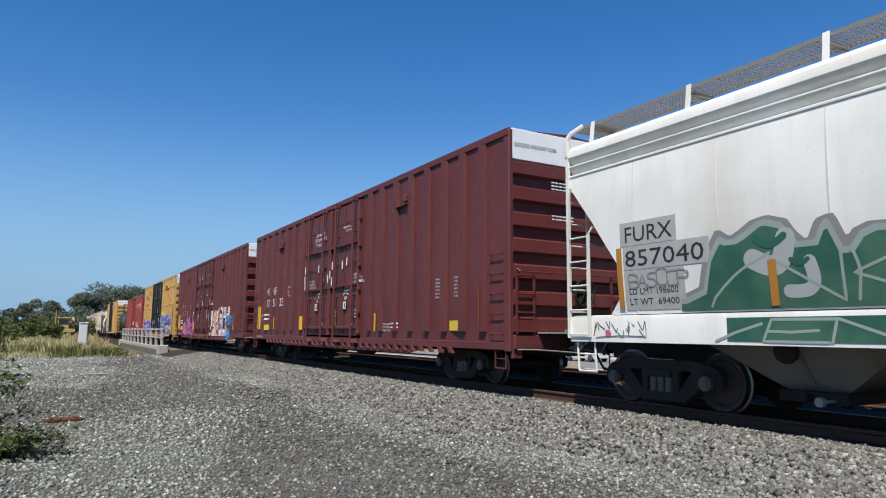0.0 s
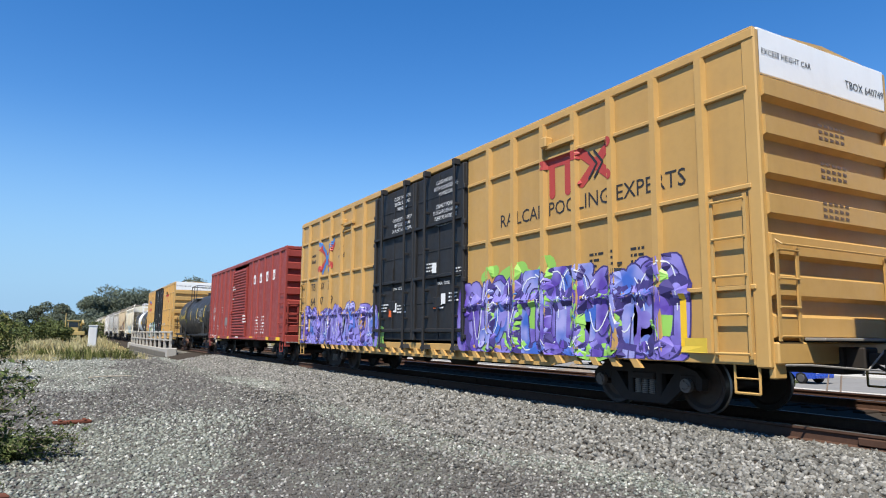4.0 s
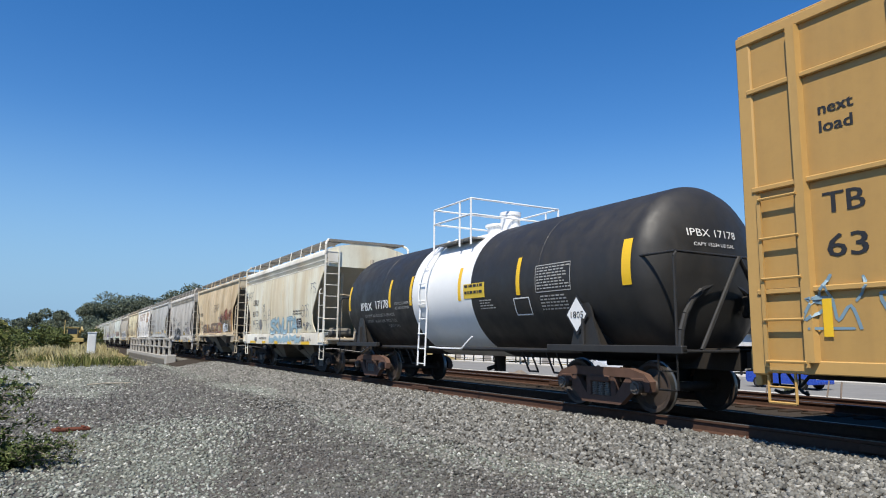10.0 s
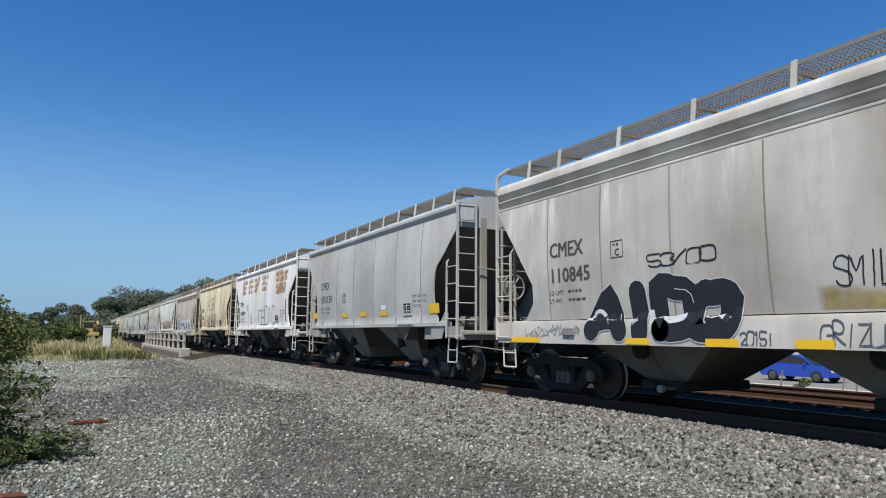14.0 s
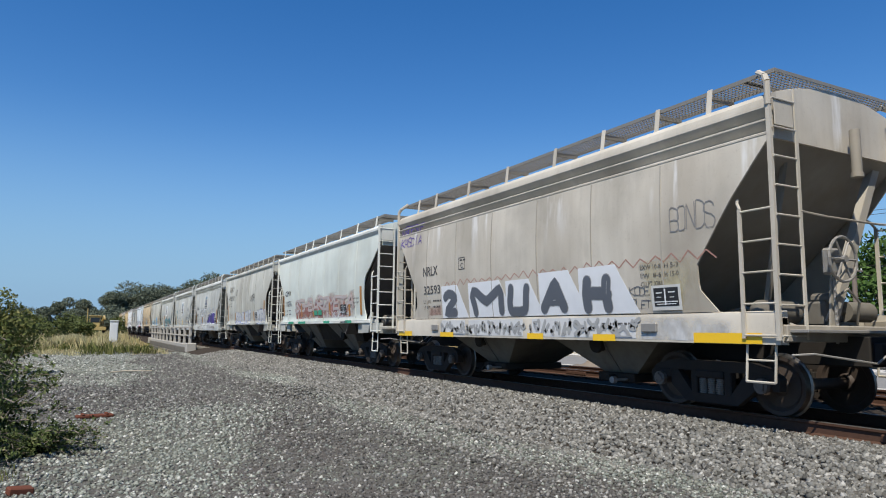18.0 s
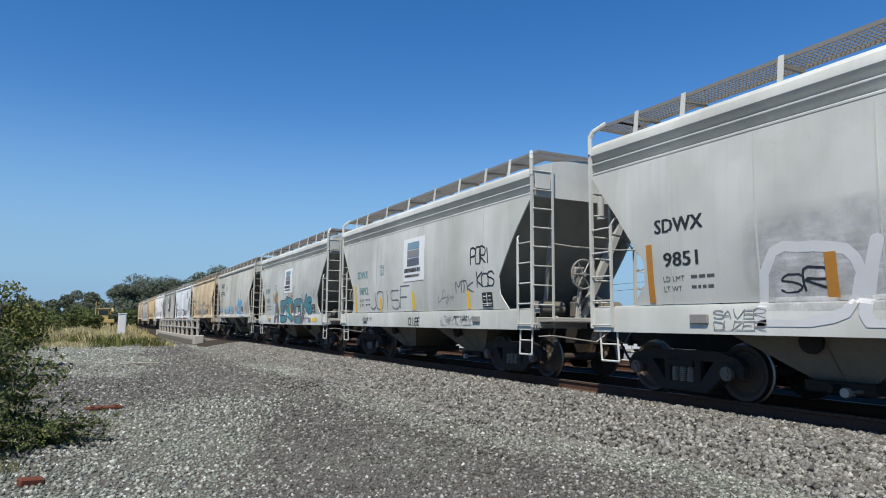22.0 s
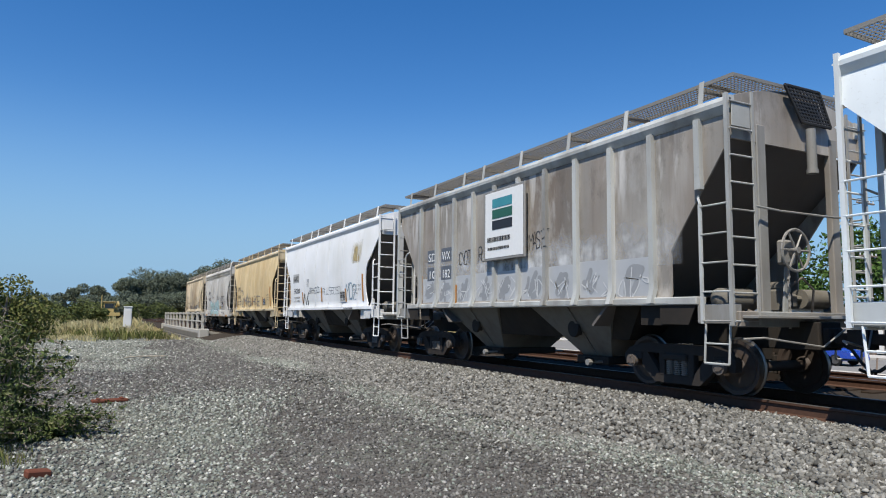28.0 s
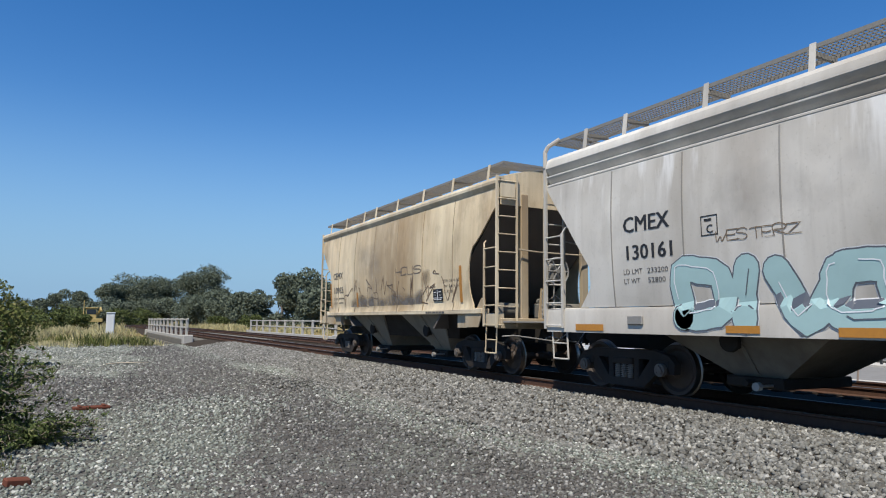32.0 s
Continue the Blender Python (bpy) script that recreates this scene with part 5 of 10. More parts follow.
    part("outlet_valve", Geo().cyl((0, dome, 0.85), (0, dome, 0.45), 0.14, 12).cyl((0, dome, 0.6), (-0.35, dome, 0.5), 0.05, 8), UNDER, car)
    g = Geo()
    for y in (3.4, 4.2, length - 4.4, length - 3.6):
        part("pipe_hanger", Geo().tube([(-1.05, y, 0.98), (-0.85, y, 0.55), (-0.85, y + 0.3, 0.55), (-1.05, y + 0.3, 0.98)], 0.02, 6), DARK_METAL, car)
    brake_wheel(car, 0.5, 0.16, 1.75, UNDER)
    # dome, platform, rails and ladders
    top = cz + radius
    rm = rail_mat or BLACK
    part("manway", Geo().lathe([(top - 0.1, 0.30), (top + 0.14, 0.30), (top + 0.15, 0.36), (top + 0.20, 0.36), (top + 0.22, 0.0)], 20, (0, dome, 0), "z"), rm, car, "round manway nozzle with a bolted lid")
    part("valve_housing", Geo().lathe([(top - 0.1, 0.24), (top + 0.34, 0.24), (top + 0.36, 0.26), (top + 0.44, 0.25), (top + 0.47, 0.0)], 18, (0, dome + bonnet, 0), "z"), rm, car, "round valve bonnet on top of the tank")
    part("top_platform", Geo().cbox(-1.25, dome + deck[0], top - 0.30, -0.45, dome + deck[1], top - 0.27, 0.006).cbox(0.45, dome + deck[0], top - 0.30, 1.25, dome + deck[1], top - 0.27, 0.006), STEEL_GRATE, car)
    corners = [(-1.28, dome + deck[0]), (1.28, dome + deck[0]), (1.28, dome + deck[1]), (-1.28, dome + deck[1])]
    for x, y in corners + [(-1.28, dome - 0.2), (1.28, dome - 0.2)]:
        part("rail_post", Geo().cyl((x, y, top - 0.45), (x, y, top + 0.62), 0.024, 8), rm, car)
    for z in (top + 0.62,) if rm is BLACK else (top + 0.62, top + 0.25):
        part("safety_rail", Geo().tube([(x, y, z) for x, y in corners + corners[:1]], 0.024, 8), rm, car)
    for s in (-1, 1):
        g = Geo()
        pts = [(s * (radius + 0.06) * math.cos(a), cz + (radius + 0.06) * math.sin(a)) for a in [math.pi * (-0.08 + 0.44 * i / 10) for i in range(11)]]
        for dy in (0.95, 1.32):
            g.tube([(s * (radius + 0.06), dome + dy, 0.55), *[(x, dome + dy, z) for x, z in pts]], 0.022, 6)
        for k in range(5):
            g.cyl((s * (radius + 0.06), dome + 0.95, 0.60 + 0.36 * k), (s * (radius + 0.06), dome + 1.32, 0.60 + 0.36 * k), 0.014, 6)
        for x, z in pts[1::2]:
            g.cyl((x, dome + 0.95, z), (x, dome + 1.32, z), 0.014, 6)
        part("side_ladder", g, rm, car)
        g = Geo().tube([(s * 1.40, dome + 1.0, 1.0), (s * 1.46, dome + 0.3, 0.98), (s * 1.46, dome - 0.6, 0.98), (s * 1.36, dome - 0.9, 1.25)], 0.02, 6)
        part("ladder_brace", g, rm, car)
    end_gear(car, length, 0.05)
    for y in trucks:
        bogie(car, y, start, "rust")
    return car, face


# ---- ground, line and ballast ----
def ground_material():
    m, nt, b = base_mat("gravel_lot", 0.95)
    co = nt.nodes.new("ShaderNodeTexCoord")
    n1 = node(nt, "ShaderNodeTexNoise", Scale=0.28, Detail=4.0)
    n2 = node(nt, "ShaderNodeTexNoise", Scale=38.0, Detail=5.0)
    vor = node(nt, "ShaderNodeTexVoronoi", Scale=34.0)
    for n in (n1, n2, vor):
        nt.links.new(co.outputs["Object"], n.inputs["Vector"])
    sep = nt.nodes.new("ShaderNodeSeparateXYZ")
    nt.links.new(co.outputs["Object"], sep.inputs[0])
    lot = mix(nt, ramp(nt, n1.outputs["Fac"], 0.42, 0.60), (0.125, 0.117, 0.108), (0.185, 0.195, 0.165))
    lot = mix(nt, ramp(nt, vor.outputs["Color"], 0.1, 0.9, 0.0, 0.75), lot, (0.07, 0.061, 0.053))
    lot = mix(nt, ramp(nt, n2.outputs["Fac"], 0.62, 0.75, 0, 0.5), lot, (0.28, 0.27, 0.26))
    field = mix(nt, ramp(nt, n2.outputs["Fac"], 0.35, 0.65), (0.30, 0.23, 0.11), (0.19, 0.16, 0.08))
    wob = nt.nodes.new("ShaderNodeMath")
    wob.operation = "MULTIPLY_ADD"
    wob.inputs[1].default_value = 22.0
    nt.links.new(n1.outputs["Fac"], wob.inputs[0])
    nt.links.new(sep.outputs["Y"], wob.inputs[2])
    far = ramp(nt, wob.outputs[0], 56.0, 64.0)
    nt.links.new(mix(nt, far, lot, field), b.inputs["Base Color"])
    bump(nt, b, vor.outputs["Distance"], 0.8, 0.02)
    return m


def terrain(x, y):
    z = GROUND + 0.02 * math.sin(x * 0.9 + y * 0.4) + 0.018 * math.sin(y * 0.7 - x * 0.3)
    if 49.5 < y < 77.5 and 2 < x < 22:
        z -= 1.1 * min(1, (y - 49.5) / 4, (77.5 - y) / 4) * min(1, (x - 2) / 3)
    # falls to the street beyond the line
    return z - 1.05 * max(0.0, min(1.0, (x - 16.5) / 13)) * max(0.0, min(1.0, (86 - y) / 10))


xs = [-3000, -600, -120, -40, -20, *[-12 + i for i in range(42)], 34, 40, 60, 80, 200, 800, 3000]
ys = [-3000, -500, -80, -30, *[-16 + i * 1.5 for i in range(70)], 110, 140, 250, 600, 1500, 4000]
gv = [(x, y, terrain(x, y)) for x in xs for y in ys]
gf = [(i * len(ys) + j, (i + 1) * len(ys) + j, (i + 1) * len(ys) + j + 1, i * len(ys) + j + 1) for i in range(len(xs) - 1) for j in range(len(ys) - 1)]
ground = new("ground", fast_mesh("ground", gv, gf, ground_material(), True))
tagged(ground, "grey gravel lot running out into dry grassland", "ground", kind="structure")

BALLAST = islands("ballast_stone", [(0.058, 0.056, 0.050), (0.138, 0.136, 0.122), (0.205, 0.20, 0.180), (0.105, 0.096, 0.082), (0.31, 0.30, 0.268), (0.16, 0.16, 0.148), (0.44, 0.425, 0.385)])
BALLAST_BED = plain("ballast_bed", (0.062, 0.052, 0.043), 0.95, 0, 0.7, 22)
GRAVEL = islands("lot_gravel", [(0.048, 0.046, 0.042), (0.105, 0.102, 0.095), (0.140, 0.136, 0.127), (0.076, 0.070, 0.062), (0.20, 0.196, 0.18), (0.112, 0.104, 0.093), (0.40, 0.385, 0.355)])
GRAVEL_PALE = islands("pale_lot_gravel", [(0.092, 0.100, 0.084), (0.20, 0.218, 0.188), (0.268, 0.29, 0.252), (0.142, 0.149, 0.122), (0.34, 0.36, 0.312), (0.21, 0.212, 0.173), (0.62, 0.62, 0.56)])
SHOULDER = [(5.75, GROUND - 0.12), (6.10, GROUND + 0.03), (7.45, -0.215), (8.38, -0.170), (8.50, -0.20), (15.4, -0.21), (17.2, GROUND + 0.03), (17.6, GROUND - 0.12)]
bed = Geo()
bed.prism([*SHOULDER, (17.6, -1.4), (5.75, -1.4)], "y", -80, 49.2)
bed.prism([*SHOULDER, (17.6, -1.4), (5.75, -1.4)], "y", 77.8, 900)
ballast = new("ballast_bed", bed.mesh("ballast_bed", BALLAST_BED, 0))
tagged(ballast, "bank of crushed grey ballast under two tracks", "ballast", kind="structure")


def bed_height(x):
    for (a, za), (b, zb) in zip(SHOULDER, SHOULDER[1:]):
        if a <= x <= b:
            return za + (zb - za) * (x - a) / (b - a)
    return GROUND


def scatter(name, pts, sizes, mat, rng):
    """Angular stones at pts: bent eight-sided blocks, all in one mesh."""
    n = len(pts)
    base = np.array([(1, 0, 0), (-1, 0, 0), (0, 1, 0), (0, -1, 0), (0, 0, 0.75), (0, 0, -0.75)], np.float32)
    v = base[None] * (1 + rng.uniform(-0.35, 0.35, (n, 6, 1))) + rng.uniform(-0.22, 0.22, (n, 6, 3))
    a = rng.uniform(0, 2 * np.pi, (n, 1))
    b = rng.uniform(-0.7, 0.7, (n, 1))
    x, y, z = v[..., 0], v[..., 1], v[..., 2]
    y, z = y * np.cos(b) - z * np.sin(b), y * np.sin(b) + z * np.cos(b)
    x, y = x * np.cos(a) - y * np.sin(a), x * np.sin(a) + y * np.cos(a)
    v = np.stack([x, y, z], -1) * sizes[:, None, None] + pts[:, None]
    tri = np.array([(0, 2, 4), (2, 1, 4), (1, 3, 4), (3, 0, 4), (2, 0, 5), (1, 2, 5), (3, 1, 5), (0, 3, 5)])
    f = (tri[None] + 6 * np.arange(n)[:, None, None]).reshape(-1, 3)
    return fast_mesh(name, v.reshape(-1, 3), f, mat)


def even(rng, n, lo, hi, power):
    """Distances from the camera's end of the lot, thinner with distance."""
    return lo + (hi - lo) * rng.uniform(0, 1, n) ** power


rng_np = np.random.RandomState(5)
n = 40000
px = rng_np.uniform(5.75, 8.28, n)
py = even(rng_np, n, 2.4, 42.0, 2.0)
py[:5000] = rng_np.uniform(-14, 2.4, 5000)
pz = np.array([max(bed_height(q), GROUND + 0.0) for q in px])
stones = new("ballast_stones", scatter("ballast_stones", np.stack([px, py, pz + 0.012], -1), rng_np.uniform(0.022, 0.046, n) * (1 + np.maximum(py, 0) / 60), BALLAST, rng_np))
tagged(stones, "loose angular grey ballast stones", "ballast stones", kind="stuff")
n = 6500
px = 5.9 - rng_np.uniform(0, 1, n) ** 2.2 * 1.6
py = even(rng_np, n, 2.4, 42.0, 2.0)
fallen = new("ballast_stones", scatter("ballast_stones", np.stack([px, py, np.full(n, GROUND + 0.015)], -1), rng_np.uniform(0.018, 0.040, n) * (1 + py / 60), BALLAST, rng_np))
tagged(fallen, "loose ballast stones rolled down onto the lot", "ballast stones", kind="stuff")
n = 125000
py = even(rng_np, n, 1.6, 48.0, 2.1)
px = rng_np.uniform(0, 1, n) * (np.minimum(6.2, 1.4 + py * 1.5) + 0.35 * py + 1.0) - 0.35 * py - 1.0
gz = np.array([terrain(a, b) for a, b in zip(px, py)])
# the same gravel, thinner, all round
m = 42000
px = np.concatenate([px, rng_np.uniform(-12, 6.3, m)])
py = np.concatenate([py, rng_np.uniform(-12, 30, m)])
n += m
gz = np.array([terrain(a, b) for a, b in zip(px, py)])
# dark wheel tracks along the line and across the lot; paler tongues of gravel beside the shrubs and farther out
wander = np.array([noise.noise(Vector((a * 0.35, b * 0.16, 3.0))) for a, b in zip(px, py)])
fray = rng_np.normal(0, 0.35, n) + 1.5 * wander
near = (py < 13.2 + 2 * fray) & (px < -0.3 + (py - 4.5) * 0.32 + 1.05 + fray)
out = (py > 25.0 + 5 * fray) & (px < 2.3 + fray)
edge = px > 5.0 + 0.6 * fray
dark = ~(near | out | edge)
dark ^= rng_np.uniform(0, 1, n) < 0.10
size = rng_np.uniform(0.007, 0.024, n) * (1 + np.maximum(py, 0) / 16)
for pick, mat, lab in ((dark, GRAVEL, "small dark gravel in the wheel track across the lot"), (~dark, GRAVEL_PALE, "pale grey-green gravel strewn over the lot")):
    ob = new("lot_gravel", scatter("lot_gravel", np.stack([px, py, gz + 0.004], -1)[pick], size[pick], mat, rng_np))
    tagged(ob, lab, "gravel", kind="stuff")


def rail_mesh(y0, y1):
    prof = [(-0.07, -0.185), (0.07, -0.185), (0.07, -0.172), (0.012, -0.150), (0.010, -0.045), (0.036, -0.034), (0.037, -0.004), (0.028, 0.0), (-0.028, 0.0), (-0.037, -0.004), (-0.036, -0.034), (-0.010, -0.045), (-0.012, -0.150), (-0.07, -0.172)]
    me = Geo().prism(prof, "y", y0, y1).mesh("rail", RAIL, 25)
    me.materials.append(RAIL_TOP)
    for p in me.polygons:
        if p.normal.z > 0.7 and p.center.z > -0.01:
            p.material_index = 1
    return me


RAIL_ME = rail_mesh(-80, 900)
tie_me = Geo().cbox(-1.28, -0.115, -0.40, 1.28, 0.115, -0.168, 0.012).mesh("tie", TIE)
plate_me = Geo().cbox(-0.18, -0.09, -0.180, 0.18, 0.09, -0.164, 0.004).mesh("tie_plate", RAIL)
bar_me = Geo().cbox(-0.060, -0.45, -0.145, -0.016, 0.45, -0.052, 0.01).mesh("joint_bar", RAIL)
for cx, lab in ((TC, "straight railway track with polished rail heads, carrying the train"), (TC2, "empty second railway track with rust-brown rails")):
    tr = thing("railway_track", lab, "railway track", pose(cx, 0, 0), "two parallel tracks", "structure")
    for s in (-0.755, 0.755):
        part("rail", RAIL_ME, None, tr, "rusty steel rail with a polished head").location = (s, 0, 0)
        for k in range(4):
            part("joint_bar", bar_me, None, tr).location = (s, 4.3 + 11.9 * k, 0)
    rest = Geo()
    for i in range(-40, 480):
        y = i * 0.5 + 0.1
        if cx == TC and -3 < y < 45:
            part("tie", tie_me, None, tr).location = (0, y, 0)
        elif cx == TC2 and 0 < y < 40:
            part("tie", tie_me, None, tr).location = (0, y, 0)
        else:
            rest.box(-1.30, y - 0.115, -0.36, 1.30, y + 0.115, -0.168)
        if cx == TC and 2 < y < 22:
            for s in (-0.755, 0.755):
                part("tie_plate", plate_me, None, tr).location = (s, y, 0)
    tagged(part("ties", rest, TIE, tr), kind="stuff")

# ---- bridge over the creek ----
bridge = thing("railway_bridge", "low concrete railway bridge with open railings on both sides", "bridge", None, "", "structure")
# deck and girders in darker concrete than the kerbs and railings
DECK = paint("weathered_deck_concrete", (0.15, 0.14, 0.12), (0.08, 0.07, 0.06), 0.95, 0.5, 0.5)
part("deck", Geo().cbox(6.25, 48.8, -0.60, 17.35, 78.2, -0.21, 0.03), DECK, bridge)
for x in (6.45, 17.15):
    part("kerb", Geo().cbox(x - 0.15, 48.8, -0.21, x + 0.15, 78.2, 0.02, 0.02), CONCRETE, bridge)
    for z in (0.62, 1.18):
        part("railing", Geo().cbox(x - 0.06, 48.8, z - 0.06, x + 0.06, 78.2, z + 0.04, 0.015), CONCRETE, bridge)
    pm = Geo().cbox(x - 0.09, -0.10, 0.0, x + 0.09, 0.10, 1.26, 0.015).mesh("railing_post", CONCRETE)
    for k in range(11):
        part("railing_post", pm, None, bridge).location = (0, 49.0 + 2.9 * k, 0)
    for y in (48.5, 78.5):
        part("abutment", Geo().cbox(x - 0.32, y - 0.4, -1.6, x + 0.32, y + 0.4, 0.12, 0.04), CONCRETE, bridge)
    part("girder", Geo().cbox(x - 0.35, 49.2, -1.5, x + 0.35, 77.8, -0.60, 0.03), DECK, bridge)


# ---- small things on the lot ----
BRICK = paint("old_brick", (0.13, 0.046, 0.03), (0.09, 0.06, 0.045), 0.95, 0.6, 0.5)
for x, y, turn, lab in ((0.27, 13.85, 8, "weathered red tie plate lying on the gravel"),):
    b = new("tie_plate", Geo().cbox(-0.30, -0.10, -0.02, 0.30, 0.10, 0.03, 0.012).cbox(-0.22, -0.10, 0.03, -0.17, 0.10, 0.055, 0.008).cbox(0.17, -0.10, 0.03, 0.22, 0.10, 0.055, 0.008).mesh("tie_plate", BRICK))
    b.matrix_basis = pose(x, y, GROUND + 0.02, 0, 0, turn)
    tagged(b, "rust-red steel plate lying on the gravel", "steel plate")
b = new("brick", Geo().cbox(-0.11, -0.06, -0.02, 0.11, 0.06, 0.055, 0.012).mesh("brick", BRICK))
b.matrix_basis = pose(-0.45, 7.87, GROUND + 0.01, 4, 6, 20)
tagged(b, "broken red brick lying in the gravel", "brick")
b = new("dry_stick", Geo().tube([(-0.7, 0, 0.02), (-0.2, 0.06, 0.05), (0.3, 0.0, 0.04), (0.75, 0.12, 0.03)], 0.022, 6).mesh("dry_stick", plain("bleached_wood", (0.50, 0.43, 0.33), 0.9)))
b.matrix_basis = pose(1.6, 27.0, GROUND + 0.01, 0, 0, 12)
tagged(b, "pale dry stick lying on the gravel", "stick")

# ---- utility cabinet and yellow machine beyond the lot ----
cab = thing("utility_cabinet", "pale grey metal cabinet standing in dry grass by the line", "cabinet", pose(2.1, 60, GROUND))
PALE_METAL = paint("pale_grey_metal", (0.62, 0.63, 0.62), (0.4, 0.38, 0.33), 0.5, 0.3, 0.3)
part("body", Geo().cbox(-0.3, -0.25, 0, 0.3, 0.25, 2.1, 0.02), PALE_METAL, cab)
part("door", Geo().cbox(-0.26, -0.275, 0.15, 0.26, -0.25, 1.95, 0.01), PALE_METAL, cab)
part("cap", Geo().cbox(-0.34, -0.30, 2.1, 0.34, 0.30, 2.17, 0.015), PALE_METAL, cab)

MACHINE = paint("machine_yellow", (0.40, 0.30, 0.11), (0.25, 0.19, 0.08), 0.55, 0.4, 0.4)
GLASS_DARK = plain("dark_glass", (0.02, 0.025, 0.03), 0.08, 0.0, 0.05)
RUBBER = plain("tyre_rubber", (0.022, 0.022, 0.022), 0.85, 0, 0.3)
dz = thing("track_machine", "yellow track maintenance machine parked beside the line", "machine", pose(1.6, 112, GROUND + 0.6))
part("chassis", Geo().cbox(-1.2, -2.8, 0.6, 1.2, 2.8, 1.1, 0.05), MACHINE, dz)
part("cab", Geo().cbox(-1.0, -2.2, 1.1, 0.4, -0.6, 2.6, 0.06), MACHINE, dz)
part("window", Geo().cbox(-0.9, -2.23, 1.7, 0.3, -2.19, 2.4, 0.01), GLASS_DARK, dz)
part("engine_hood", Geo().cbox(-0.9, -0.5, 1.1, 0.9, 1.9, 1.9, 0.08), MACHINE, dz)
part("roof", Geo().cbox(-1.15, -2.35, 2.6, 0.55, -0.45, 2.7, 0.03), MACHINE, dz)
part("boom", Geo().tube([(0.6, 1.4, 1.6), (0.9, 0.2, 2.7), (1.0, -1.8, 2.2)], 0.14, 8), MACHINE, dz)
part("mast", Geo().cyl((-1.3, -2.4, 0.0), (-1.3, -2.4, 3.7), 0.06, 8), MACHINE, dz)
for x in (-0.95, 0.95):
    for y in (-1.9, 1.9):
        part("wheel", Geo().lathe([(-0.2, 0.0), (-0.2, 0.45), (-0.12, 0.55), (0.12, 0.55), (0.2, 0.45), (0.2, 0.0)], 18, (x, y, 0.5)), RUBBER, dz)

# ---- street across the line ----
STREET = -1.23                # the street lies below the line
ROAD = paint("worn_asphalt", (0.21, 0.205, 0.195), (0.13, 0.125, 0.12), 0.95, 0.35, 0.4)
PALE_DIRT = paint("pale_dirt", (0.52, 0.48, 0.41), (0.34, 0.30, 0.25), 0.95, 0.4, 0.4)
st = new("dirt_shoulder", Geo().prism([(17.3, GROUND + 0.07), (31.6, STREET + 0.01), (31.6, STREET - 0.6), (17.3, STREET - 0.6)], "y", -90, 74).mesh("dirt_shoulder", PALE_DIRT))
tagged(st, "pale bare dirt slope between track and street", "dirt", kind="structure")
rd = new("road", Geo().cbox(31.6, -90, STREET - 0.4, 42.8, 76, STREET, 0.01).mesh("road", ROAD))
tagged(rd, "worn grey asphalt street beside the line", "road", kind="structure")
kb = new("kerb", Geo().cbox(42.8, -90, STREET - 0.4, 43.0, 76, STREET + 0.14, 0.02).mesh("kerb", CONCRETE))
tagged(kb, "grey concrete kerb along the street", "kerb", kind="structure")
pv = new("pavement", Geo().cbox(43.0, -90, STREET - 0.4, 46.4, 76, STREET + 0.13, 0.01).mesh("pavement", paint("pavement_concrete", (0.50, 0.48, 0.44), (0.3, 0.28, 0.25), 0.9)))
tagged(pv, "pale concrete pavement along the street", "pavement", kind="structure")

SOIL = paint("grey_soil", (0.20, 0.165, 0.13), (0.12, 0.10, 0.08), 0.95, 0.5, 0.6)
for x, y, rx, ry, h, seed in ((17.9, 16.9, 0.8, 1.9, 0.55, 1), (18.6, 21.8, 0.7, 1.4, 0.5, 2), (18.3, 25.4, 0.6, 1.1, 0.35, 3)):
    rng = random.Random(seed)
    g = Geo()
    nr, na = 9, 26
    for i in range(nr):
        for k in range(na):
            r, a = i / (nr - 1), 2 * math.pi * k / na
            q = Vector((math.cos(a) * r * rx, math.sin(a) * r * ry, 0))
            q.z = h * (1 - r) ** 0.8 * (0.85 + 0.5 * noise.noise(q * 2.3 + Vector((seed, 0, 0)))) + 0.05 * noise.noise(q * 9)
            if i == nr - 1:
                q.z = -0.06
            g.v.append(tuple(q))
    g.f += [(i * na + k, i * na + (k + 1) % na, (i + 1) * na + (k + 1) % na, (i + 1) * na + k) for i in range(nr - 1) for k in range(na)]
    ob = new("dirt_pile", g.mesh("dirt_pile", SOIL, 60))
    ob.matrix_basis = pose(x, y, GROUND + 0.06)
    tagged(ob, "low heap of grey-brown soil beside the street", "dirt pile", "dirt piles")


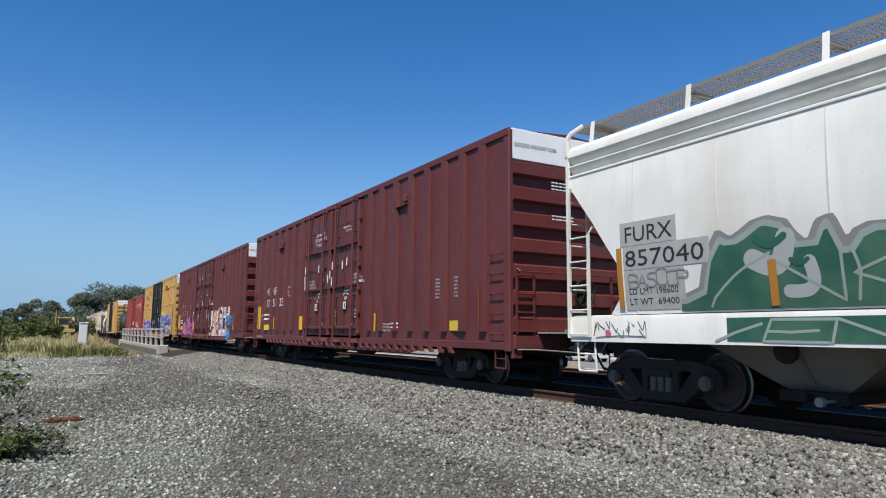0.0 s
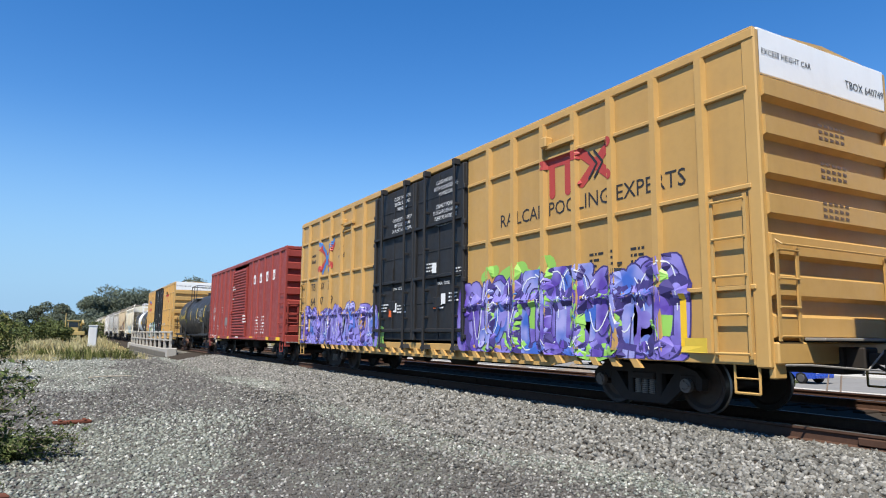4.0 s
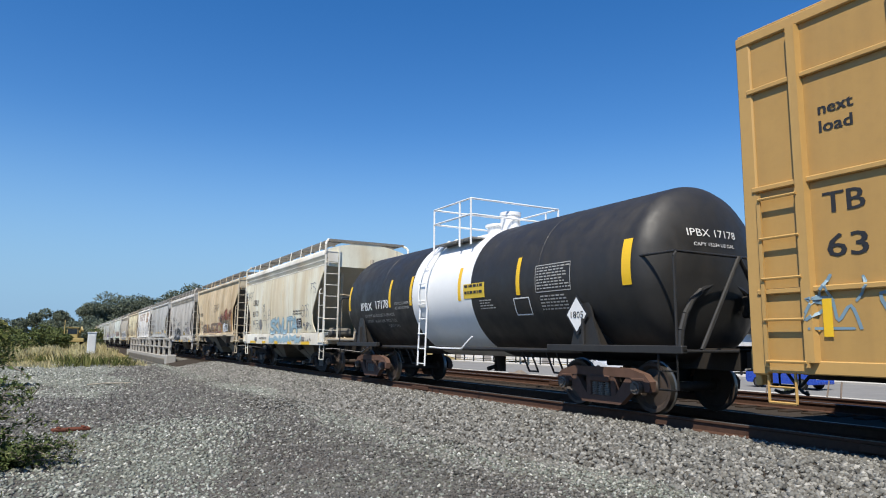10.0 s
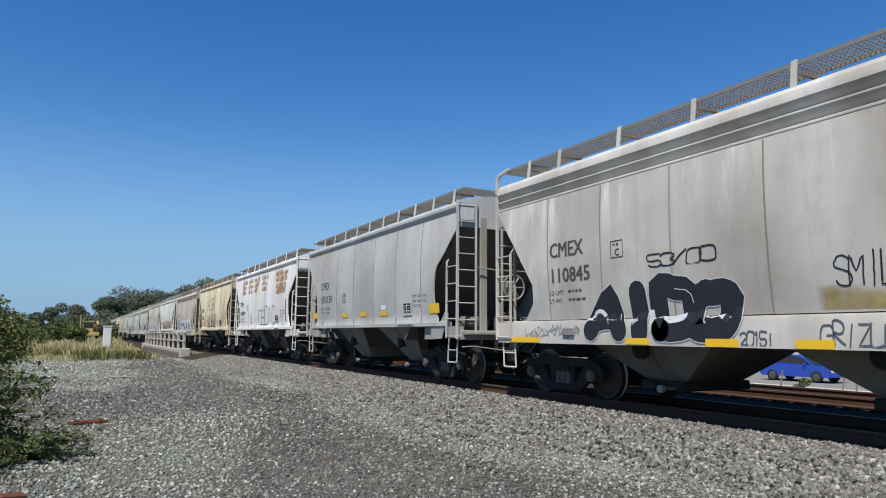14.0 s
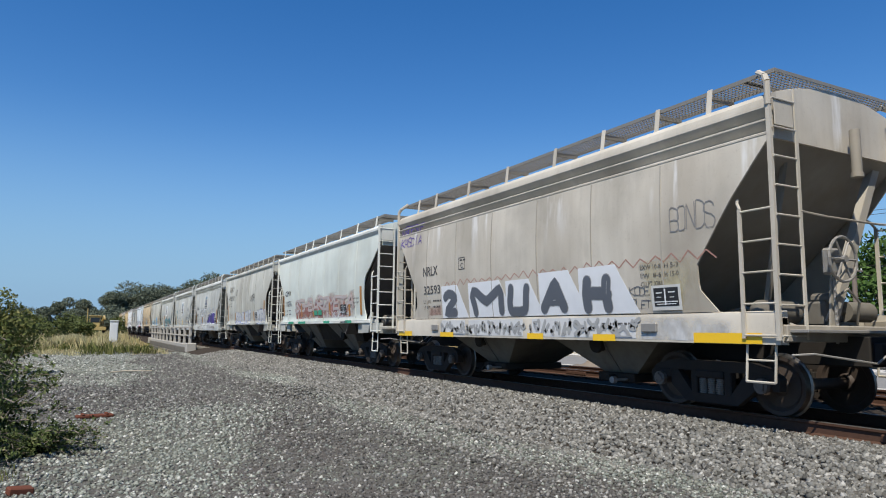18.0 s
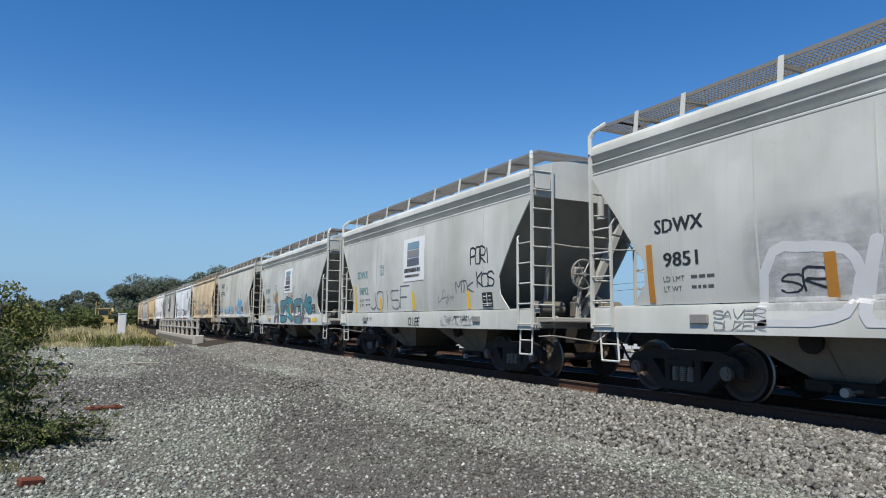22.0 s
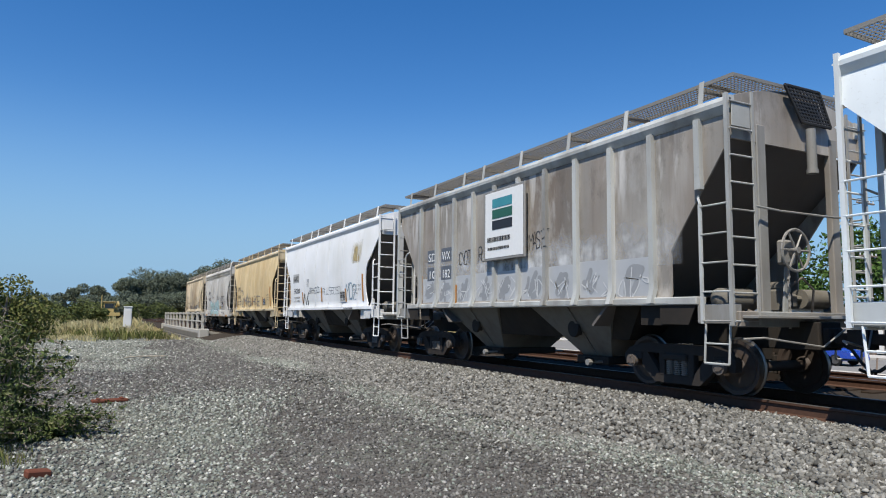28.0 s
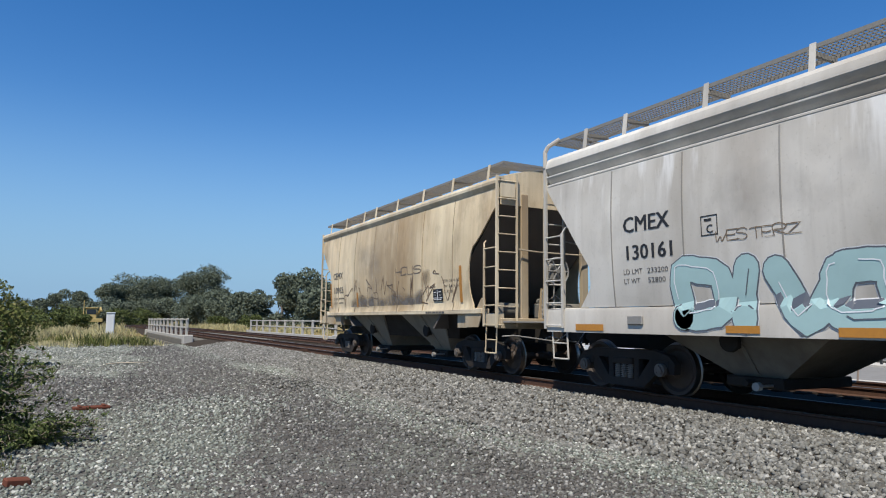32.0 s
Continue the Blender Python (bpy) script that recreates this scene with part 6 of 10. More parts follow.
def road_car(x, y, turn, body_col, label, hatch=True):
    body = paint("car_paint", body_col, [c * 0.6 for c in body_col], 0.25, 0.1, 0.1, dent=0.02)
    c = thing("parked_car", label, "car", pose(x, y, STREET, 0, 0, turn), "parked cars")
    lower = [(-2.0, 0.30), (-2.06, 0.52), (-2.0, 0.72), (-1.2, 0.88), (1.75, 0.95), (2.02, 0.86), (2.05, 0.45), (1.95, 0.28), (1.62, 0.28), (1.52, 0.52), (1.28, 0.62), (1.04, 0.52), (0.94, 0.28), (-0.90, 0.28), (-1.0, 0.52), (-1.24, 0.62), (-1.48, 0.52), (-1.58, 0.28)]
    part("body", Geo().prism(lower, "x", -0.86, 0.86), body, c)
    top = [(-1.15, 0.88), (-0.45, 1.36), (0.2, 1.46), (1.1, 1.42), (1.75, 1.05), (1.85, 0.93)] if hatch else [(-1.0, 0.88), (-0.35, 1.34), (0.3, 1.43), (0.85, 1.38), (1.45, 0.98), (1.6, 0.93)]
    part("cabin", Geo().hull([(-0.80, a, b) for a, b in top] , [(0.80, a, b) for a, b in top]), body, c)
    glass = [(-0.95, 0.96), (-0.42, 1.31), (0.2, 1.40), (1.02, 1.36), (1.42, 1.04)]
    for s in (-1, 1):
        part("side_window", Geo().prism(glass, "x", s * 0.795, s * 0.815), GLASS_DARK, c)
        part("mirror", Geo().cbox(s * 0.86, -0.75, 0.92, s * 1.0, -0.62, 1.04, 0.02), body, c)
        part("headlight", Geo().cbox(s * 0.5, -2.05, 0.56, s * 0.8, -1.96, 0.70, 0.02), WHITE, c)
        part("tail_light", Geo().cbox(s * 0.6, 1.97, 0.72, s * 0.84, 2.06, 0.90, 0.02), INK_RED, c)
    part("windscreen", Geo().hull([(-0.7, -1.12, 0.93), (0.7, -1.12, 0.93), (0.62, -0.48, 1.36), (-0.62, -0.48, 1.36)], [(-0.7, -1.10, 0.91), (0.7, -1.10, 0.91), (0.62, -0.46, 1.34), (-0.62, -0.46, 1.34)]), GLASS_DARK, c)
    part("bumper", Geo().cbox(-0.84, -2.10, 0.30, 0.84, -1.95, 0.50, 0.04), body, c)
    for yy in (-1.24, 1.28):
        for s in (-1, 1):
            w = part("wheel", Geo().lathe([(-0.1, 0.0), (-0.1, 0.26), (-0.07, 0.31), (0.07, 0.31), (0.1, 0.26), (0.1, 0.0)], 20, (s * 0.78, yy, 0.31)), RUBBER, c)
            part("rim", Geo().lathe([(0.0, 0.0), (0.0, 0.21), (0.015, 0.22)], 10, (s * 0.885, yy, 0.31)), TREAD, w)
    return c


road_car(35.6, 23.6, 2, (0.015, 0.06, 0.38), "blue hatchback parked along the street")
road_car(39.7, 16.4, 0, (0.72, 0.72, 0.71), "white saloon parked along the street", False)
road_car(35.5, 4.0, 1, (0.70, 0.70, 0.69), "white saloon parked along the street", False)
road_car(40.0, 44.2, 3, (0.55, 0.56, 0.57), "silver hatchback parked along the street")

# fence, low walls and sheds behind the street
FENCE = plain("black_fence_paint", (0.02, 0.02, 0.022), 0.5, 0.3)
fence = thing("fence", "black metal post-and-rail fence along the street", "fence", None, "", "structure")
fp = Geo().cbox(-0.06, -0.06, 0, 0.06, 0.06, 1.0, 0.008).mesh("post", FENCE)
for k in range(26):
    part("post", fp, None, fence).location = (44.2, 22 + 2.2 * k, STREET + 0.12)
for z in (-0.75, -0.25):
    part("rail", Geo().cbox(44.16, 22, z - 0.03, 44.24, 77, z + 0.03, 0.008), FENCE, fence)
STUCCO = paint("white_stucco", (0.78, 0.77, 0.74), (0.5, 0.46, 0.4), 0.8, 0.25, 0.2)
GREYWALL = paint("grey_board_wall", (0.34, 0.32, 0.30), (0.2, 0.19, 0.18), 0.85, 0.4, 0.3)


def shed(x0, y0, x1, y1, h, mat, label, doors=3):
    s = thing("low_building", label, "building", pose(0, 0, STREET + 0.12))
    part("wall", Geo().cbox(x0, y0, 0, x1, y1, h, 0.02), mat, s)
    part("roof", Geo().prism([(x0 - 0.35, h), (x1 + 0.35, h), ((x0 + x1) / 2, h + 0.7)], "y", y0 - 0.3, y1 + 0.3), DARK_METAL, s)
    for k in range(doors):
        y = y0 + (y1 - y0) * (k + 0.3) / doors
        d = part("door", Geo().cbox(x0 - 0.04, y, 0, x0 + 0.02, y + 1.6, min(2.1, h - 0.4), 0.01), GREYWALL if mat is STUCCO else STUCCO, s)
        part("handle", Geo().cbox(x0 - 0.08, y + 1.4, 1.0, x0 - 0.04, y + 1.45, 1.12, 0.005), DARK_METAL, d)
    return s


shed(48.0, 37.2, 57.0, 65.0, 3.2, STUCCO, "low white stucco building behind the street", 4)
shed(48.8, 12.4, 57.0, 32.5, 2.75, GREYWALL, "low grey board shed behind the street", 3)
shed(48.0, 70.0, 58.0, 100.0, 3.0, STUCCO, "low white stucco building behind the street", 4)
shed(48.8, -22.0, 57.0, 6.0, 3.0, STUCCO, "low white stucco building behind the street", 3)

# utility poles with their wires
POLE = paint("weathered_pole_wood", (0.20, 0.16, 0.13), (0.10, 0.08, 0.07), 0.9, 0.5, 0.5)
for k, y in enumerate((-34.0, 27.6, 90.0)):
    p = thing("utility_pole", "weathered wooden utility pole with crossarms and insulators", "utility pole", pose(47.2, y, STREET + 0.1), "utility poles")
    part("pole", Geo().cyl((0, 0, 0), (0, 0, 11.5), 0.19, 10, 0.13), POLE, p)
    for z in (10.4, 6.7):
        arm = part("crossarm", Geo().cbox(-1.0, -0.06, z, 1.0, 0.06, z + 0.11, 0.01), POLE, p)
        for x in (-0.9, -0.45, 0.45, 0.9):
            part("insulator", Geo().cyl((x, 0, z + 0.11), (x, 0, z + 0.26), 0.045, 8), PALE_METAL, arm)
wires = thing("overhead_wires", "dark utility wires sagging between the poles", "wires", None, "", "structure")
for x, z in ((-0.9, 10.7), (0.9, 10.7), (-0.45, 7.0), (0.0, 6.4)):
    pts = []
    for a, b in ((-34.0, 27.6), (27.6, 90.0)):
        pts += [(47.2 + x, a + (b - a) * i / 10, STREET + 0.1 + z - 0.8 * math.sin(math.pi * i / 10)) for i in range(10)]
    part("wire", Geo().tube(pts, 0.018, 5), DARK_METAL, wires)

# stakes on the slope
for x, y, turn in ((20.0, 12.1, 20), (19.7, 11.5, 60), (20.3, 14.3, 0)):
    sk = new("marker_stake", Geo().cbox(-0.02, -0.02, -0.1, 0.02, 0.02, 0.72, 0.004).mesh("marker_stake", POLE))
    sk.matrix_basis = pose(x, y, -0.62, 9, 4, turn)
    tagged(sk, "thin leaning wooden stake on the dirt slope", "stake", "marker stakes")


# ---- plants ----
def leaf_mat(name, cols):
    m = islands(name, cols, 0.92, 6.0)
    b = m.node_tree.nodes["Principled BSDF"]
    b.inputs["Subsurface Weight"].default_value = 0.0
    return m


# dull green leaves, lightened to put distance haze into their colour
LEAF_EUC = leaf_mat("dull_blue_green_leaves", [(0.112, 0.135, 0.098), (0.130, 0.156, 0.112), (0.156, 0.182, 0.134), (0.118, 0.142, 0.102)])
LEAF_OAK = leaf_mat("fresh_green_leaves", [(0.040, 0.080, 0.020), (0.065, 0.125, 0.030), (0.10, 0.17, 0.045), (0.05, 0.10, 0.025)])
LEAF_BUSH = leaf_mat("olive_shrub_leaves", [(0.065, 0.085, 0.030), (0.095, 0.12, 0.042), (0.14, 0.165, 0.06), (0.075, 0.098, 0.034)])
LEAF_DRY = leaf_mat("yellowing_shrub_leaves", [(0.07, 0.10, 0.025), (0.13, 0.15, 0.045), (0.20, 0.20, 0.07), (0.09, 0.12, 0.03), (0.30, 0.27, 0.12)])
LEAF_WEED = leaf_mat("grey_green_weed_leaves", [(0.055, 0.075, 0.028), (0.085, 0.11, 0.045), (0.14, 0.165, 0.075), (0.07, 0.085, 0.035), (0.19, 0.20, 0.11)])
GRASS_DRY = islands("dry_grass_blades", [(0.54, 0.45, 0.23), (0.64, 0.55, 0.30), (0.46, 0.39, 0.20), (0.34, 0.34, 0.15), (0.70, 0.62, 0.38)], 0.85)
BARK = paint("grey_bark", (0.20, 0.17, 0.14), (0.10, 0.08, 0.06), 0.9, 0.5, 0.5)


def leaves(name, blobs, count, size, mat, rng, aspect=0.5, shell=0.45):
    """Folded leaves strewn through the outer part of overlapping blobs (x, y, z, rx, ry, rz)."""
    vol = np.array([b[3] * b[4] + b[4] * b[5] + b[3] * b[5] for b in blobs])
    pick = rng.choice(len(blobs), count, p=vol / vol.sum())
    bl = np.array(blobs)[pick]
    d = rng.normal(size=(count, 3))
    d /= np.linalg.norm(d, axis=1)[:, None]
    r = (shell + (1 - shell) * rng.uniform(0, 1, (count, 1)) ** 0.6) * (0.86 + 0.22 * rng.uniform(0, 1, (count, 1)))
    p = bl[:, :3] + d * r * bl[:, 3:]
    u = rng.normal(size=(count, 3))
    u /= np.linalg.norm(u, axis=1)[:, None]
    w = np.cross(u, rng.normal(size=(count, 3)))
    w /= np.linalg.norm(w, axis=1)[:, None]
    nn = np.cross(u, w)
    s = size * rng.uniform(0.6, 1.3, (count, 1))
    v = np.stack([p - u * s, p + w * s * aspect + nn * s * 0.15, p + u * s, p - w * s * aspect + nn * s * 0.15], 1)
    base = 4 * np.arange(count)[:, None]
    f = np.concatenate([base + np.array([[0, 1, 2]]), base + np.array([[0, 2, 3]])])
    return fast_mesh(name, v.reshape(-1, 3), f, mat)


def limbs(rng, base, top, blobs, r):
    """A tapered trunk from base to top with limbs out to the blobs."""
    g = Geo()
    base, top = Vector(base), Vector(top)
    mid = base.lerp(top, 0.5) + Vector((rng.uniform(-0.05, 0.05), rng.uniform(-0.05, 0.05), 0)) * (top - base).length
    g.cyl(base, mid, r, 9, r * 0.75)
    g.cyl(mid, top, r * 0.75, 8, r * 0.4)
    for b in blobs:
        c = Vector(b[:3])
        a = base.lerp(top, rng.uniform(0.45, 0.95))
        k = a.lerp(c, 0.5) + Vector((0, 0, 0.08 * (c - a).length))
        g.cyl(a, k, r * 0.38, 6, r * 0.25)
        g.cyl(k, c, r * 0.25, 5, r * 0.08)
    return g


def tree(x, y, height, spread, mat, seed, count, leaf, label, name="tree", low=0.35, blobs=11, group="trees", z0=GROUND):
    rng = random.Random(seed)
    bl = []
    for i in range(blobs):
        a, q = rng.uniform(0, 2 * math.pi), rng.uniform(0.1, 1) ** 0.6
        hz = low + (1 - low) * rng.uniform(0.12, 0.92)
        rr = spread * rng.uniform(0.36, 0.60) * (1.15 - 0.45 * abs(hz - 0.6))
        bl.append((math.cos(a) * q * spread * 0.66, math.sin(a) * q * spread * 0.66, hz * height - rr * 0.2, rr, rr, rr * rng.uniform(0.6, 0.85)))
    top = max(b[2] + b[5] for b in bl)
    bl = [(b[0], b[1], b[2] * height / top, b[3], b[4], b[5] * height / top) for b in bl]
    t = thing(name, label, "tree" if name == "tree" else name, pose(x, y, z0), group)
    part("trunk", limbs(rng, (0, 0, -0.1), (0, 0, height * 0.72), bl, max(0.03, height * 0.022)), BARK, t)
    part("crown", leaves("crown", bl, count, leaf, mat, np.random.RandomState(seed)), None, t)
    return t


EUC = "tall dull-green tree with a ragged crown in the distance"
for x, y, h, s, seed in ((7.5, 222, 12.5, 5.0, 1), (12.0, 228, 16.2, 6.6, 2), (17.5, 224, 15.6, 6.6, 3), (22.5, 220, 14.4, 5.4, 4), (27.0, 200, 15.6, 5.6, 5), (32.5, 198, 17.4, 6.8, 6)):
    tree(x, y, h, s, LEAF_EUC, seed, 8500, 0.30, EUC, low=0.16, blobs=17)
for x, y, h, s, seed in ((-13.5, 300, 9.5, 4.2, 11), (-8.5, 302, 13.4, 4.6, 12), (-2.0, 298, 12.6, 4.4, 13), (2.5, 304, 10.0, 3.6, 14), (-22, 310, 10.0, 6.0, 15), (-34, 305, 9.0, 6.5, 16), (-46, 300, 9.5, 7, 17)):
    tree(x, y, h, s, LEAF_EUC, seed, 4600, 0.36, EUC, low=0.12, blobs=14)
for x, y, h, s, seed in ((34.0, 128, 11.0, 4.6, 21), (38.5, 124, 12.0, 5.0, 22), (31.5, 150, 8.6, 4.4, 23), (34, 112, 7.6, 3.8, 24), (33, 100, 6.6, 3.6, 25), (29.5, 170, 9.0, 4.8, 26), (35.5, 90, 6.4, 3.6, 27), (27, 188, 8.6, 5.0, 28), (22, 205, 8.0, 5.4, 29), (14, 214, 7.5, 5.5, 30), (6, 210, 6.5, 5.0, 31), (40, 110, 9.0, 4.5, 32), (34.5, 80, 6.0, 3.4, 33), (42, 96, 9, 4.6, 34), (30, 160, 8, 5.0, 35), (25.5, 178, 8, 5.4, 36), (31, 138, 7.4, 4.6, 37), (18, 210, 8.5, 6, 38), (10, 216, 8, 6, 39), (0, 214, 7, 5.5, 40)):
    tree(x, y, h, s, LEAF_EUC, seed, 7000, 0.30, "dull-green tree in the line of growth beside the tracks", low=0.05)
for x, y, h, s, seed in ((-2.2, 76, 2.7, 1.7, 41), (-4.6, 80, 2.5, 1.9, 42), (0.0, 86, 2.2, 1.4, 43), (-7.5, 78, 2.6, 2.2, 44), (-1.0, 130, 4.2, 3.6, 45), (-9.0, 136, 4.6, 4.2, 46), (-16.0, 132, 4.6, 4.4, 47), (8.0, 160, 4.2, 3.6, 48), (14.5, 178, 4.6, 4.2, 49), (24, 140, 2.6, 2.2, 50), (26.5, 120, 2.8, 2.0, 51)):
    tree(x, y, h, s, LEAF_BUSH, seed, 2600, 0.13 if y < 100 else 0.2, "round dark-green shrub in the dry grass", "shrub", 0.02, 9, "shrubs")
for x, y, h, s, seed in ((61.2, 44.2, 10.2, 5.6, 61), (62.0, 34.1, 11.4, 6.2, 62), (60.5, 24.0, 10.8, 5.9, 63), (61.2, 14.0, 11.1, 5.9, 64), (62.0, 3.1, 10.8, 6.2, 65), (62.8, -9.3, 10.8, 6.5, 66), (68.2, 52.7, 10.8, 5.9, 67)):
    tree(x, y, h + 0.8, s, LEAF_OAK, seed, 8200, 0.26, "leafy green tree behind the street", low=0.12, blobs=15, group="street trees", z0=STREET)
tree(20.1, 13.4, 0.5, 0.3, LEAF_WEED, 78, 700, 0.035, "small round shrub on the dirt slope", "shrub", 0.02, 8, "shrubs", -0.60)

# the shrubs at the edge of the lot
LEAF_DEEP = leaf_mat("deep_green_shrub_leaves", [(0.050, 0.074, 0.026), (0.085, 0.118, 0.040), (0.13, 0.165, 0.060), (0.062, 0.088, 0.030), (0.22, 0.24, 0.10)])


def arching_shrub(x, y, stems, seed, label, mat, leaf=0.03, per=15, puff=0.10):
    """A shrub of bent stems (azimuth, reach, rise) with leaves all along them."""
    rng = random.Random(seed)
    t = thing("shrub", label, "shrub", pose(x, y, GROUND), "shrubs")
    g, blobs = Geo(), []
    for az, reach, rise in stems:
        a = radians(az + rng.uniform(-12, 12))
        reach, rise = reach * rng.uniform(0.8, 1.1), rise * rng.uniform(0.8, 1.1)
        n = 9
        pts = [(math.cos(a) * reach * q + rng.uniform(-0.03, 0.03), math.sin(a) * reach * q + rng.uniform(-0.03, 0.03), rise * math.sin(min(1.0, q * 1.05) * 1.9) - 0.03) for q in [k / (n - 1) for k in range(n)]]
        g.tube(pts, 0.008, 5)
        for k, p in enumerate(pts[2:]):
            r = puff * rng.uniform(0.7, 1.3) * (1.25 - 0.09 * k)
            blobs.append((*p, r, r, r * 0.8))
            if k % 2 == 0:
                q = (p[0] + rng.uniform(-0.2, 0.2), p[1] + rng.uniform(-0.2, 0.2), max(0.03, p[2] + rng.uniform(-0.1, 0.16)))
                g.cyl(p, q, 0.005, 4)
                blobs.append((*q, r * 0.9, r * 0.9, r * 0.7))
    part("branchwork", g, BARK, t)
    part("crown", leaves("crown", blobs, len(blobs) * per, leaf, mat, np.random.RandomState(seed), 0.42, 0.1), None, t)
    return t


R = random.Random(70)
arching_shrub(-1.15, 10.7, [(R.uniform(-80, 110), R.uniform(0.45, 1.25), R.uniform(0.45, 1.30)) for k in range(27)], 72, "olive-green shrub with arching leafy stems on the gravel", LEAF_DEEP, 0.036, 11, 0.085)
arching_shrub(-1.75, 11.4, [(R.uniform(-60, 120), R.uniform(0.6, 1.45), R.uniform(0.8, 1.55)) for k in range(27)], 73, "olive-green shrub with arching leafy stems on the gravel", LEAF_DEEP, 0.036, 11, 0.09)
arching_shrub(-0.55, 10.3, [(R.uniform(-180, 180), R.uniform(0.25, 0.85), R.uniform(0.10, 0.36)) for k in range(44)], 74, "low dark creeping shrub over the gravel", LEAF_DEEP, 0.026, 20, 0.09)
arching_shrub(-1.35, 9.6, [(R.uniform(-180, 180), R.uniform(0.25, 0.8), R.uniform(0.15, 0.5)) for k in range(34)], 77, "low dark creeping shrub over the gravel", LEAF_DEEP, 0.028, 20, 0.09)
tree(-2.75, 26.5, 2.95, 1.35, LEAF_DRY, 71, 8000, 0.065, "yellow-green leafy shrub at the edge of the lot", "shrub", 0.05, 17, "shrubs")
tree(-4.3, 28.5, 2.5, 1.5, LEAF_WEED, 75, 6000, 0.065, "grey-green leafy shrub at the edge of the lot", "shrub", 0.05, 15, "shrubs")
tree(-2.6, 22.0, 1.2, 0.9, LEAF_WEED, 76, 4000, 0.05, "grey-green low shrub at the edge of the lot", "shrub", 0.02, 12, "shrubs")


def grass(name, label, count, region, tall, wide, seed, mat=None):
    """Bent blades standing in loose tufts."""
    rng = np.random.RandomState(seed)
    x0, x1, y0, y1 = region
    nt = max(1, count // 14)
    tx, ty = rng.uniform(x0, x1, nt * 3), rng.uniform(y0, y1, nt * 3)
    drift = np.array([noise.noise(Vector((a * 0.42, b * 0.23, seed))) + 0.5 * noise.noise(Vector((a * 1.3, b * 0.7, seed + 5))) for a, b in zip(tx, ty)])
    keep = np.argsort(-(drift + rng.uniform(-0.25, 0.25, nt * 3)))[:nt]
    tx, ty, lush = tx[keep], ty[keep], np.clip(0.75 + drift[keep], 0.3, 1.3)
    k = rng.randint(0, nt, count)
    x, y = tx[k] + rng.normal(0, 0.12, count), ty[k] + rng.normal(0, 0.12, count)
    z = np.array([terrain(a, b) for a, b in zip(x, y)])
    h = tall * rng.uniform(0.45, 1.15, count) * (0.7 + 0.6 * rng.uniform(0, 1, nt)[k]) * lush[k]
    a = rng.uniform(0, 2 * np.pi, count)
    lean = rng.uniform(0.05, 0.5, count) * h
    dx, dy = np.cos(a), np.sin(a)
    p0 = np.stack([x - dy * wide, y + dx * wide, z - 0.03], -1)
    p1 = np.stack([x + dy * wide, y - dx * wide, z - 0.03], -1)
    p2 = np.stack([x + dx * lean * 0.4 + dy * wide * 0.7, y + dy * lean * 0.4 - dx * wide * 0.7, z + h * 0.6], -1)
    p3 = np.stack([x + dx * lean, y + dy * lean, z + h], -1)
    v = np.stack([p0, p1, p2, p3], 1).reshape(-1, 3)
    b = 4 * np.arange(count)[:, None]
    f = np.concatenate([b + np.array([[0, 1, 2]]), b + np.array([[0, 2, 3]])])
    ob = new(name, fast_mesh(name, v, f, mat or GRASS_DRY))
    return tagged(ob, label, "grass", kind="stuff")


grass("dry_grass", "tall dry yellow grass beyond the lot", 32000, (-9.0, 5.0, 51, 78), 0.66, 0.015, 81)
grass("dry_grass", "thin dry grass where the lot runs out", 4000, (-9.0, 4.6, 43, 53), 0.26, 0.011, 86)
grass("dry_grass", "pale grass at the edge of the lot", 5000, (-9.0, -3.2, 24, 40), 0.35, 0.011, 82)
grass("green_weeds", "green weeds among the dry grass", 7000, (-9.0, 4.0, 44, 70), 0.5, 0.014, 88, LEAF_DRY)
grass("dry_grass", "dry yellow grass along the far side of the tracks", 14000, (18.5, 30.0, 84, 150), 0.8, 0.03, 83)
grass("dry_grass", "dry yellow grass beside the line in the distance", 12000, (-14.0, 5.5, 74, 130), 0.8, 0.03, 84)
grass("lot_weeds", "low green and dry weeds at the edge of the lot", 4000, (-3.5, -0.7, 8.2, 11.5), 0.10, 0.006, 85, LEAF_DRY)


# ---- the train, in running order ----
# dark grey-brown slope sheets, darker than the body paint
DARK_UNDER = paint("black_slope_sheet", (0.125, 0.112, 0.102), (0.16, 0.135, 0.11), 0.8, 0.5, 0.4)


def hopper_set(name, col, stain, trim=None, streak=0.5, rust=0.0, dark=False, wash=(0.42, 0.24, 0.08), soot=0.25, drips=0.0, seam_tone=0.45, flake=0.12):
    b = stained(name, col, stain, wash, streak, rust, soot, drips=drips, flake=flake)
    t = stained(name + "_trim", trim or col, stain, wash, streak * 0.8, rust * 0.5, soot * 0.5)
    seam = stained(name + "_seam", [x * seam_tone for x in col], stain, wash, streak, rust, soot)
    # slope sheet: body paint darkened to hold the shade under the end
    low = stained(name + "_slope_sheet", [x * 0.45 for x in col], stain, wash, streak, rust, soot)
    # end trim: colour dimmed for the less lit ends, with extra soot
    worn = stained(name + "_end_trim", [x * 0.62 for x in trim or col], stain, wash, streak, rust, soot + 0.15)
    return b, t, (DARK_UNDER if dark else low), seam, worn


MAROON_BOX = (MAROON, MAROON, MAROON, MAROON_END)
posts_m = [0.92, 1.72, 2.52, 3.35, 4.20, 5.06, 5.95, 6.72, 12.75, 13.8, 14.7, 15.6, 16.5, 17.4, 18.3]
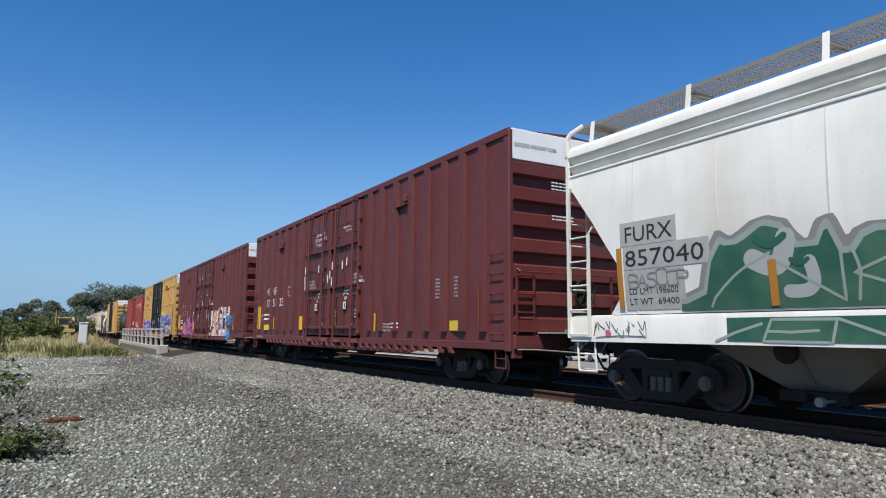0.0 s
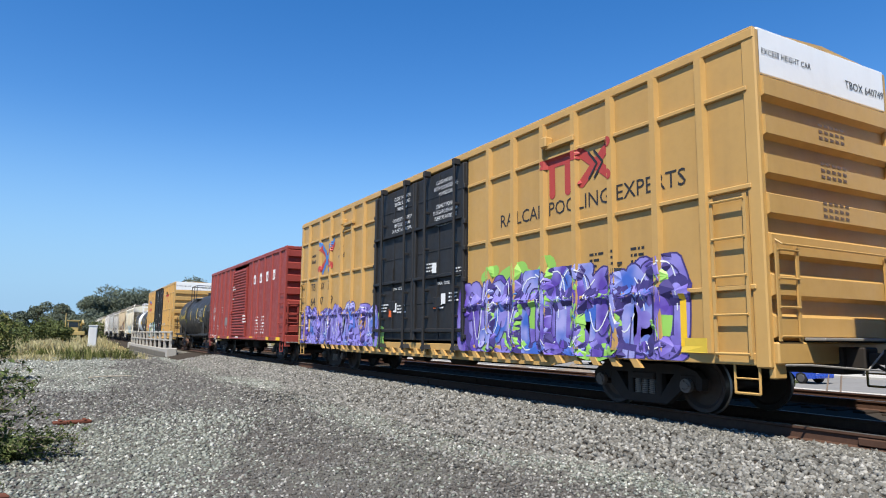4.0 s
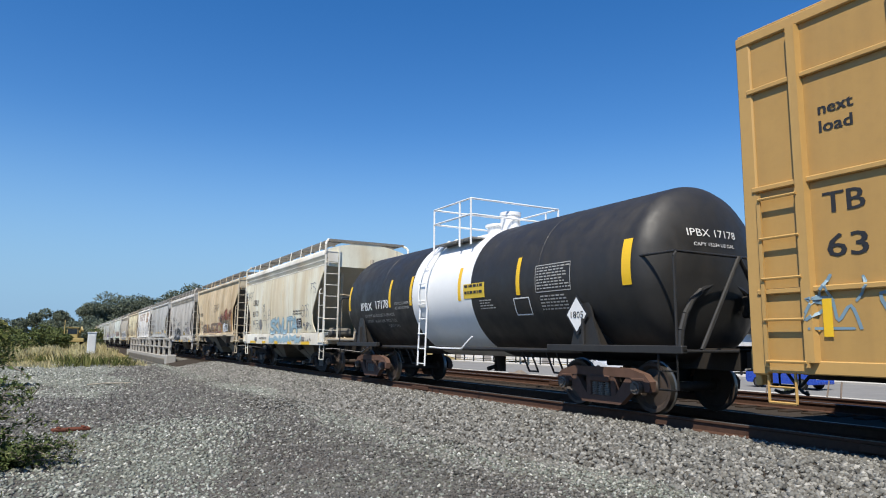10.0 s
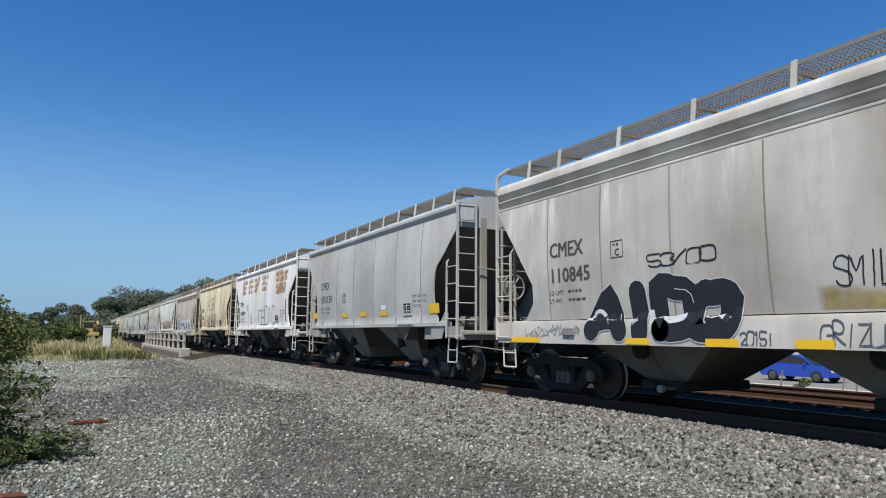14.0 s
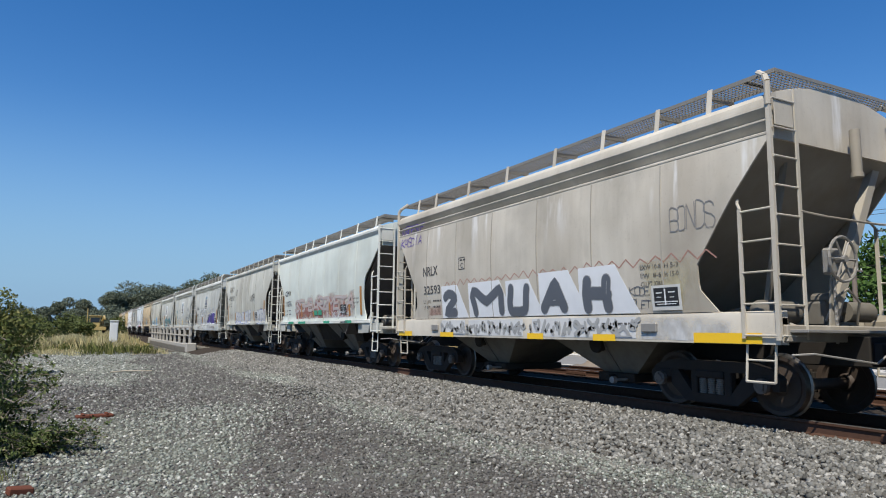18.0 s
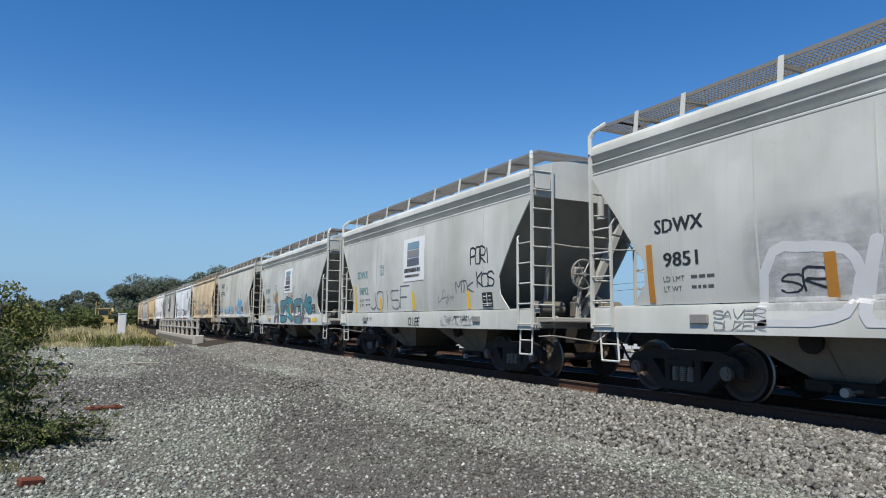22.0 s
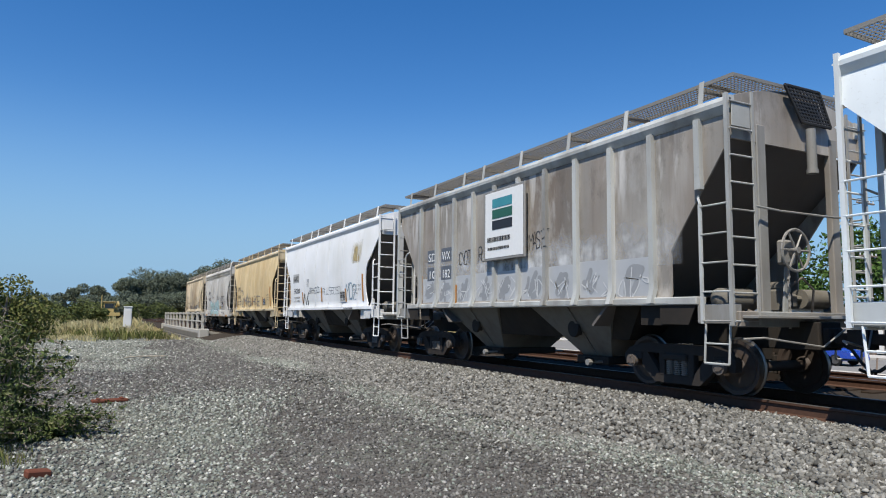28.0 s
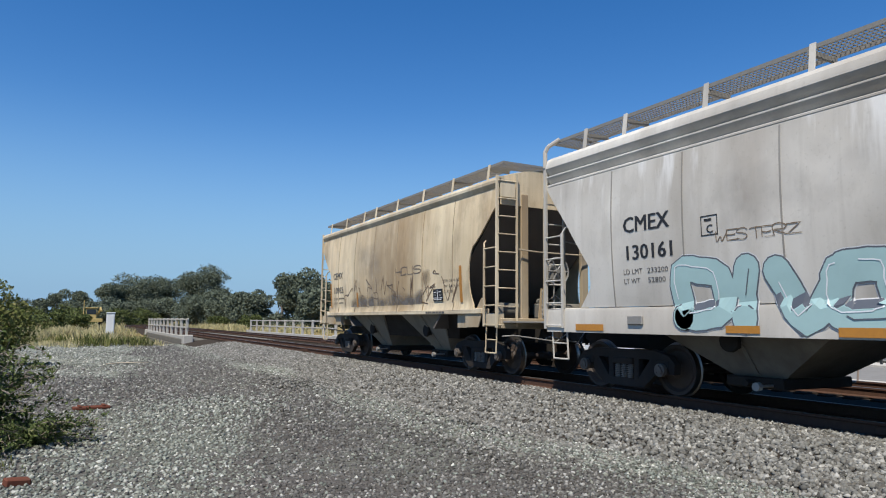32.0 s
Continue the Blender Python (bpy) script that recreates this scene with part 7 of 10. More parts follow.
posts_t = [0.85, 1.72, 2.66, 3.56, 4.45, 5.4, 6.3, 13.1, 14.0, 14.95, 15.95, 17.0, 18.2]

WHITE_HOP = hopper_set("white_hopper_paint", (0.70, 0.68, 0.61), (0.42, 0.36, 0.26), streak=0.3, rust=0.12, soot=0.1, seam_tone=0.8, flake=0.04)
c0, f0 = hopper(-6.3, 15.2, WHITE_HOP, "long white covered hopper with grey and green spray-painted letters", "straight", 4.36, ribs=9)
m1, fm1 = boxcar(10.68, 19.25, MAROON_BOX, "tall maroon boxcar with white stencils and double plug doors", (7.35, 12.2), posts=posts_m, post_w=0.10, post_d=0.085)
m2, fm2 = boxcar(31.75, 19.35, MAROON_BOX, "tall maroon boxcar with pink and lavender spray-painted letters", (7.35, 12.2), posts=posts_m, post_w=0.10, post_d=0.085)
YEL = (YELLOW, YELLOW_POST, DOOR_BLACK, YELLOW_POST)
t1, ft1 = boxcar(52.78, 19.15, YEL, "tall yellow boxcar with black doors and purple spray-painted letters", (7.2, 12.15), posts=posts_t, rails=(1.78, 3.1, 4.42), post_w=0.055, post_d=0.085, ladders=True, brake=False)
RED_BOX = (RED, RED, RED, RED)
r1, fr1 = boxcar(74.0, 15.62, RED_BOX, "red boxcar with a corrugated sliding door", (6.35, 9.4), zt=4.66, zb=0.86, posts=[0.85, 2.05, 3.25, 4.35, 5.4, 10.4, 11.55, 12.65, 13.75, 14.85], white_top=0.1, wheel_at=2.0, door_style="slide", fish=False)
k1, fk1 = tank_car(90.7, 12.95, "black tank car with yellow lettering and black railings", (0.35, 12.45), dome=7.0, trucks=(2.05, 11.22))
t2, ft2 = boxcar(105.16, 18.98, YEL, "tall yellow boxcar with black doors and a pale teal spray-painted piece", (7.0, 12.0), posts=posts_t, rails=(1.78, 3.1, 4.42), post_w=0.055, post_d=0.085, ladders=True, brake=False)
k2, fk2 = tank_car(125.35, 13.9, "black tank car with a white band, white railings and yellow bars", (0.35, 13.55), band=(5.75, 8.6), trucks=(2.15, 12.1), rail_mat=WHITE, dome=6.8, deck=(-0.7, 1.05), bonnet=-0.45)

GREY = hopper_set("grey_hopper_paint", (0.487, 0.458, 0.405), (0.24, 0.20, 0.155), streak=0.6, rust=0.2, wash=(0.27, 0.19, 0.12), soot=0.35, drips=0.8)
GREY2 = hopper_set("light_grey_hopper_paint", (0.41, 0.41, 0.388), (0.30, 0.27, 0.22), streak=0.35, rust=0.3, dark=True)
TAN = hopper_set("tan_stained_hopper_paint", (0.635, 0.50, 0.305), (0.26, 0.185, 0.115), (0.54, 0.46, 0.32), 0.6, 0.62, True, (0.40, 0.235, 0.085), 0.35, seam_tone=0.62, flake=0.30)
TAN2 = hopper_set("cream_hopper_paint", (0.719, 0.603, 0.394), (0.30, 0.21, 0.11), (0.58, 0.50, 0.36), 0.55, 0.45, True, (0.42, 0.25, 0.08), seam_tone=0.65, flake=0.22)
TAN3 = hopper_set("ochre_hopper_paint", (0.655, 0.495, 0.255), (0.34, 0.22, 0.09), (0.56, 0.46, 0.29), 0.4, 0.55, True, (0.46, 0.26, 0.08), seam_tone=0.65, flake=0.14, soot=0.18)
PALE = hopper_set("pale_stained_hopper_paint", (0.77, 0.695, 0.52), (0.44, 0.35, 0.22), (0.66, 0.63, 0.55), 0.36, 0.70, wash=(0.52, 0.35, 0.14), soot=0.14, seam_tone=0.72)
WHITE_RUST = hopper_set("white_rust_banded_paint", (0.812, 0.777, 0.696), (0.40, 0.32, 0.22), streak=0.4, rust=0.3, dark=True, soot=0.15)
BEIGE = hopper_set("beige_hopper_paint", (0.470, 0.428, 0.352), (0.27, 0.225, 0.165), streak=0.45, rust=0.12, wash=(0.30, 0.21, 0.13), soot=0.25, drips=0.8, seam_tone=0.62)
MINT = hopper_set("pale_mint_hopper_paint", (0.525, 0.56, 0.505), (0.44, 0.41, 0.33), (0.62, 0.62, 0.56), 0.3, 0.08, True, soot=0.12, seam_tone=0.92, flake=0.04)
STONE = hopper_set("stone_grey_hopper_paint", (0.470, 0.464, 0.400), (0.30, 0.27, 0.20), streak=0.4, rust=0.10, dark=True, drips=0.5)
SILVER = hopper_set("silver_grey_hopper_paint", (0.455, 0.460, 0.418), (0.30, 0.28, 0.23), flake=0.05, streak=0.35, rust=0.08, wash=(0.32, 0.24, 0.15), soot=0.18, seam_tone=0.88)
ICE = hopper_set("pale_grey_white_paint", (0.600, 0.640, 0.650), (0.42, 0.41, 0.36), streak=0.25, rust=0.03, dark=True, soot=0.1, seam_tone=0.85, flake=0.04)
DARK = hopper_set("dark_grey_streaked_paint", (0.315, 0.293, 0.258), (0.12, 0.10, 0.08), (0.40, 0.41, 0.39), 0.85, 0.4, True, (0.22, 0.13, 0.07), 0.4, drips=0.55, flake=0.4)
SNOW = hopper_set("clean_white_hopper_paint", (0.740, 0.742, 0.720), (0.52, 0.48, 0.40), streak=0.15, rust=0.04, dark=True, soot=0.05, seam_tone=0.72, flake=0.04)

HOPPERS = [
    (140.40, 11.35, PALE, "straight", "pale covered hopper with brown runs and a blue painted tag"),
    (153.35, 11.75, TAN, "round", "tan stained covered hopper with faded red painted outlines"),
    (166.62, 11.20, GREY, "straight", "grey covered hopper with black round painted letters"),
    (179.52, 11.55, GREY2, "round", "light grey covered hopper with dark seams"),
    (192.70, 11.88, WHITE_RUST, "round", "white covered hopper with bands of rust near the roof"),
    (205.96, 11.40, TAN2, "round", "cream covered hopper with looping black tags"),
    (218.94, 11.68, BEIGE, "straight", "beige covered hopper with tall white and grey painted letters"),
    (232.05, 11.90, MINT, "round", "pale mint covered hopper with faded red patch and green marks"),
    (245.04, 11.75, STONE, "round", "stone-grey covered hopper with blue and white tags"),
    (258.50, 11.55, SILVER, "straight", "silver-grey covered hopper with a striped square sign and purple letters"),
    (271.85, 11.50, SILVER, "straight", "silver-grey covered hopper with a striped square sign and grey tags"),
    (285.06, 11.32, SILVER, "straight", "silver-grey covered hopper with a small striped sign and teal letters"),
    (298.00, 11.85, STONE, "round", "stone-grey covered hopper with a pale blue painted patch"),
    (311.42, 12.00, TAN, "round", "tan streaked covered hopper with black and teal tags"),
    (325.00, 11.82, ICE, "round", "pale blue-grey covered hopper with red and black outlines"),
    (338.42, 11.50, DARK, "posts", "dark grey covered hopper with outside posts and a white sign"),
    (351.46, 11.86, SNOW, "round", "clean white covered hopper with black script tags"),
    (364.75, 11.78, TAN3, "round", "ochre covered hopper with black script tags"),
    (378.12, 11.58, GREY, "straight", "grey covered hopper with pale teal bubble letters"),
    (391.40, 11.74, TAN, "round", "rust-stained tan covered hopper at the rear of the train"),
]
RUSTED = hopper_set("sooty_cream_paint", (0.62, 0.50, 0.32), (0.24, 0.17, 0.10), (0.58, 0.49, 0.34), 0.75, 0.65, True, (0.36, 0.22, 0.09), 0.55, flake=0.22)
HOPPERS[19] = (*HOPPERS[19][:2], RUSTED, *HOPPERS[19][3:])
HC = [hopper(s, n, mats, lab, st, brake=i not in (1,), ribs=11 if st == "posts" else 6, dense=i in (3, 8, 12)) for i, (s, n, mats, st, lab) in enumerate(HOPPERS)]

# ---- lettering, plates and painted pieces ----
SP = {k: spray("spray_" + k, c) for k, c in dict(
    black=(0.020, 0.020, 0.024), white=(0.76, 0.77, 0.78), pink=(0.62, 0.33, 0.29), cream=(0.72, 0.58, 0.42), lavender=(0.36, 0.33, 0.62), sky=(0.06, 0.27, 0.52),
    magenta=(0.34, 0.06, 0.20), rose=(0.46, 0.14, 0.28), purple=(0.10, 0.055, 0.33), violet=(0.27, 0.23, 0.62), lime=(0.28, 0.55, 0.10), blue=(0.04, 0.18, 0.50),
    teal=(0.05, 0.26, 0.30), mint=(0.36, 0.66, 0.66), silver=(0.58, 0.59, 0.60), green=(0.022, 0.11, 0.072), greygreen=(0.30, 0.35, 0.31), slate=(0.11, 0.12, 0.14),
    indigo=(0.050, 0.035, 0.16), brick=(0.32, 0.085, 0.055), rust=(0.30, 0.13, 0.05), steel=(0.20, 0.30, 0.36), hot=(0.60, 0.10, 0.22), grey=(0.24, 0.23, 0.22),
    brown=(0.16, 0.10, 0.06), paleblue=(0.13, 0.38, 0.62), softgrey=(0.36, 0.36, 0.35), sea=(0.30, 0.42, 0.43), ice=(0.36, 0.52, 0.58), umber=(0.20, 0.145, 0.095), softpink=(0.50, 0.435, 0.41), frost=(0.43, 0.44, 0.45), ash=(0.29, 0.295, 0.30), palerose=(0.52, 0.32, 0.27),
    moss=(0.26, 0.24, 0.18), haze=(0.40, 0.41, 0.39), rustred=(0.30, 0.12, 0.075), hotrose=(0.52, 0.13, 0.15), palebrick=(0.42, 0.22, 0.17), chalk=(0.62, 0.62, 0.61), denim=(0.13, 0.18, 0.42), seagreen=(0.05, 0.34, 0.20), aqua=(0.36, 0.52, 0.51)).items()}
SP["teal_mix"] = spray("spray_teal_mix", (0.05, 0.27, 0.30), second=(0.16, 0.13, 0.15))
SP["violet_mix"] = spray("spray_violet_mix", (0.27, 0.23, 0.60), second=(0.10, 0.05, 0.34))
SP["blue_mix"] = spray("spray_blue_mix", (0.05, 0.13, 0.50), second=(0.38, 0.36, 0.68))
SP["rose_mix"] = spray("spray_rose_mix", (0.46, 0.13, 0.27), second=(0.22, 0.035, 0.15))
SP["mint_mix"] = spray("spray_mint_mix", (0.36, 0.64, 0.64), second=(0.62, 0.63, 0.64))
SP["green_mix"] = spray("spray_green_mix", (0.024, 0.10, 0.062), second=(0.055, 0.14, 0.085))
DUST = {k: dusting("faded_" + k, c) for k, c in dict(brown=(0.13, 0.085, 0.05), rust=(0.46, 0.25, 0.10), brick=(0.32, 0.085, 0.055), pink=(0.52, 0.24, 0.20), grey=(0.20, 0.18, 0.16), soot=(0.085, 0.078, 0.066), ochre=(0.50, 0.38, 0.14), cream=(0.62, 0.56, 0.36), chalk=(0.66, 0.66, 0.65)).items()}
PRINT = random.Random(7)


def reflectors(car, face, spots, mat=None):
    """Upright bars (y, z0, z1) or, with z1 - z0 under 0.2, lying ones."""
    for y, z0, z1 in spots:
        w = 0.11 if z1 - z0 > 0.2 else 0.5
        side_patch(car, y - w, y, z0, z1, mat or REFLECT, face, "reflector", 0.023)


def blot(car, y, z, r, mat, face, seed):
    """A sprayed blob with an uneven rim."""
    rng = random.Random(seed)
    n = 18
    ring = [(y + r * math.cos(2 * math.pi * k / n) * rng.uniform(0.75, 1.1), z + r * math.sin(2 * math.pi * k / n) * rng.uniform(0.8, 1.15)) for k in range(n)]
    pts = [(y, z), *[(y + (a - y) * 0.5, z + (b - z) * 0.5) for a, b in ring], *ring]
    fs = [(0, 1 + k, 1 + (k + 1) % n) for k in range(n)] + [(1 + k, 1 + n + k, 1 + n + (k + 1) % n, 1 + (k + 1) % n) for k in range(n)]
    part("sprayed_patch", Geo().add([(-face(q, p) - 0.0035, p, q) for p, q in pts], fs), mat, car, smooth=0)


def cloud(car, y0, y1, z0, z1, mat, face, seed, k=9):
    rng = random.Random(seed)
    g = Geo()
    for i in range(k):
        a, b = rng.uniform(y1, y0), rng.uniform(z0, z1)
        ribbon(g, curve_pts((a, b), (a - rng.uniform(0.4, 0.9), b + rng.uniform(-0.2, 0.2)), rng.uniform(-0.3, 0.3)), rng.uniform(0.10, 0.22), face, 0.003 + 0.0002 * i)
    tagged(part("sprayed_patch", g, mat, car, smooth=0), kind="stuff")


def stain(car, y0, y1, z0, z1, mat, face, seed):
    """A broad worn patch with a ragged, thinning rim."""
    g, n, m = Geo(), 28, 14
    us, vs = [i / n for i in range(n + 1)], [j / m for j in range(m + 1)]
    vv = [(-face(z0 + (z1 - z0) * v, y0 + (y1 - y0) * u) - 0.0026, y0 + (y1 - y0) * u, z0 + (z1 - z0) * v) for u in us for v in vs]
    g.add(vv, [(i * (m + 1) + j, (i + 1) * (m + 1) + j, (i + 1) * (m + 1) + j + 1, i * (m + 1) + j + 1) for i in range(n) for j in range(m)])
    ob = part("worn_stain", g, mat, car, smooth=0)
    fade_at = ob.data.attributes.new("fade", "FLOAT", "POINT")
    for k, (u, v) in enumerate((u, v) for u in us for v in vs):
        d = min(u * (y0 - y1), (1 - u) * (y0 - y1), v * (z1 - z0) + 0.25, (1 - v) * (z1 - z0)) / min(0.45, 0.5 * (z1 - z0))
        d += 0.9 * noise.noise(Vector((u * (y0 - y1) * 1.6, v * (z1 - z0) * 1.6, seed))) - 0.15
        rim = min(u, 1 - u, 1 - v) > 0.001
        fade_at.data[k].value = max(0.0, min(1.0, d)) * rim
    return ob


# white hopper that leads
side_patch(c0, 12.85, 13.95, 2.47, 2.84, PATCH_GREY, f0, "marking", 0.0075)
side_patch(c0, 12.30, 13.90, 2.10, 2.46, PATCH_GREY, f0, "marking", 0.0075)
side_text(c0, "FURX", 13.87, 2.53, 0.25, INK_BLACK, f0, 0.95, 0.0110)
side_text(c0, "857040", 13.87, 2.15, 0.26, INK_BLACK, f0, 1.48, 0.0110)
side_patch(c0, 12.75, 13.9, 1.48, 2.08, PATCH_GREY, f0, "marking", 0.0075)
side_text(c0, "LD LMT 198600", 13.82, 1.72, 0.10, INK_BLACK, f0, 0.95, 0.0110)
side_text(c0, "LT WT  69400", 13.82, 1.56, 0.10, INK_BLACK, f0, 0.95, 0.0110)
CREST = ((12.82, 1.62), (12.48, 1.74), (12.36, 2.18), (12.16, 2.48), (11.98, 2.36), (11.80, 2.44), (11.62, 2.55), (11.44, 2.58), (11.20, 2.50), (11.10, 2.34), (11.00, 2.24), (10.88, 2.24), (10.78, 2.45), (10.63, 2.49), (10.55, 2.30), (10.48, 2.12), (10.36, 2.28), (10.20, 2.34), (9.6, 2.30), (9.0, 2.42), (8.2, 2.28), (7.5, 2.45), (6.4, 2.25), (5.4, 2.42), (4.4, 2.2), (4.1, 1.6))


def crest_body(name, mat, top, side, low, lift):
    """One coat of the piece: a body of paint under a lobed top edge, drawn in by top and side."""
    ys = [12.84 - 0.04 * i for i in range(219)]
    ups = [float(np.interp(-y, [-a for a, _ in CREST], [b for _, b in CREST])) for y in ys]
    n = max(1, round(side / 0.04))
    if top < 0:
        ups = [min(ups[max(0, i - n):i + n + 1]) + top for i in range(len(ups))]
    else:
        ups = [max(ups[max(0, i - n):i + n + 1]) + top for i in range(len(ups))]
    g = Geo()
    us = [i for i in range(len(ys)) if ups[i] > low + 0.03]
    g.sheet(lambda i, v: (-f0(low + (ups[int(i)] - low) * v) - lift, ys[int(i)], low + (ups[int(i)] - low) * v), us, [k / 5 for k in range(6)], (0.001, 0, 0))
    part(name, g, mat, c0, smooth=0)


crest_body("graffiti_cloud", SP["grey"], 0.03, 0.04, 1.44, 0.0068)
crest_body("graffiti_edge", SP["greygreen"], -0.001, 0.04, 1.44, 0.0085)
crest_body("graffiti_fill", SP["green_mix"], -0.075, 0.08, 1.44, 0.0105)
for seed, y0, y1, z0, z1, r in ((31, 11.66, 11.20, 1.98, 2.36, 0.13), (32, 11.20, 10.92, 1.55, 2.05, 0.08), (33, 9.9, 9.5, 1.7, 2.2, 0.10), (34, 8.3, 7.8, 1.7, 2.2, 0.10), (35, 6.6, 6.0, 1.7, 2.2, 0.10)):
    g = Geo()
    ribbon(g, curve_pts((y0, z0 + 0.1), (y1, z1 - 0.06), 0.45, 11), r, f0, 0.0125)
    part("graffiti_shine", g, SP["haze"], c0, smooth=0)
    g = Geo()
    ribbon(g, curve_pts((y0 - 0.05, z1 - 0.02), (y1 + 0.02, z1 - 0.03), 0.25, 9), r * 0.36, f0, 0.0150)
    part("graffiti_line", g, SP["green"], c0, smooth=0)
side_patch(c0, 4.2, 12.1, 1.03, 1.34, SP["green_mix"], f0, "graffiti_ground", 0.0040)
g = Geo()
for k, (text, y, z, w, h, r) in enumerate((("/NKBNYMOE", 12.3, 1.47, 8.0, 0.74, 0.018), ("/ENCMHNWAE", 12.3, 1.03, 7.9, 0.31, 0.018))):
    for n, (st, _) in enumerate(letters(random.Random(3 + k), text, w, h)):
        ribbon(g, [(y - p, z + q) for p, q in st], r, f0, (0.0135, 0.0065)[k] + 0.0001 * n)
tagged(part("graffiti_line", g, SP["greygreen"], c0, smooth=0), kind="stuff")
g = Geo()
for n, (st, _) in enumerate(letters(random.Random(4), "BASCOP", 1.1, 0.26)):
    ribbon(g, [(13.80 - p, 1.82 + q) for p, q in st], 0.012, f0, 0.0125)
tagged(part("graffiti_line", g, SP["grey"], c0, smooth=0), kind="stuff")
graffiti(c0, 5, 14.6, 13.5, 1.05, 1.32, f0, 4, None, SP["slate"], thin=0.012)
blot(c0, 14.3, 1.12, 0.07, SP["hot"], f0, 1)
reflectors(c0, f0, [(14.03, 1.50, 2.45), (11.45, 1.48, 2.05)], REFLECT_OLD)

# maroon boxcars
sheet_m = lambda z, y=None: 1.56
for car, fc, num in ((m1, fm1, "25"), (m2, fm2, "05")):
    mid = "51" if car is m1 else "52"
    side_text(car, "MT", 17.40, 2.56, 0.33, INK_WHITE, (lambda z, y=None: 1.56), 0.72, bold=1)
    side_text(car, "NR", 16.50, 2.56, 0.33, INK_WHITE, (lambda z, y=None: 1.56), 0.68, bold=1)
    side_text(car, "17", 17.34, 2.10, 0.32, INK_WHITE, (lambda z, y=None: 1.56), 0.46, bold=1)
    side_text(car, mid, 16.44, 2.10, 0.32, INK_WHITE, (lambda z, y=None: 1.56), 0.50, bold=1)
    side_text(car, num, 15.55, 2.10, 0.32, INK_WHITE, (lambda z, y=None: 1.56), 0.54, bold=1)
    outline_box(car, 14.42, 2.45, 0.27, 0.34, INK_WHITE, fc)
    side_text(car, "F", 14.36, 2.50, 0.13, INK_WHITE, fc)
    side_text(car, "LD LMT", 18.1, 1.72, 0.10, INK_WHITE, fc)
    side_text(car, "LT  WT", 18.1, 1.54, 0.10, INK_WHITE, fc)
    text_bars(car, 17.3, 1.82, 2, 0.5, 0.34, INK_WHITE, fc, PRINT)
    for y in (17.3, 2.3):
        pl = side_patch(car, y - 0.5, y, 1.16, 1.38, INK_YELLOW, fc, "yellow_plate", 0.007, "yellow warning plate with small print")
        text_bars(pl, y - 0.05, 1.34, 3, 0.38, 0.16, INK_BLACK, fc, PRINT, 0.013)
    side_patch(car, 18.12, 18.26, 1.20, 2.15, REFLECT_MUTED, fc, "reflector", 0.023)
    reflectors(car, fc, [(16.2, 1.20, 1.68), (12.66, 1.17, 1.65), (9.22, 1.31, 1.79), (1.06, 1.20, 2.15), (6.38, 1.13, 1.63)], REFLECT_MUTED)
    for y in (2.95, 2.1):
        text_bars(car, y, 2.36, 6, 0.22, 0.5, PATCH_GREY, fc, PRINT)
    text_bars(car, 5.2, 1.36, 2, 0.35, 0.2, INK_WHITE, fc, PRINT)
    for i, s in enumerate(("CLOSE AND LOCK", "BOTH DOORS BEFORE", "MOVING CAR")):
        side_text(car, s, 11.25 - 0.08 * (i != 1), 4.30 - 0.17 * i, 0.115, INK_WHITE, fc, 1.10 - 0.15 * (i == 0) - 0.35 * (i == 2), 0.012)
    side_text(car, "OPENING MAIN W 9-0 H 12-4", 8.67, 4.28, 0.075, INK_WHITE, fc, 0.82, 0.012)
    side_text(car, "TOTAL W 16-0 H 12-4", 8.48, 4.17, 0.075, INK_WHITE, fc, 0.62, 0.012)
    for y in (11.79, 7.92):
        for k, w in enumerate(("NO LUBE REQUIRED", "DOORS EQUIPPED WITH", "SELF LUBRICATING FITTINGS")):
            side_text(car, w, y, 2.77 - 0.105 * k, 0.072, INK_WHITE, fc, (0.56, 0.64, 0.78)[k], 0.012)
    g = Geo()
    ribbon(g, [(8.69 + 0.065 * math.cos(2 * math.pi * k / 14), 1.85 + 0.07 * math.sin(2 * math.pi * k / 14)) for k in range(15)], 0.014, fc, 0.012)
    ribbon(g, [(8.69, 1.80), (8.69, 1.90)], 0.016, fc, 0.012)
    part("stencil_ring", g, INK_WHITE, car, smooth=0)
    tags = ((8.26, 3.23, 0), (8.62, 3.16, 0), (9.47, 3.2, 0), (10.74, 3.19, 0), (10.36, 3.13, 1), (9.67, 2.92, 0), (9.87, 2.81, 0), (9.50, 2.70, 0), (9.21, 2.77, 0), (10.35, 2.8, 1), (12.10, 3.23, 0), (12.13, 2.91, 0), (12.10, 2.67, 0))
    if car is m2:
        tags = ((12.21, 3.1, 0), (10.37, 3.16, 1), (10.34, 2.88, 1), (9.63, 3.1, 0), (9.64, 2.82, 0), (9.45, 3.23, 0), (9.8, 2.69, 0), (8.53, 3.15, 1))
    for k, (y, z, flat) in enumerate(tags):
        a, b = (0.20, 0.10) if flat else (0.075, 0.25)
        side_patch(car, y - a / 2, y + a / 2, z - b / 2, z + b / 2, INK_WHITE, fc, "paper_tag", 0.046 + 0.0005 * k)
    for y in (8.50, 11.05):
        side_text(car, "OPEN THIS DOOR FIRST", y + 0.08, 2.44, 0.045, INK_WHITE, fc, 0.60, 0.012)
        side_text(car, "OPEN CLOSE", y, 2.33, 0.065, INK_WHITE, fc, 0.44, 0.012)
        side_text(car, "ASD", y, 2.08, 0.105, INK_WHITE, fc, 0.24, 0.012, bold=1)
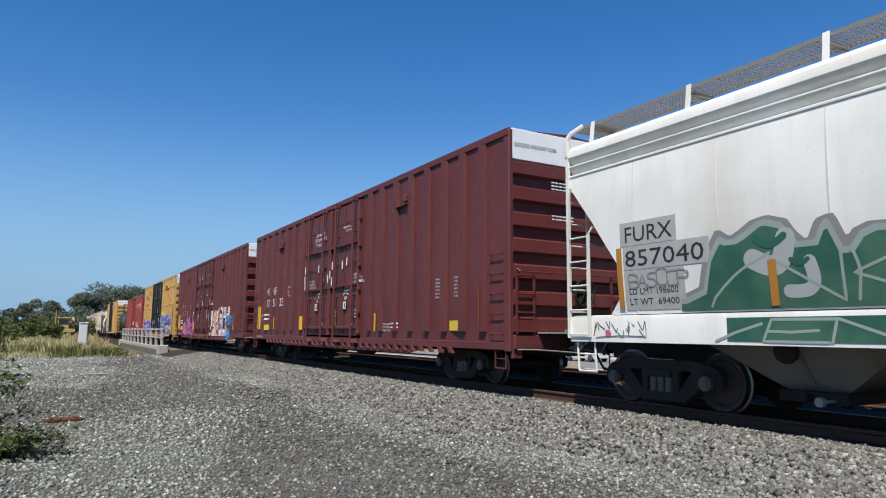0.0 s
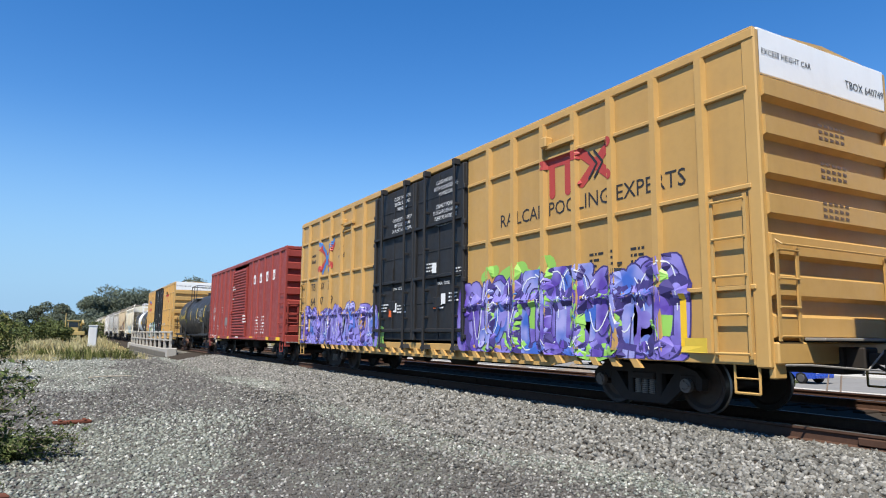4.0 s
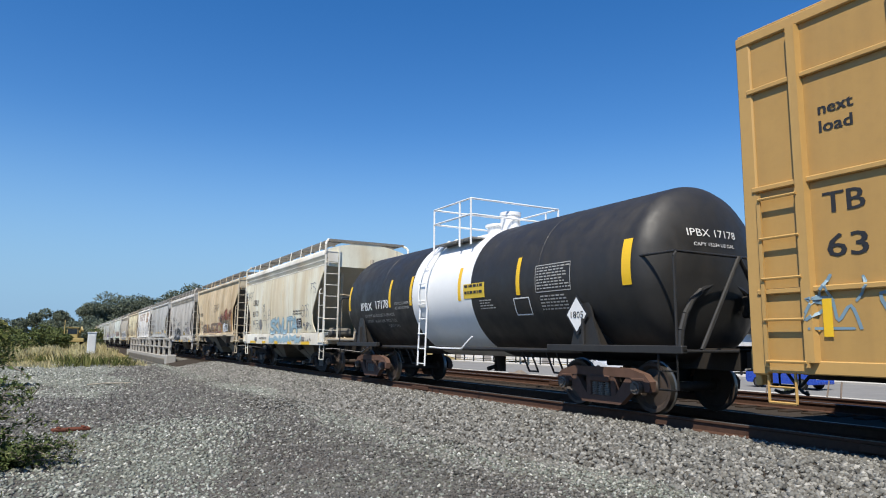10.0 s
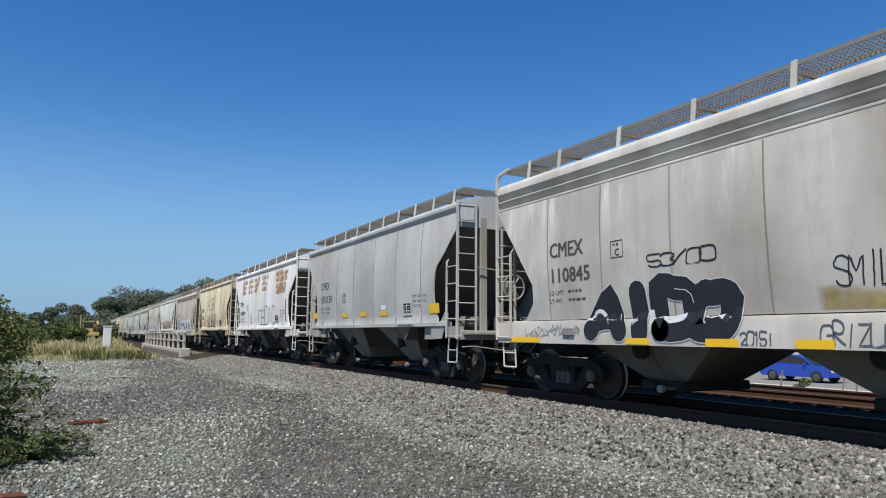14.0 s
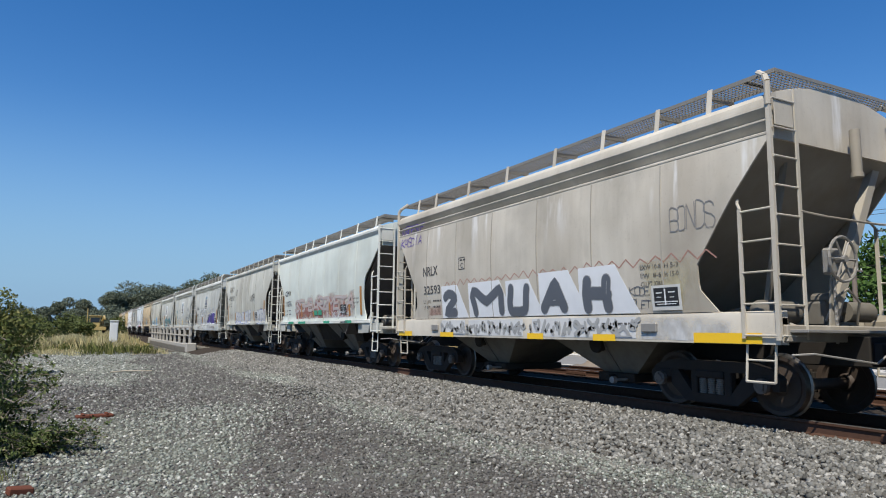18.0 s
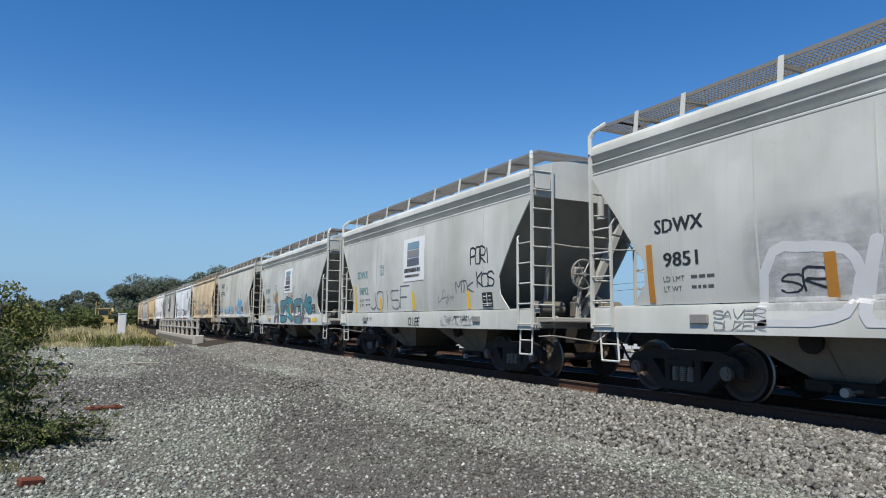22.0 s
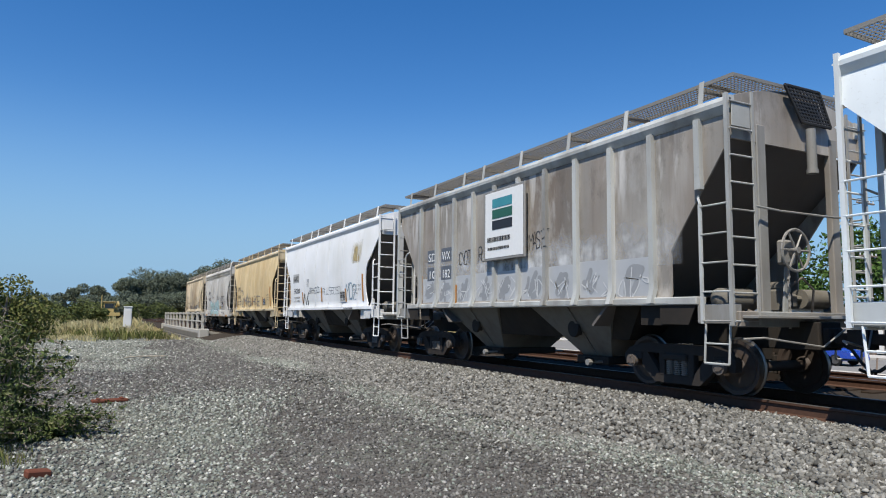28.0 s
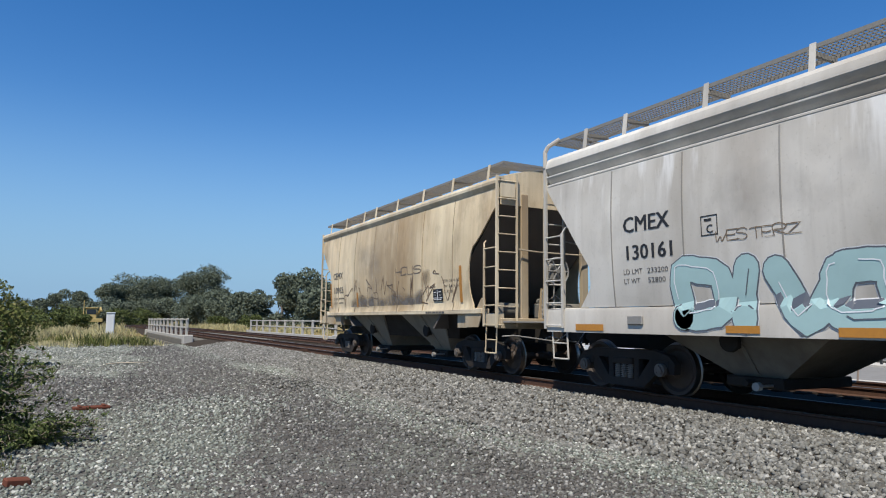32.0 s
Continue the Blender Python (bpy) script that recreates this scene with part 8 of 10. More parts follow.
        side_text(car, "SEAL", y - 0.61, 1.32, 0.06, INK_WHITE, fc, 0.17, 0.012)
        pl = side_patch(car, y - 0.24, y - 0.03, 1.80, 2.02, INK_WHITE, fc, "placard", 0.046)
        side_patch(pl, y - 0.22, y - 0.13, 1.84, 1.98, SP["slate"], fc, "placard_mark", 0.054)
        for k in (-1, 1):
            g = Geo()
            ribbon(g, [(y - 0.15 + 0.08 * k, 2.28), (y - 0.15 + 0.2 * k, 2.22)], 0.018, fc, 0.012)
            part("stencil_arrow", g, INK_WHITE, car, smooth=0)
    for i, w in enumerate(("UNLATCH", "TO CLOSE", "DOOR")):
        side_text(car, w, 7.66, 1.72 - 0.10 * i, 0.062, INK_WHITE, fc, (0.26, 0.27, 0.18)[i], 0.012)
    for k, w in enumerate(("WHPC 22-1407STRL EXT", "WHPC 78-0074-30 INT", "APPLIED 01-17 MVA")):
        side_text(car, w, 5.82, 1.30 - 0.085 * k, 0.055, INK_WHITE, sheet_m, (0.62, 0.58, 0.52)[k])
    side_text(car, "2 INCH HF COMP SHOES", 18.3, 0.86, 0.065, INK_WHITE, fc, 0.62)
    end_text(car, "EXCESS HEIGHT CAR", -1.46, 4.87, 0.085, INK_BLACK, -0.037)
    end_text(car, "MTNR 17" + mid + num, -0.10, 4.82, 0.11, INK_BLACK, -0.037)
    g = Geo()
    for z in (4.20, 4.13, 4.06, 3.50, 3.43):
        for k in range(6):
            g.add([(-0.55 + 0.10 * k, -0.082, z), (-0.47 + 0.10 * k, -0.082, z), (-0.47 + 0.10 * k, -0.082, z + 0.028), (-0.55 + 0.10 * k, -0.082, z + 0.028)], [(0, 1, 2, 3)])
    tagged(part("small_print", g, INK_WHITE, car, smooth=0), kind="stuff")
    for y in (14.9, 4.3):
        part("vent_box", Geo().cbox(-1.72, y, 4.42, -1.56, y + 0.16, 4.62, 0.02), MAROON, car)
        part("vent_rail", Geo().cbox(-1.66, y - 0.1, 4.36, -1.56, y + 0.75, 4.40, 0.01), MAROON, car)
graffiti(m2, 21, 7.35, 3.50, 0.84, 2.30, fm2, 5, [SP["palerose"], SP["pink"], SP["hotrose"], SP["lavender"], SP["lavender"]], SP["black"], SP["cream"], SP["white"], 0.125, 0.012, lean=0.05, rim=0.06, mass=SP["cream"], word="VRCES")
blot(m2, 3.1, 1.75, 0.42, SP["sky"], fm2, 2)
blot(m2, 3.15, 0.95, 0.30, SP["sky"], fm2, 3)
blot(m2, 8.0, 1.9, 0.25, SP["sky"], fm2, 4)
graffiti(m2, 22, 2.52, 1.83, 1.66, 1.86, fm2, 4, None, SP["sky"], thin=0.016, word="TEAM")
graffiti(m2, 24, 2.46, 1.86, 1.43, 1.63, fm2, 4, None, SP["sky"], thin=0.016, word="2018")
graffiti(m2, 23, 16.35, 12.05, 0.80, 2.15, fm2, 4, [SP["rose_mix"], SP["magenta"]], SP["black"], None, SP["pink"], 0.13, 0.018, mass=SP["rose"], word="NCHZ")
graffiti(m2, 25, 12.9, 12.15, 1.98, 2.24, fm2, 4, None, SP["white"], thin=0.014, word="TOM")

# yellow boxcars
sheet = lambda z, y=None: 1.56          # lettering on the side sheet, broken by the posts
DOOR_TEXT = {10.98: ("CLOSE THIS DOOR", "BEFORE CLOSING", "MAIN DOOR", "", "CIERRE ESTA PUERTA", "ANTES DE CERRAR", "LA PUERTA PRINCIPAL"),
             8.66: ("CLOSE AND LOCK", "BOTH DOORS BEFORE", "MOVING CAR", "", "CIERRE Y PONGA", "EL SEGURO EN AMBAS", "PUERTAS ANTES DE", "MOVER EL CARRO")}
for car, fc, num in ((t1, ft1, "640749"), (t2, ft2, "638637")):
    side_text(car, "RAILCAR POOLING EXPERTS", 5.93, 3.33, 0.27, INK_BLACK, sheet, 4.75)
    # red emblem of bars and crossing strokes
    g = Geo()
    for a, b in (((4.44, 4.30), (3.46, 4.30)), ((4.22, 4.25), (4.22, 3.72)), ((3.78, 4.25), (3.78, 3.72)), ((3.42, 4.32), (2.70, 3.78)), ((2.70, 4.34), (3.40, 3.78))):
        k = len(g.v)
        ribbon(g, [a, b], 0.085, fc, 0.006 + k * 2e-6)
    part("emblem", g, INK_RED, car, smooth=0)
    g = Geo()
    for dx in (0.0, 0.14):
        ribbon(g, [(3.22 - dx, 4.28), (3.02 - dx, 4.05), (3.22 - dx, 3.82)], 0.022, fc, 0.012)
    part("emblem_mark", g, INK_BLACK, car, smooth=0)
    text_bars(car, 3.25, 2.52, 5, 0.25, 0.5, INK_BLACK, fc, PRINT)
    text_bars(car, 2.80, 2.52, 5, 0.25, 0.5, INK_BLACK, fc, PRINT)
    text_bars(car, 2.30, 2.52, 5, 0.35, 0.5, INK_BLACK, fc, PRINT)
    # crossed red and blue bands
    g, g2 = Geo(), Geo()
    ribbon(g, [(16.92, 4.10), (16.40, 3.80), (15.86, 3.42)], 0.10, fc, 0.006)
    ribbon(g, [(15.72, 4.12), (16.28, 3.70), (16.95, 3.36)], 0.10, fc, 0.0065)
    ribbon(g2, [(16.95, 4.24), (16.48, 3.92), (16.36, 3.62), (15.98, 3.26)], 0.07, fc, 0.008)
    ribbon(g2, [(15.72, 4.26), (16.2, 3.84), (16.36, 3.62), (16.76, 3.24)], 0.07, fc, 0.0085)
    part("emblem", g, INK_RED, car, smooth=0)
    part("emblem", g2, SP["blue"], car, smooth=0)
    side_text(car, "next", 17.97, 3.86, 0.15, INK_BLACK, sheet, 0.42, bold=2)
    side_text(car, "load", 17.97, 3.64, 0.15, INK_BLACK, sheet, 0.40, bold=2)
    side_text(car, "any", 15.27, 3.86, 0.17, INK_BLACK, sheet, 0.42, bold=2)
    side_text(car, "road", 15.29, 3.60, 0.17, INK_BLACK, sheet, 0.52, bold=2)
    side_text(car, "TB", 17.98, 2.66, 0.26, INK_BLACK, sheet, 0.48, bold=2)
    side_text(car, "OX", 17.12, 2.66, 0.26, INK_BLACK, sheet, 0.55, bold=2)
    for i, y in enumerate((17.98, 17.12, 16.2)):
        side_text(car, num[2 * i:2 * i + 2], y, 2.14, 0.28, INK_BLACK, sheet, 0.48, bold=2)
    outline_box(car, 16.12, 2.62, 0.22, 0.27, INK_BLACK, fc, 0.007)
    for y, rows in DOOR_TEXT.items():
        for i, s in enumerate(rows):
            if s:
                w = 0.065 * len(s)
                side_text(car, s, y - (1.14 - w) / 2, 4.72 - 0.145 * i, 0.095, INK_WHITE, fc, w, 0.012)
    for y, z in ((11.7, 1.95), (10.6, 1.9), (8.6, 1.95), (7.9, 2.1), (7.6, 2.65), (9.0, 2.85)):
        text_bars(car, y, z, 3, 0.45, 0.25, INK_WHITE, fc, PRINT, 0.012)
    for y, z in ((10.85, 1.72), (8.25, 1.85), (8.7, 2.6)):
        side_patch(car, y - 0.2, y, z, z + 0.24, INK_WHITE, fc, "placard", 0.014)
    for y, z in ((11.12, 1.6), (8.62, 1.75)):
        side_patch(car, y - 0.2, y, z, z + 0.22, spray("orange_placard", (0.75, 0.13, 0.02)), fc, "placard", 0.014)
    for y in (10.75, 8.3):
        side_text(car, "OPEN", y + 0.12, 2.30, 0.075, INK_WHITE, fc, 0.22, 0.012)
        side_text(car, "CLOSE", y - 0.18, 2.30, 0.075, INK_WHITE, fc, 0.26, 0.012)
    reflectors(car, fc, [(18.05, 1.22, 1.66), (6.4, 1.18, 1.66), (1.35, 1.0, 1.75)], REFLECT)
    side_patch(car, 0.85, 1.35, 0.92, 1.12, INK_YELLOW, fc, "yellow_plate", 0.012)
    end_text(car, "EXCESS HEIGHT CAR", -1.46, 4.88, 0.085, INK_BLACK, -0.037)
    end_text(car, "TBOX " + num, 0.46, 4.78, 0.125, INK_BLACK, -0.037)
    for z in (4.05, 3.50, 2.95):
        g = Geo()
        for r in range(3):
            for k in range(5):
                g.add([(-0.35 + 0.13 * k, -0.082, z - 0.09 * r), (-0.26 + 0.13 * k, -0.082, z - 0.09 * r), (-0.26 + 0.13 * k, -0.082, z - 0.09 * r + 0.03), (-0.35 + 0.13 * k, -0.082, z - 0.09 * r + 0.045)], [(0, 1, 2, 3)])
        tagged(part("small_print", g, SP["brown"], car, smooth=0), kind="stuff")
    for y in (14.6, 4.2):
        part("vent_box", Geo().cbox(-1.74, y, 4.60, -1.56, y + 0.16, 4.80, 0.02), YELLOW_POST, car)
        part("vent_rail", Geo().cbox(-1.68, y - 0.7, 4.56, -1.56, y + 0.1, 4.66, 0.01), YELLOW_POST, car)
cloud(t1, 7.3, 2.0, 1.0, 2.35, SP["lime"], ft1, 3, 26)
graffiti(t1, 31, 7.1, 1.5, 0.80, 2.25, ft1, 9, [SP["violet_mix"], SP["blue_mix"]], SP["indigo"], None, SP["white"], 0.10, 0.02, mass=SP["violet_mix"])
graffiti(t1, 32, 6.8, 1.7, 0.95, 2.1, ft1, 6, None, SP["blue"], thin=0.03)
graffiti(t1, 33, 18.8, 12.1, 0.80, 2.05, ft1, 11, [SP["violet_mix"], SP["blue_mix"], SP["violet"]], SP["indigo"], None, SP["white"], 0.09, 0.018, mass=SP["violet"])
cloud(t1, 12.6, 12.0, 0.9, 1.9, SP["lime"], ft1, 4, 5)
graffiti(t2, 34, 16.45, 11.55, 0.84, 2.20, ft2, 4, [SP["mint_mix"], SP["chalk"]], SP["black"], SP["lime"], SP["white"], 0.16, 0.03, lean=0.05, rim=0.045, mass=SP["mint_mix"], word="FUEL")
graffiti(t2, 35, 16.7, 11.6, 0.72, 1.25, ft2, 9, SP["mint"], SP["black"], None, None, 0.10, 0.02)
for i in range(14):
    blot(t2, PRINT.choice([16.9, 16.7, 11.6, 11.2, 10.8]) + PRINT.uniform(-0.3, 0.3), PRINT.uniform(0.9, 1.9), PRINT.uniform(0.05, 0.16), SP["hot"], ft2, 40 + i)
graffiti(t2, 38, 6.72, 4.65, 0.90, 2.00, ft2, 2, None, SP["steel"], thin=0.055, word="3R")
graffiti(t2, 37, 0.62, 0.05, 0.86, 1.10, ft2, 4, None, SP["black"], thin=0.014, word="RAW")
for y in (18.2, 17.6):
    graffiti(t2, int(y * 7), y, y - 0.5, 1.3, 1.95, ft2, 1, None, SP["steel"], thin=0.03)

# red boxcar: four white blocks for the faded owner's mark
for k in range(4):
    y = 5.25 - 1.1 * k
    side_patch(r1, y - 0.34, y, 3.42, 3.85, INK_WHITE, fr1, "owner_mark")
    side_patch(r1, y - 0.24, y - 0.12, 3.50, 3.70, RED, fr1, "owner_mark_gap", 0.009)
side_text(r1, "LRS", 14.52, 2.34, 0.28, INK_WHITE, fr1, 0.66, bold=3)
side_text(r1, "696", 14.52, 1.86, 0.28, INK_WHITE, fr1, 0.66, bold=3)
for i, s in enumerate(("LD LMT", "LT WT")):
    side_text(r1, s, 14.46, 1.50 - 0.17 * i, 0.09, INK_WHITE, fr1)
for i, s in enumerate(("158300 LBS", "61700 LBS")):
    side_text(r1, s, 13.3, 1.50 - 0.17 * i, 0.09, INK_WHITE, fr1)
side_text(r1, "2 INCH TREAD COND. SHOES", 15.3, 0.99, 0.07, INK_WHITE, fr1, 1.05)
for k, w in enumerate(("PULL HERE", "LIFT HERE", "JACK HERE")):
    side_text(r1, w, 13.75, 0.98 - 0.09 * k, 0.06, INK_WHITE, fr1, 0.42, 0.028)
part("jacking_pad", Geo().prism([(14.0, 0.88), (14.45, 0.88), (14.38, 1.0), (14.07, 1.0)], "x", -1.70, -1.57), RED, r1)
outline_box(r1, 12.22, 2.25, 0.24, 0.32, INK_WHITE, fr1)
side_text(r1, "C", 12.16, 2.30, 0.14, INK_WHITE, fr1)
side_patch(r1, 10.58, 11.28, 1.55, 1.98, spray("bare_plate", (0.22, 0.21, 0.20)), fr1, "repair_plate", 0.02, "grey steel repair plate on the side")
side_text(r1, "50K", 11.08, 1.40, 0.10, INK_WHITE, fr1)
for y, z, r, w in ((9.0, 3.52, 2, 0.6), (4.6, 1.9, 6, 0.5), (3.6, 1.9, 6, 0.5), (8.9, 2.9, 1, 0.25), (6.6, 2.0, 3, 0.4), (8.0, 0.98, 1, 0.7)):
    text_bars(r1, y, z, r, w, 0.14 * r, INK_WHITE, fr1, PRINT, 0.09 if 6.3 < y < 9.5 else 0.006)
for y in (15.0, 12.9, 10.5, 8.2, 5.4, 2.6, 0.9):
    side_patch(r1, y - 0.45, y, 0.86, 0.99, REFLECT, fr1, "reflector", 0.008)

# tank cars
for y, z, w in ((11.55, 2.35, 0.12), (8.98, 2.35, 0.12), (6.55, 2.4, 0.13), (4.15, 2.45, 0.14), (1.55, 2.5, 0.2)):
    side_patch(k1, y - w * 0.8, y, z - 0.36, z + 0.36, INK_YELLOW, fk1, "yellow_bar", 0.008)
side_text(k1, "UTLX 15961", 10.98, 2.16, 0.27, INK_YELLOW, fk1, 1.92, 0.008, bold=2)
text_bars(k1, 9.80, 3.02, 4, 0.5, 0.18, INK_YELLOW, fk1, PRINT, 0.005, 0.6)
text_bars(k1, 9.80, 2.80, 3, 0.5, 0.13, INK_YELLOW, fk1, PRINT, 0.005, 0.6)
hp = side_patch(k1, 8.25, 8.72, 1.85, 2.11, spray("lime_yellow_plate", (0.55, 0.66, 0.03)), fk1, "yellow_plate", 0.008, "fluorescent yellow repair notice")
for k, w in enumerate(("HOME SHOP", "FOR REPAIRS", "DO NOT LOAD")):
    side_text(hp, w, 8.70, 2.04 - 0.08 * k, 0.055, INK_BLACK, fk1, 0.42, 0.014, bold=1)
INK_DULL = plain("worn_yellow_stencil", (0.20, 0.16, 0.06), 0.7, 0, 0.3)
side_text(k1, "THE TANK-CAR PEOPLE", 10.94, 2.04, 0.075, INK_DULL, fk1, 1.05, 0.008)
side_text(k1, "LD LMT 210200 LB 95 350 KG", 10.90, 1.80, 0.085, INK_DULL, fk1, 1.68, 0.008)
side_text(k1, "LT WT   52800 LB 23 950 KG", 10.86, 1.65, 0.085, INK_DULL, fk1, 1.66, 0.008)
for car, fc, y, z in ((k1, fk1, 3.1, 2.75), (k2, fk2, 3.42, 2.62)):
    outline_box(car, y, z - 0.55, 1.0, 0.50, PATCH_GREY, fc, 0.008)
    text_bars(car, y - 0.04, z - 0.09, 8, 0.92, 0.44, PATCH_GREY, fc, PRINT)
    text_bars(car, y + 2.0, z - 0.6, 4, 0.5, 0.22, PATCH_GREY, fc, PRINT)
    outline_box(car, y + 0.75, z - 0.95, 0.5, 0.32, INK_WHITE, fc, 0.012)
    text_bars(car, y - 0.1, z - 0.62, 5, 0.8, 0.3, INK_YELLOW if car is k1 else PATCH_GREY, fc, PRINT)


def head_text(car, text, x, z, height, span, ink):
    """Letters on the dished head of a tank."""
    vs, fs = font_mesh(text, height)
    k = span / max(a for a, _, _ in vs)
    part("lettering", Geo().add([(x + a * k, 0.35 + 0.62 * (1 - math.sqrt(max(0.05, 1 - ((x + a * k) ** 2 + (z + b - 2.30) ** 2) / 2.25))) - 0.014, z + b) for a, b, _ in vs], fs), ink, car, smooth=0)


head_text(k1, "UTLX 15961", -0.92, 2.99, 0.13, 1.12, INK_YELLOW)
head_text(k1, "CAPY 15994 GAL US", -0.55, 2.84, 0.06, 0.72, INK_YELLOW)
head_text(k2, "IPBX 17178", -0.75, 2.84, 0.13, 1.08, INK_WHITE)
head_text(k2, "CAPY 15234 US GAL", -0.65, 2.68, 0.06, 0.9, INK_WHITE)
for y in (12.95, 10.02, 8.75, 6.3, 4.05, 1.15):
    w = 0.12 if y > 2 else 0.2
    side_patch(k2, y - w, y, 2.05, 2.80, REFLECT, fk2, "yellow_bar", 0.008)
side_text(k2, "IPBX", 12.02, 2.02, 0.24, INK_WHITE, fk2, 0.84, 0.008, bold=3)
for w, y, z, span in (("LD LMT 201200 LBS 91250 KGS", 11.76, 1.82, 2.0), ("LT WT   61800 LBS 28050 KGS", 11.70, 1.66, 1.98), ("NEW 12 90", 10.33, 1.52, 0.67)):
    side_text(k2, w, y, z, 0.085, PATCH_GREY, fk2, span, 0.008)
side_text(k2, "CONSULT OWNER FOR", 9.65, 2.10, 0.075, PATCH_GREY, fk2, 1.05, 0.008)
side_text(k2, "REPAIRING TANK", 9.65, 1.98, 0.075, PATCH_GREY, fk2, 0.85, 0.008)
side_text(k2, "17178", 10.98, 2.04, 0.24, INK_WHITE, fk2, 0.90, 0.008, bold=3)
side_patch(k2, 5.20, 6.05, 2.08, 2.40, INK_YELLOW, fk2, "yellow_plate", 0.008, "yellow emergency placard with small print")
text_bars(k2, 6.0, 2.38, 2, 0.75, 0.28, INK_BLACK, fk2, PRINT, 0.014)
g = Geo().add([(-1.46, 2.30 + a, 1.62 + b) for a, b in ((0, 0.36), (-0.3, 0), (0, -0.36), (0.3, 0))], [(0, 1, 2, 3)])
dm = part("hazard_placard", g, INK_BLACK, k2, "white diamond placard with a black edge", smooth=0)
part("placard_field", Geo().add([(-1.466, 2.30 + a, 1.62 + b) for a, b in ((0, 0.30), (-0.25, 0), (0, -0.30), (0.25, 0))], [(0, 1, 2, 3)]), INK_WHITE, dm, smooth=0)
side_text(dm, "1805", 2.48, 1.56, 0.12, INK_BLACK, lambda z, y=None: 1.468, 0.36)


# hoppers: initials and numbers, capacity lines, class box, data plate (each: place along the car, height, size)
STENCILS = {
    0: ("GBRX", 9.65, 0.94, 2.69, 0.28, "83173", 9.68, 0.95, 2.20, 0.25, (7.94, 2.41), (3.00, 1.63, 0.58, 0.32)),
    1: ("CEMX", 10.41, 0.95, 2.57, 0.23, "11332", 10.35, 0.92, 2.06, 0.24, None, (2.72, 1.66, 0.46, 0.28)),
    2: ("CMEX", 9.39, 0.94, 2.56, 0.28, "110845", 9.41, 1.11, 2.10, 0.27, (7.74, 2.41), (3.09, 1.64, 0.60, 0.32)),
    3: ("CMEX", 9.91, 0.90, 2.69, 0.27, "150130", 9.92, 1.22, 2.22, 0.27, (7.66, 2.17), (2.91, 1.70, 0.43, 0.26)),
    4: ("CMEX", 10.49, 0.90, 2.58, 0.21, "140070", 10.42, 1.14, 2.09, 0.22, (8.90, 2.30), (3.18, 1.65, 0.50, 0.29)),
    5: ("CEMX", 10.04, 0.96, 2.54, 0.27, "11444", 9.99, 0.90, 2.06, 0.27, (8.48, 2.28), (3.20, 1.66, 0.50, 0.29)),
    6: ("NRLX", 10.06, 0.81, 2.50, 0.25, "32593", 10.03, 0.91, 2.04, 0.22, (8.16, 2.55), (2.09, 1.52, 0.48, 0.28)),
    7: ("CEMX", 10.48, 0.91, 2.53, 0.22, "11076", 10.44, 0.95, 2.08, 0.24, None, (3.29, 1.67, 0.56, 0.30)),
    8: ("AOKX", 10.39, 1.29, 3.27, 0.33, "498101", 10.44, 1.57, 2.75, 0.31, (8.34, 3.04), (3.43, 1.66, 0.53, 0.30)),
    9: ("SDWX", 10.05, 0.93, 2.51, 0.22, "9851", 9.90, 0.66, 1.99, 0.22, None, (2.13, 1.47, 0.71, 0.34)),
    10: ("SDWX", 9.90, 0.94, 2.51, 0.24, "9892", 9.72, 0.78, 1.99, 0.24, (7.93, 2.54), (1.94, 1.47, 0.42, 0.32)),
    11: ("SDWX", 9.93, 0.92, 2.48, 0.24, "9763", 9.77, 0.73, 2.02, 0.22, (7.98, 2.55), (1.93, 1.50, 0.42, 0.30)),
    12: ("AOKX", 10.32, 1.20, 3.27, 0.33, "497746", 10.38, 1.56, 2.74, 0.32, (8.31, 3.03), (3.36, 1.63, 0.53, 0.33)),
    13: ("CEMX", 10.77, 0.98, 2.60, 0.22, "11207", 10.70, 0.97, 2.10, 0.22, (9.30, 2.42), (3.41, 1.69, 0.48, 0.30)),
    14: ("CMEX", 10.50, 1.02, 2.62, 0.19, "104717", 10.37, 1.09, 2.08, 0.19, None, (3.20, 1.66, 0.50, 0.29)),
    16: ("IARX", 10.17, 0.82, 2.57, 0.26, "34200", 10.11, 0.95, 2.06, 0.22, (8.04, 2.32), (3.69, 1.66, 0.49, 0.30)),
    17: ("CEMX", 10.42, 0.93, 2.56, 0.23, "11414", 10.40, 0.97, 2.08, 0.23, (8.90, 2.29), (3.17, 1.67, 0.52, 0.29)),
    18: ("CMEX", 9.50, 0.97, 2.60, 0.26, "130161", 9.50, 1.01, 2.16, 0.24, (7.93, 2.39), (3.19, 1.66, 0.59, 0.31)),
    19: ("CEMX", 10.40, 0.92, 2.57, 0.22, "10983", 10.36, 0.93, 2.08, 0.22, None, (2.90, 1.66, 0.50, 0.29)),
}
CAPACITY = {3: ("233900", "52100"), 5: ("233000", "52200"), 13: ("233000", "53100"), 18: ("233200", "52800"), 1: ("233700", "52300"), 16: ("230600", "32400")}
INK_FADED = plain("worn_black_stencil", (0.085, 0.082, 0.080), 0.7, 0, 0.4, 9)
INK_TEAL_OLD = plain("worn_teal_stencil", (0.13, 0.30, 0.32), 0.7, 0, 0.35, 9)
PATCH_PALE = plain("pale_patch", (0.62, 0.61, 0.57), 0.6, 0, 0.25, 6)
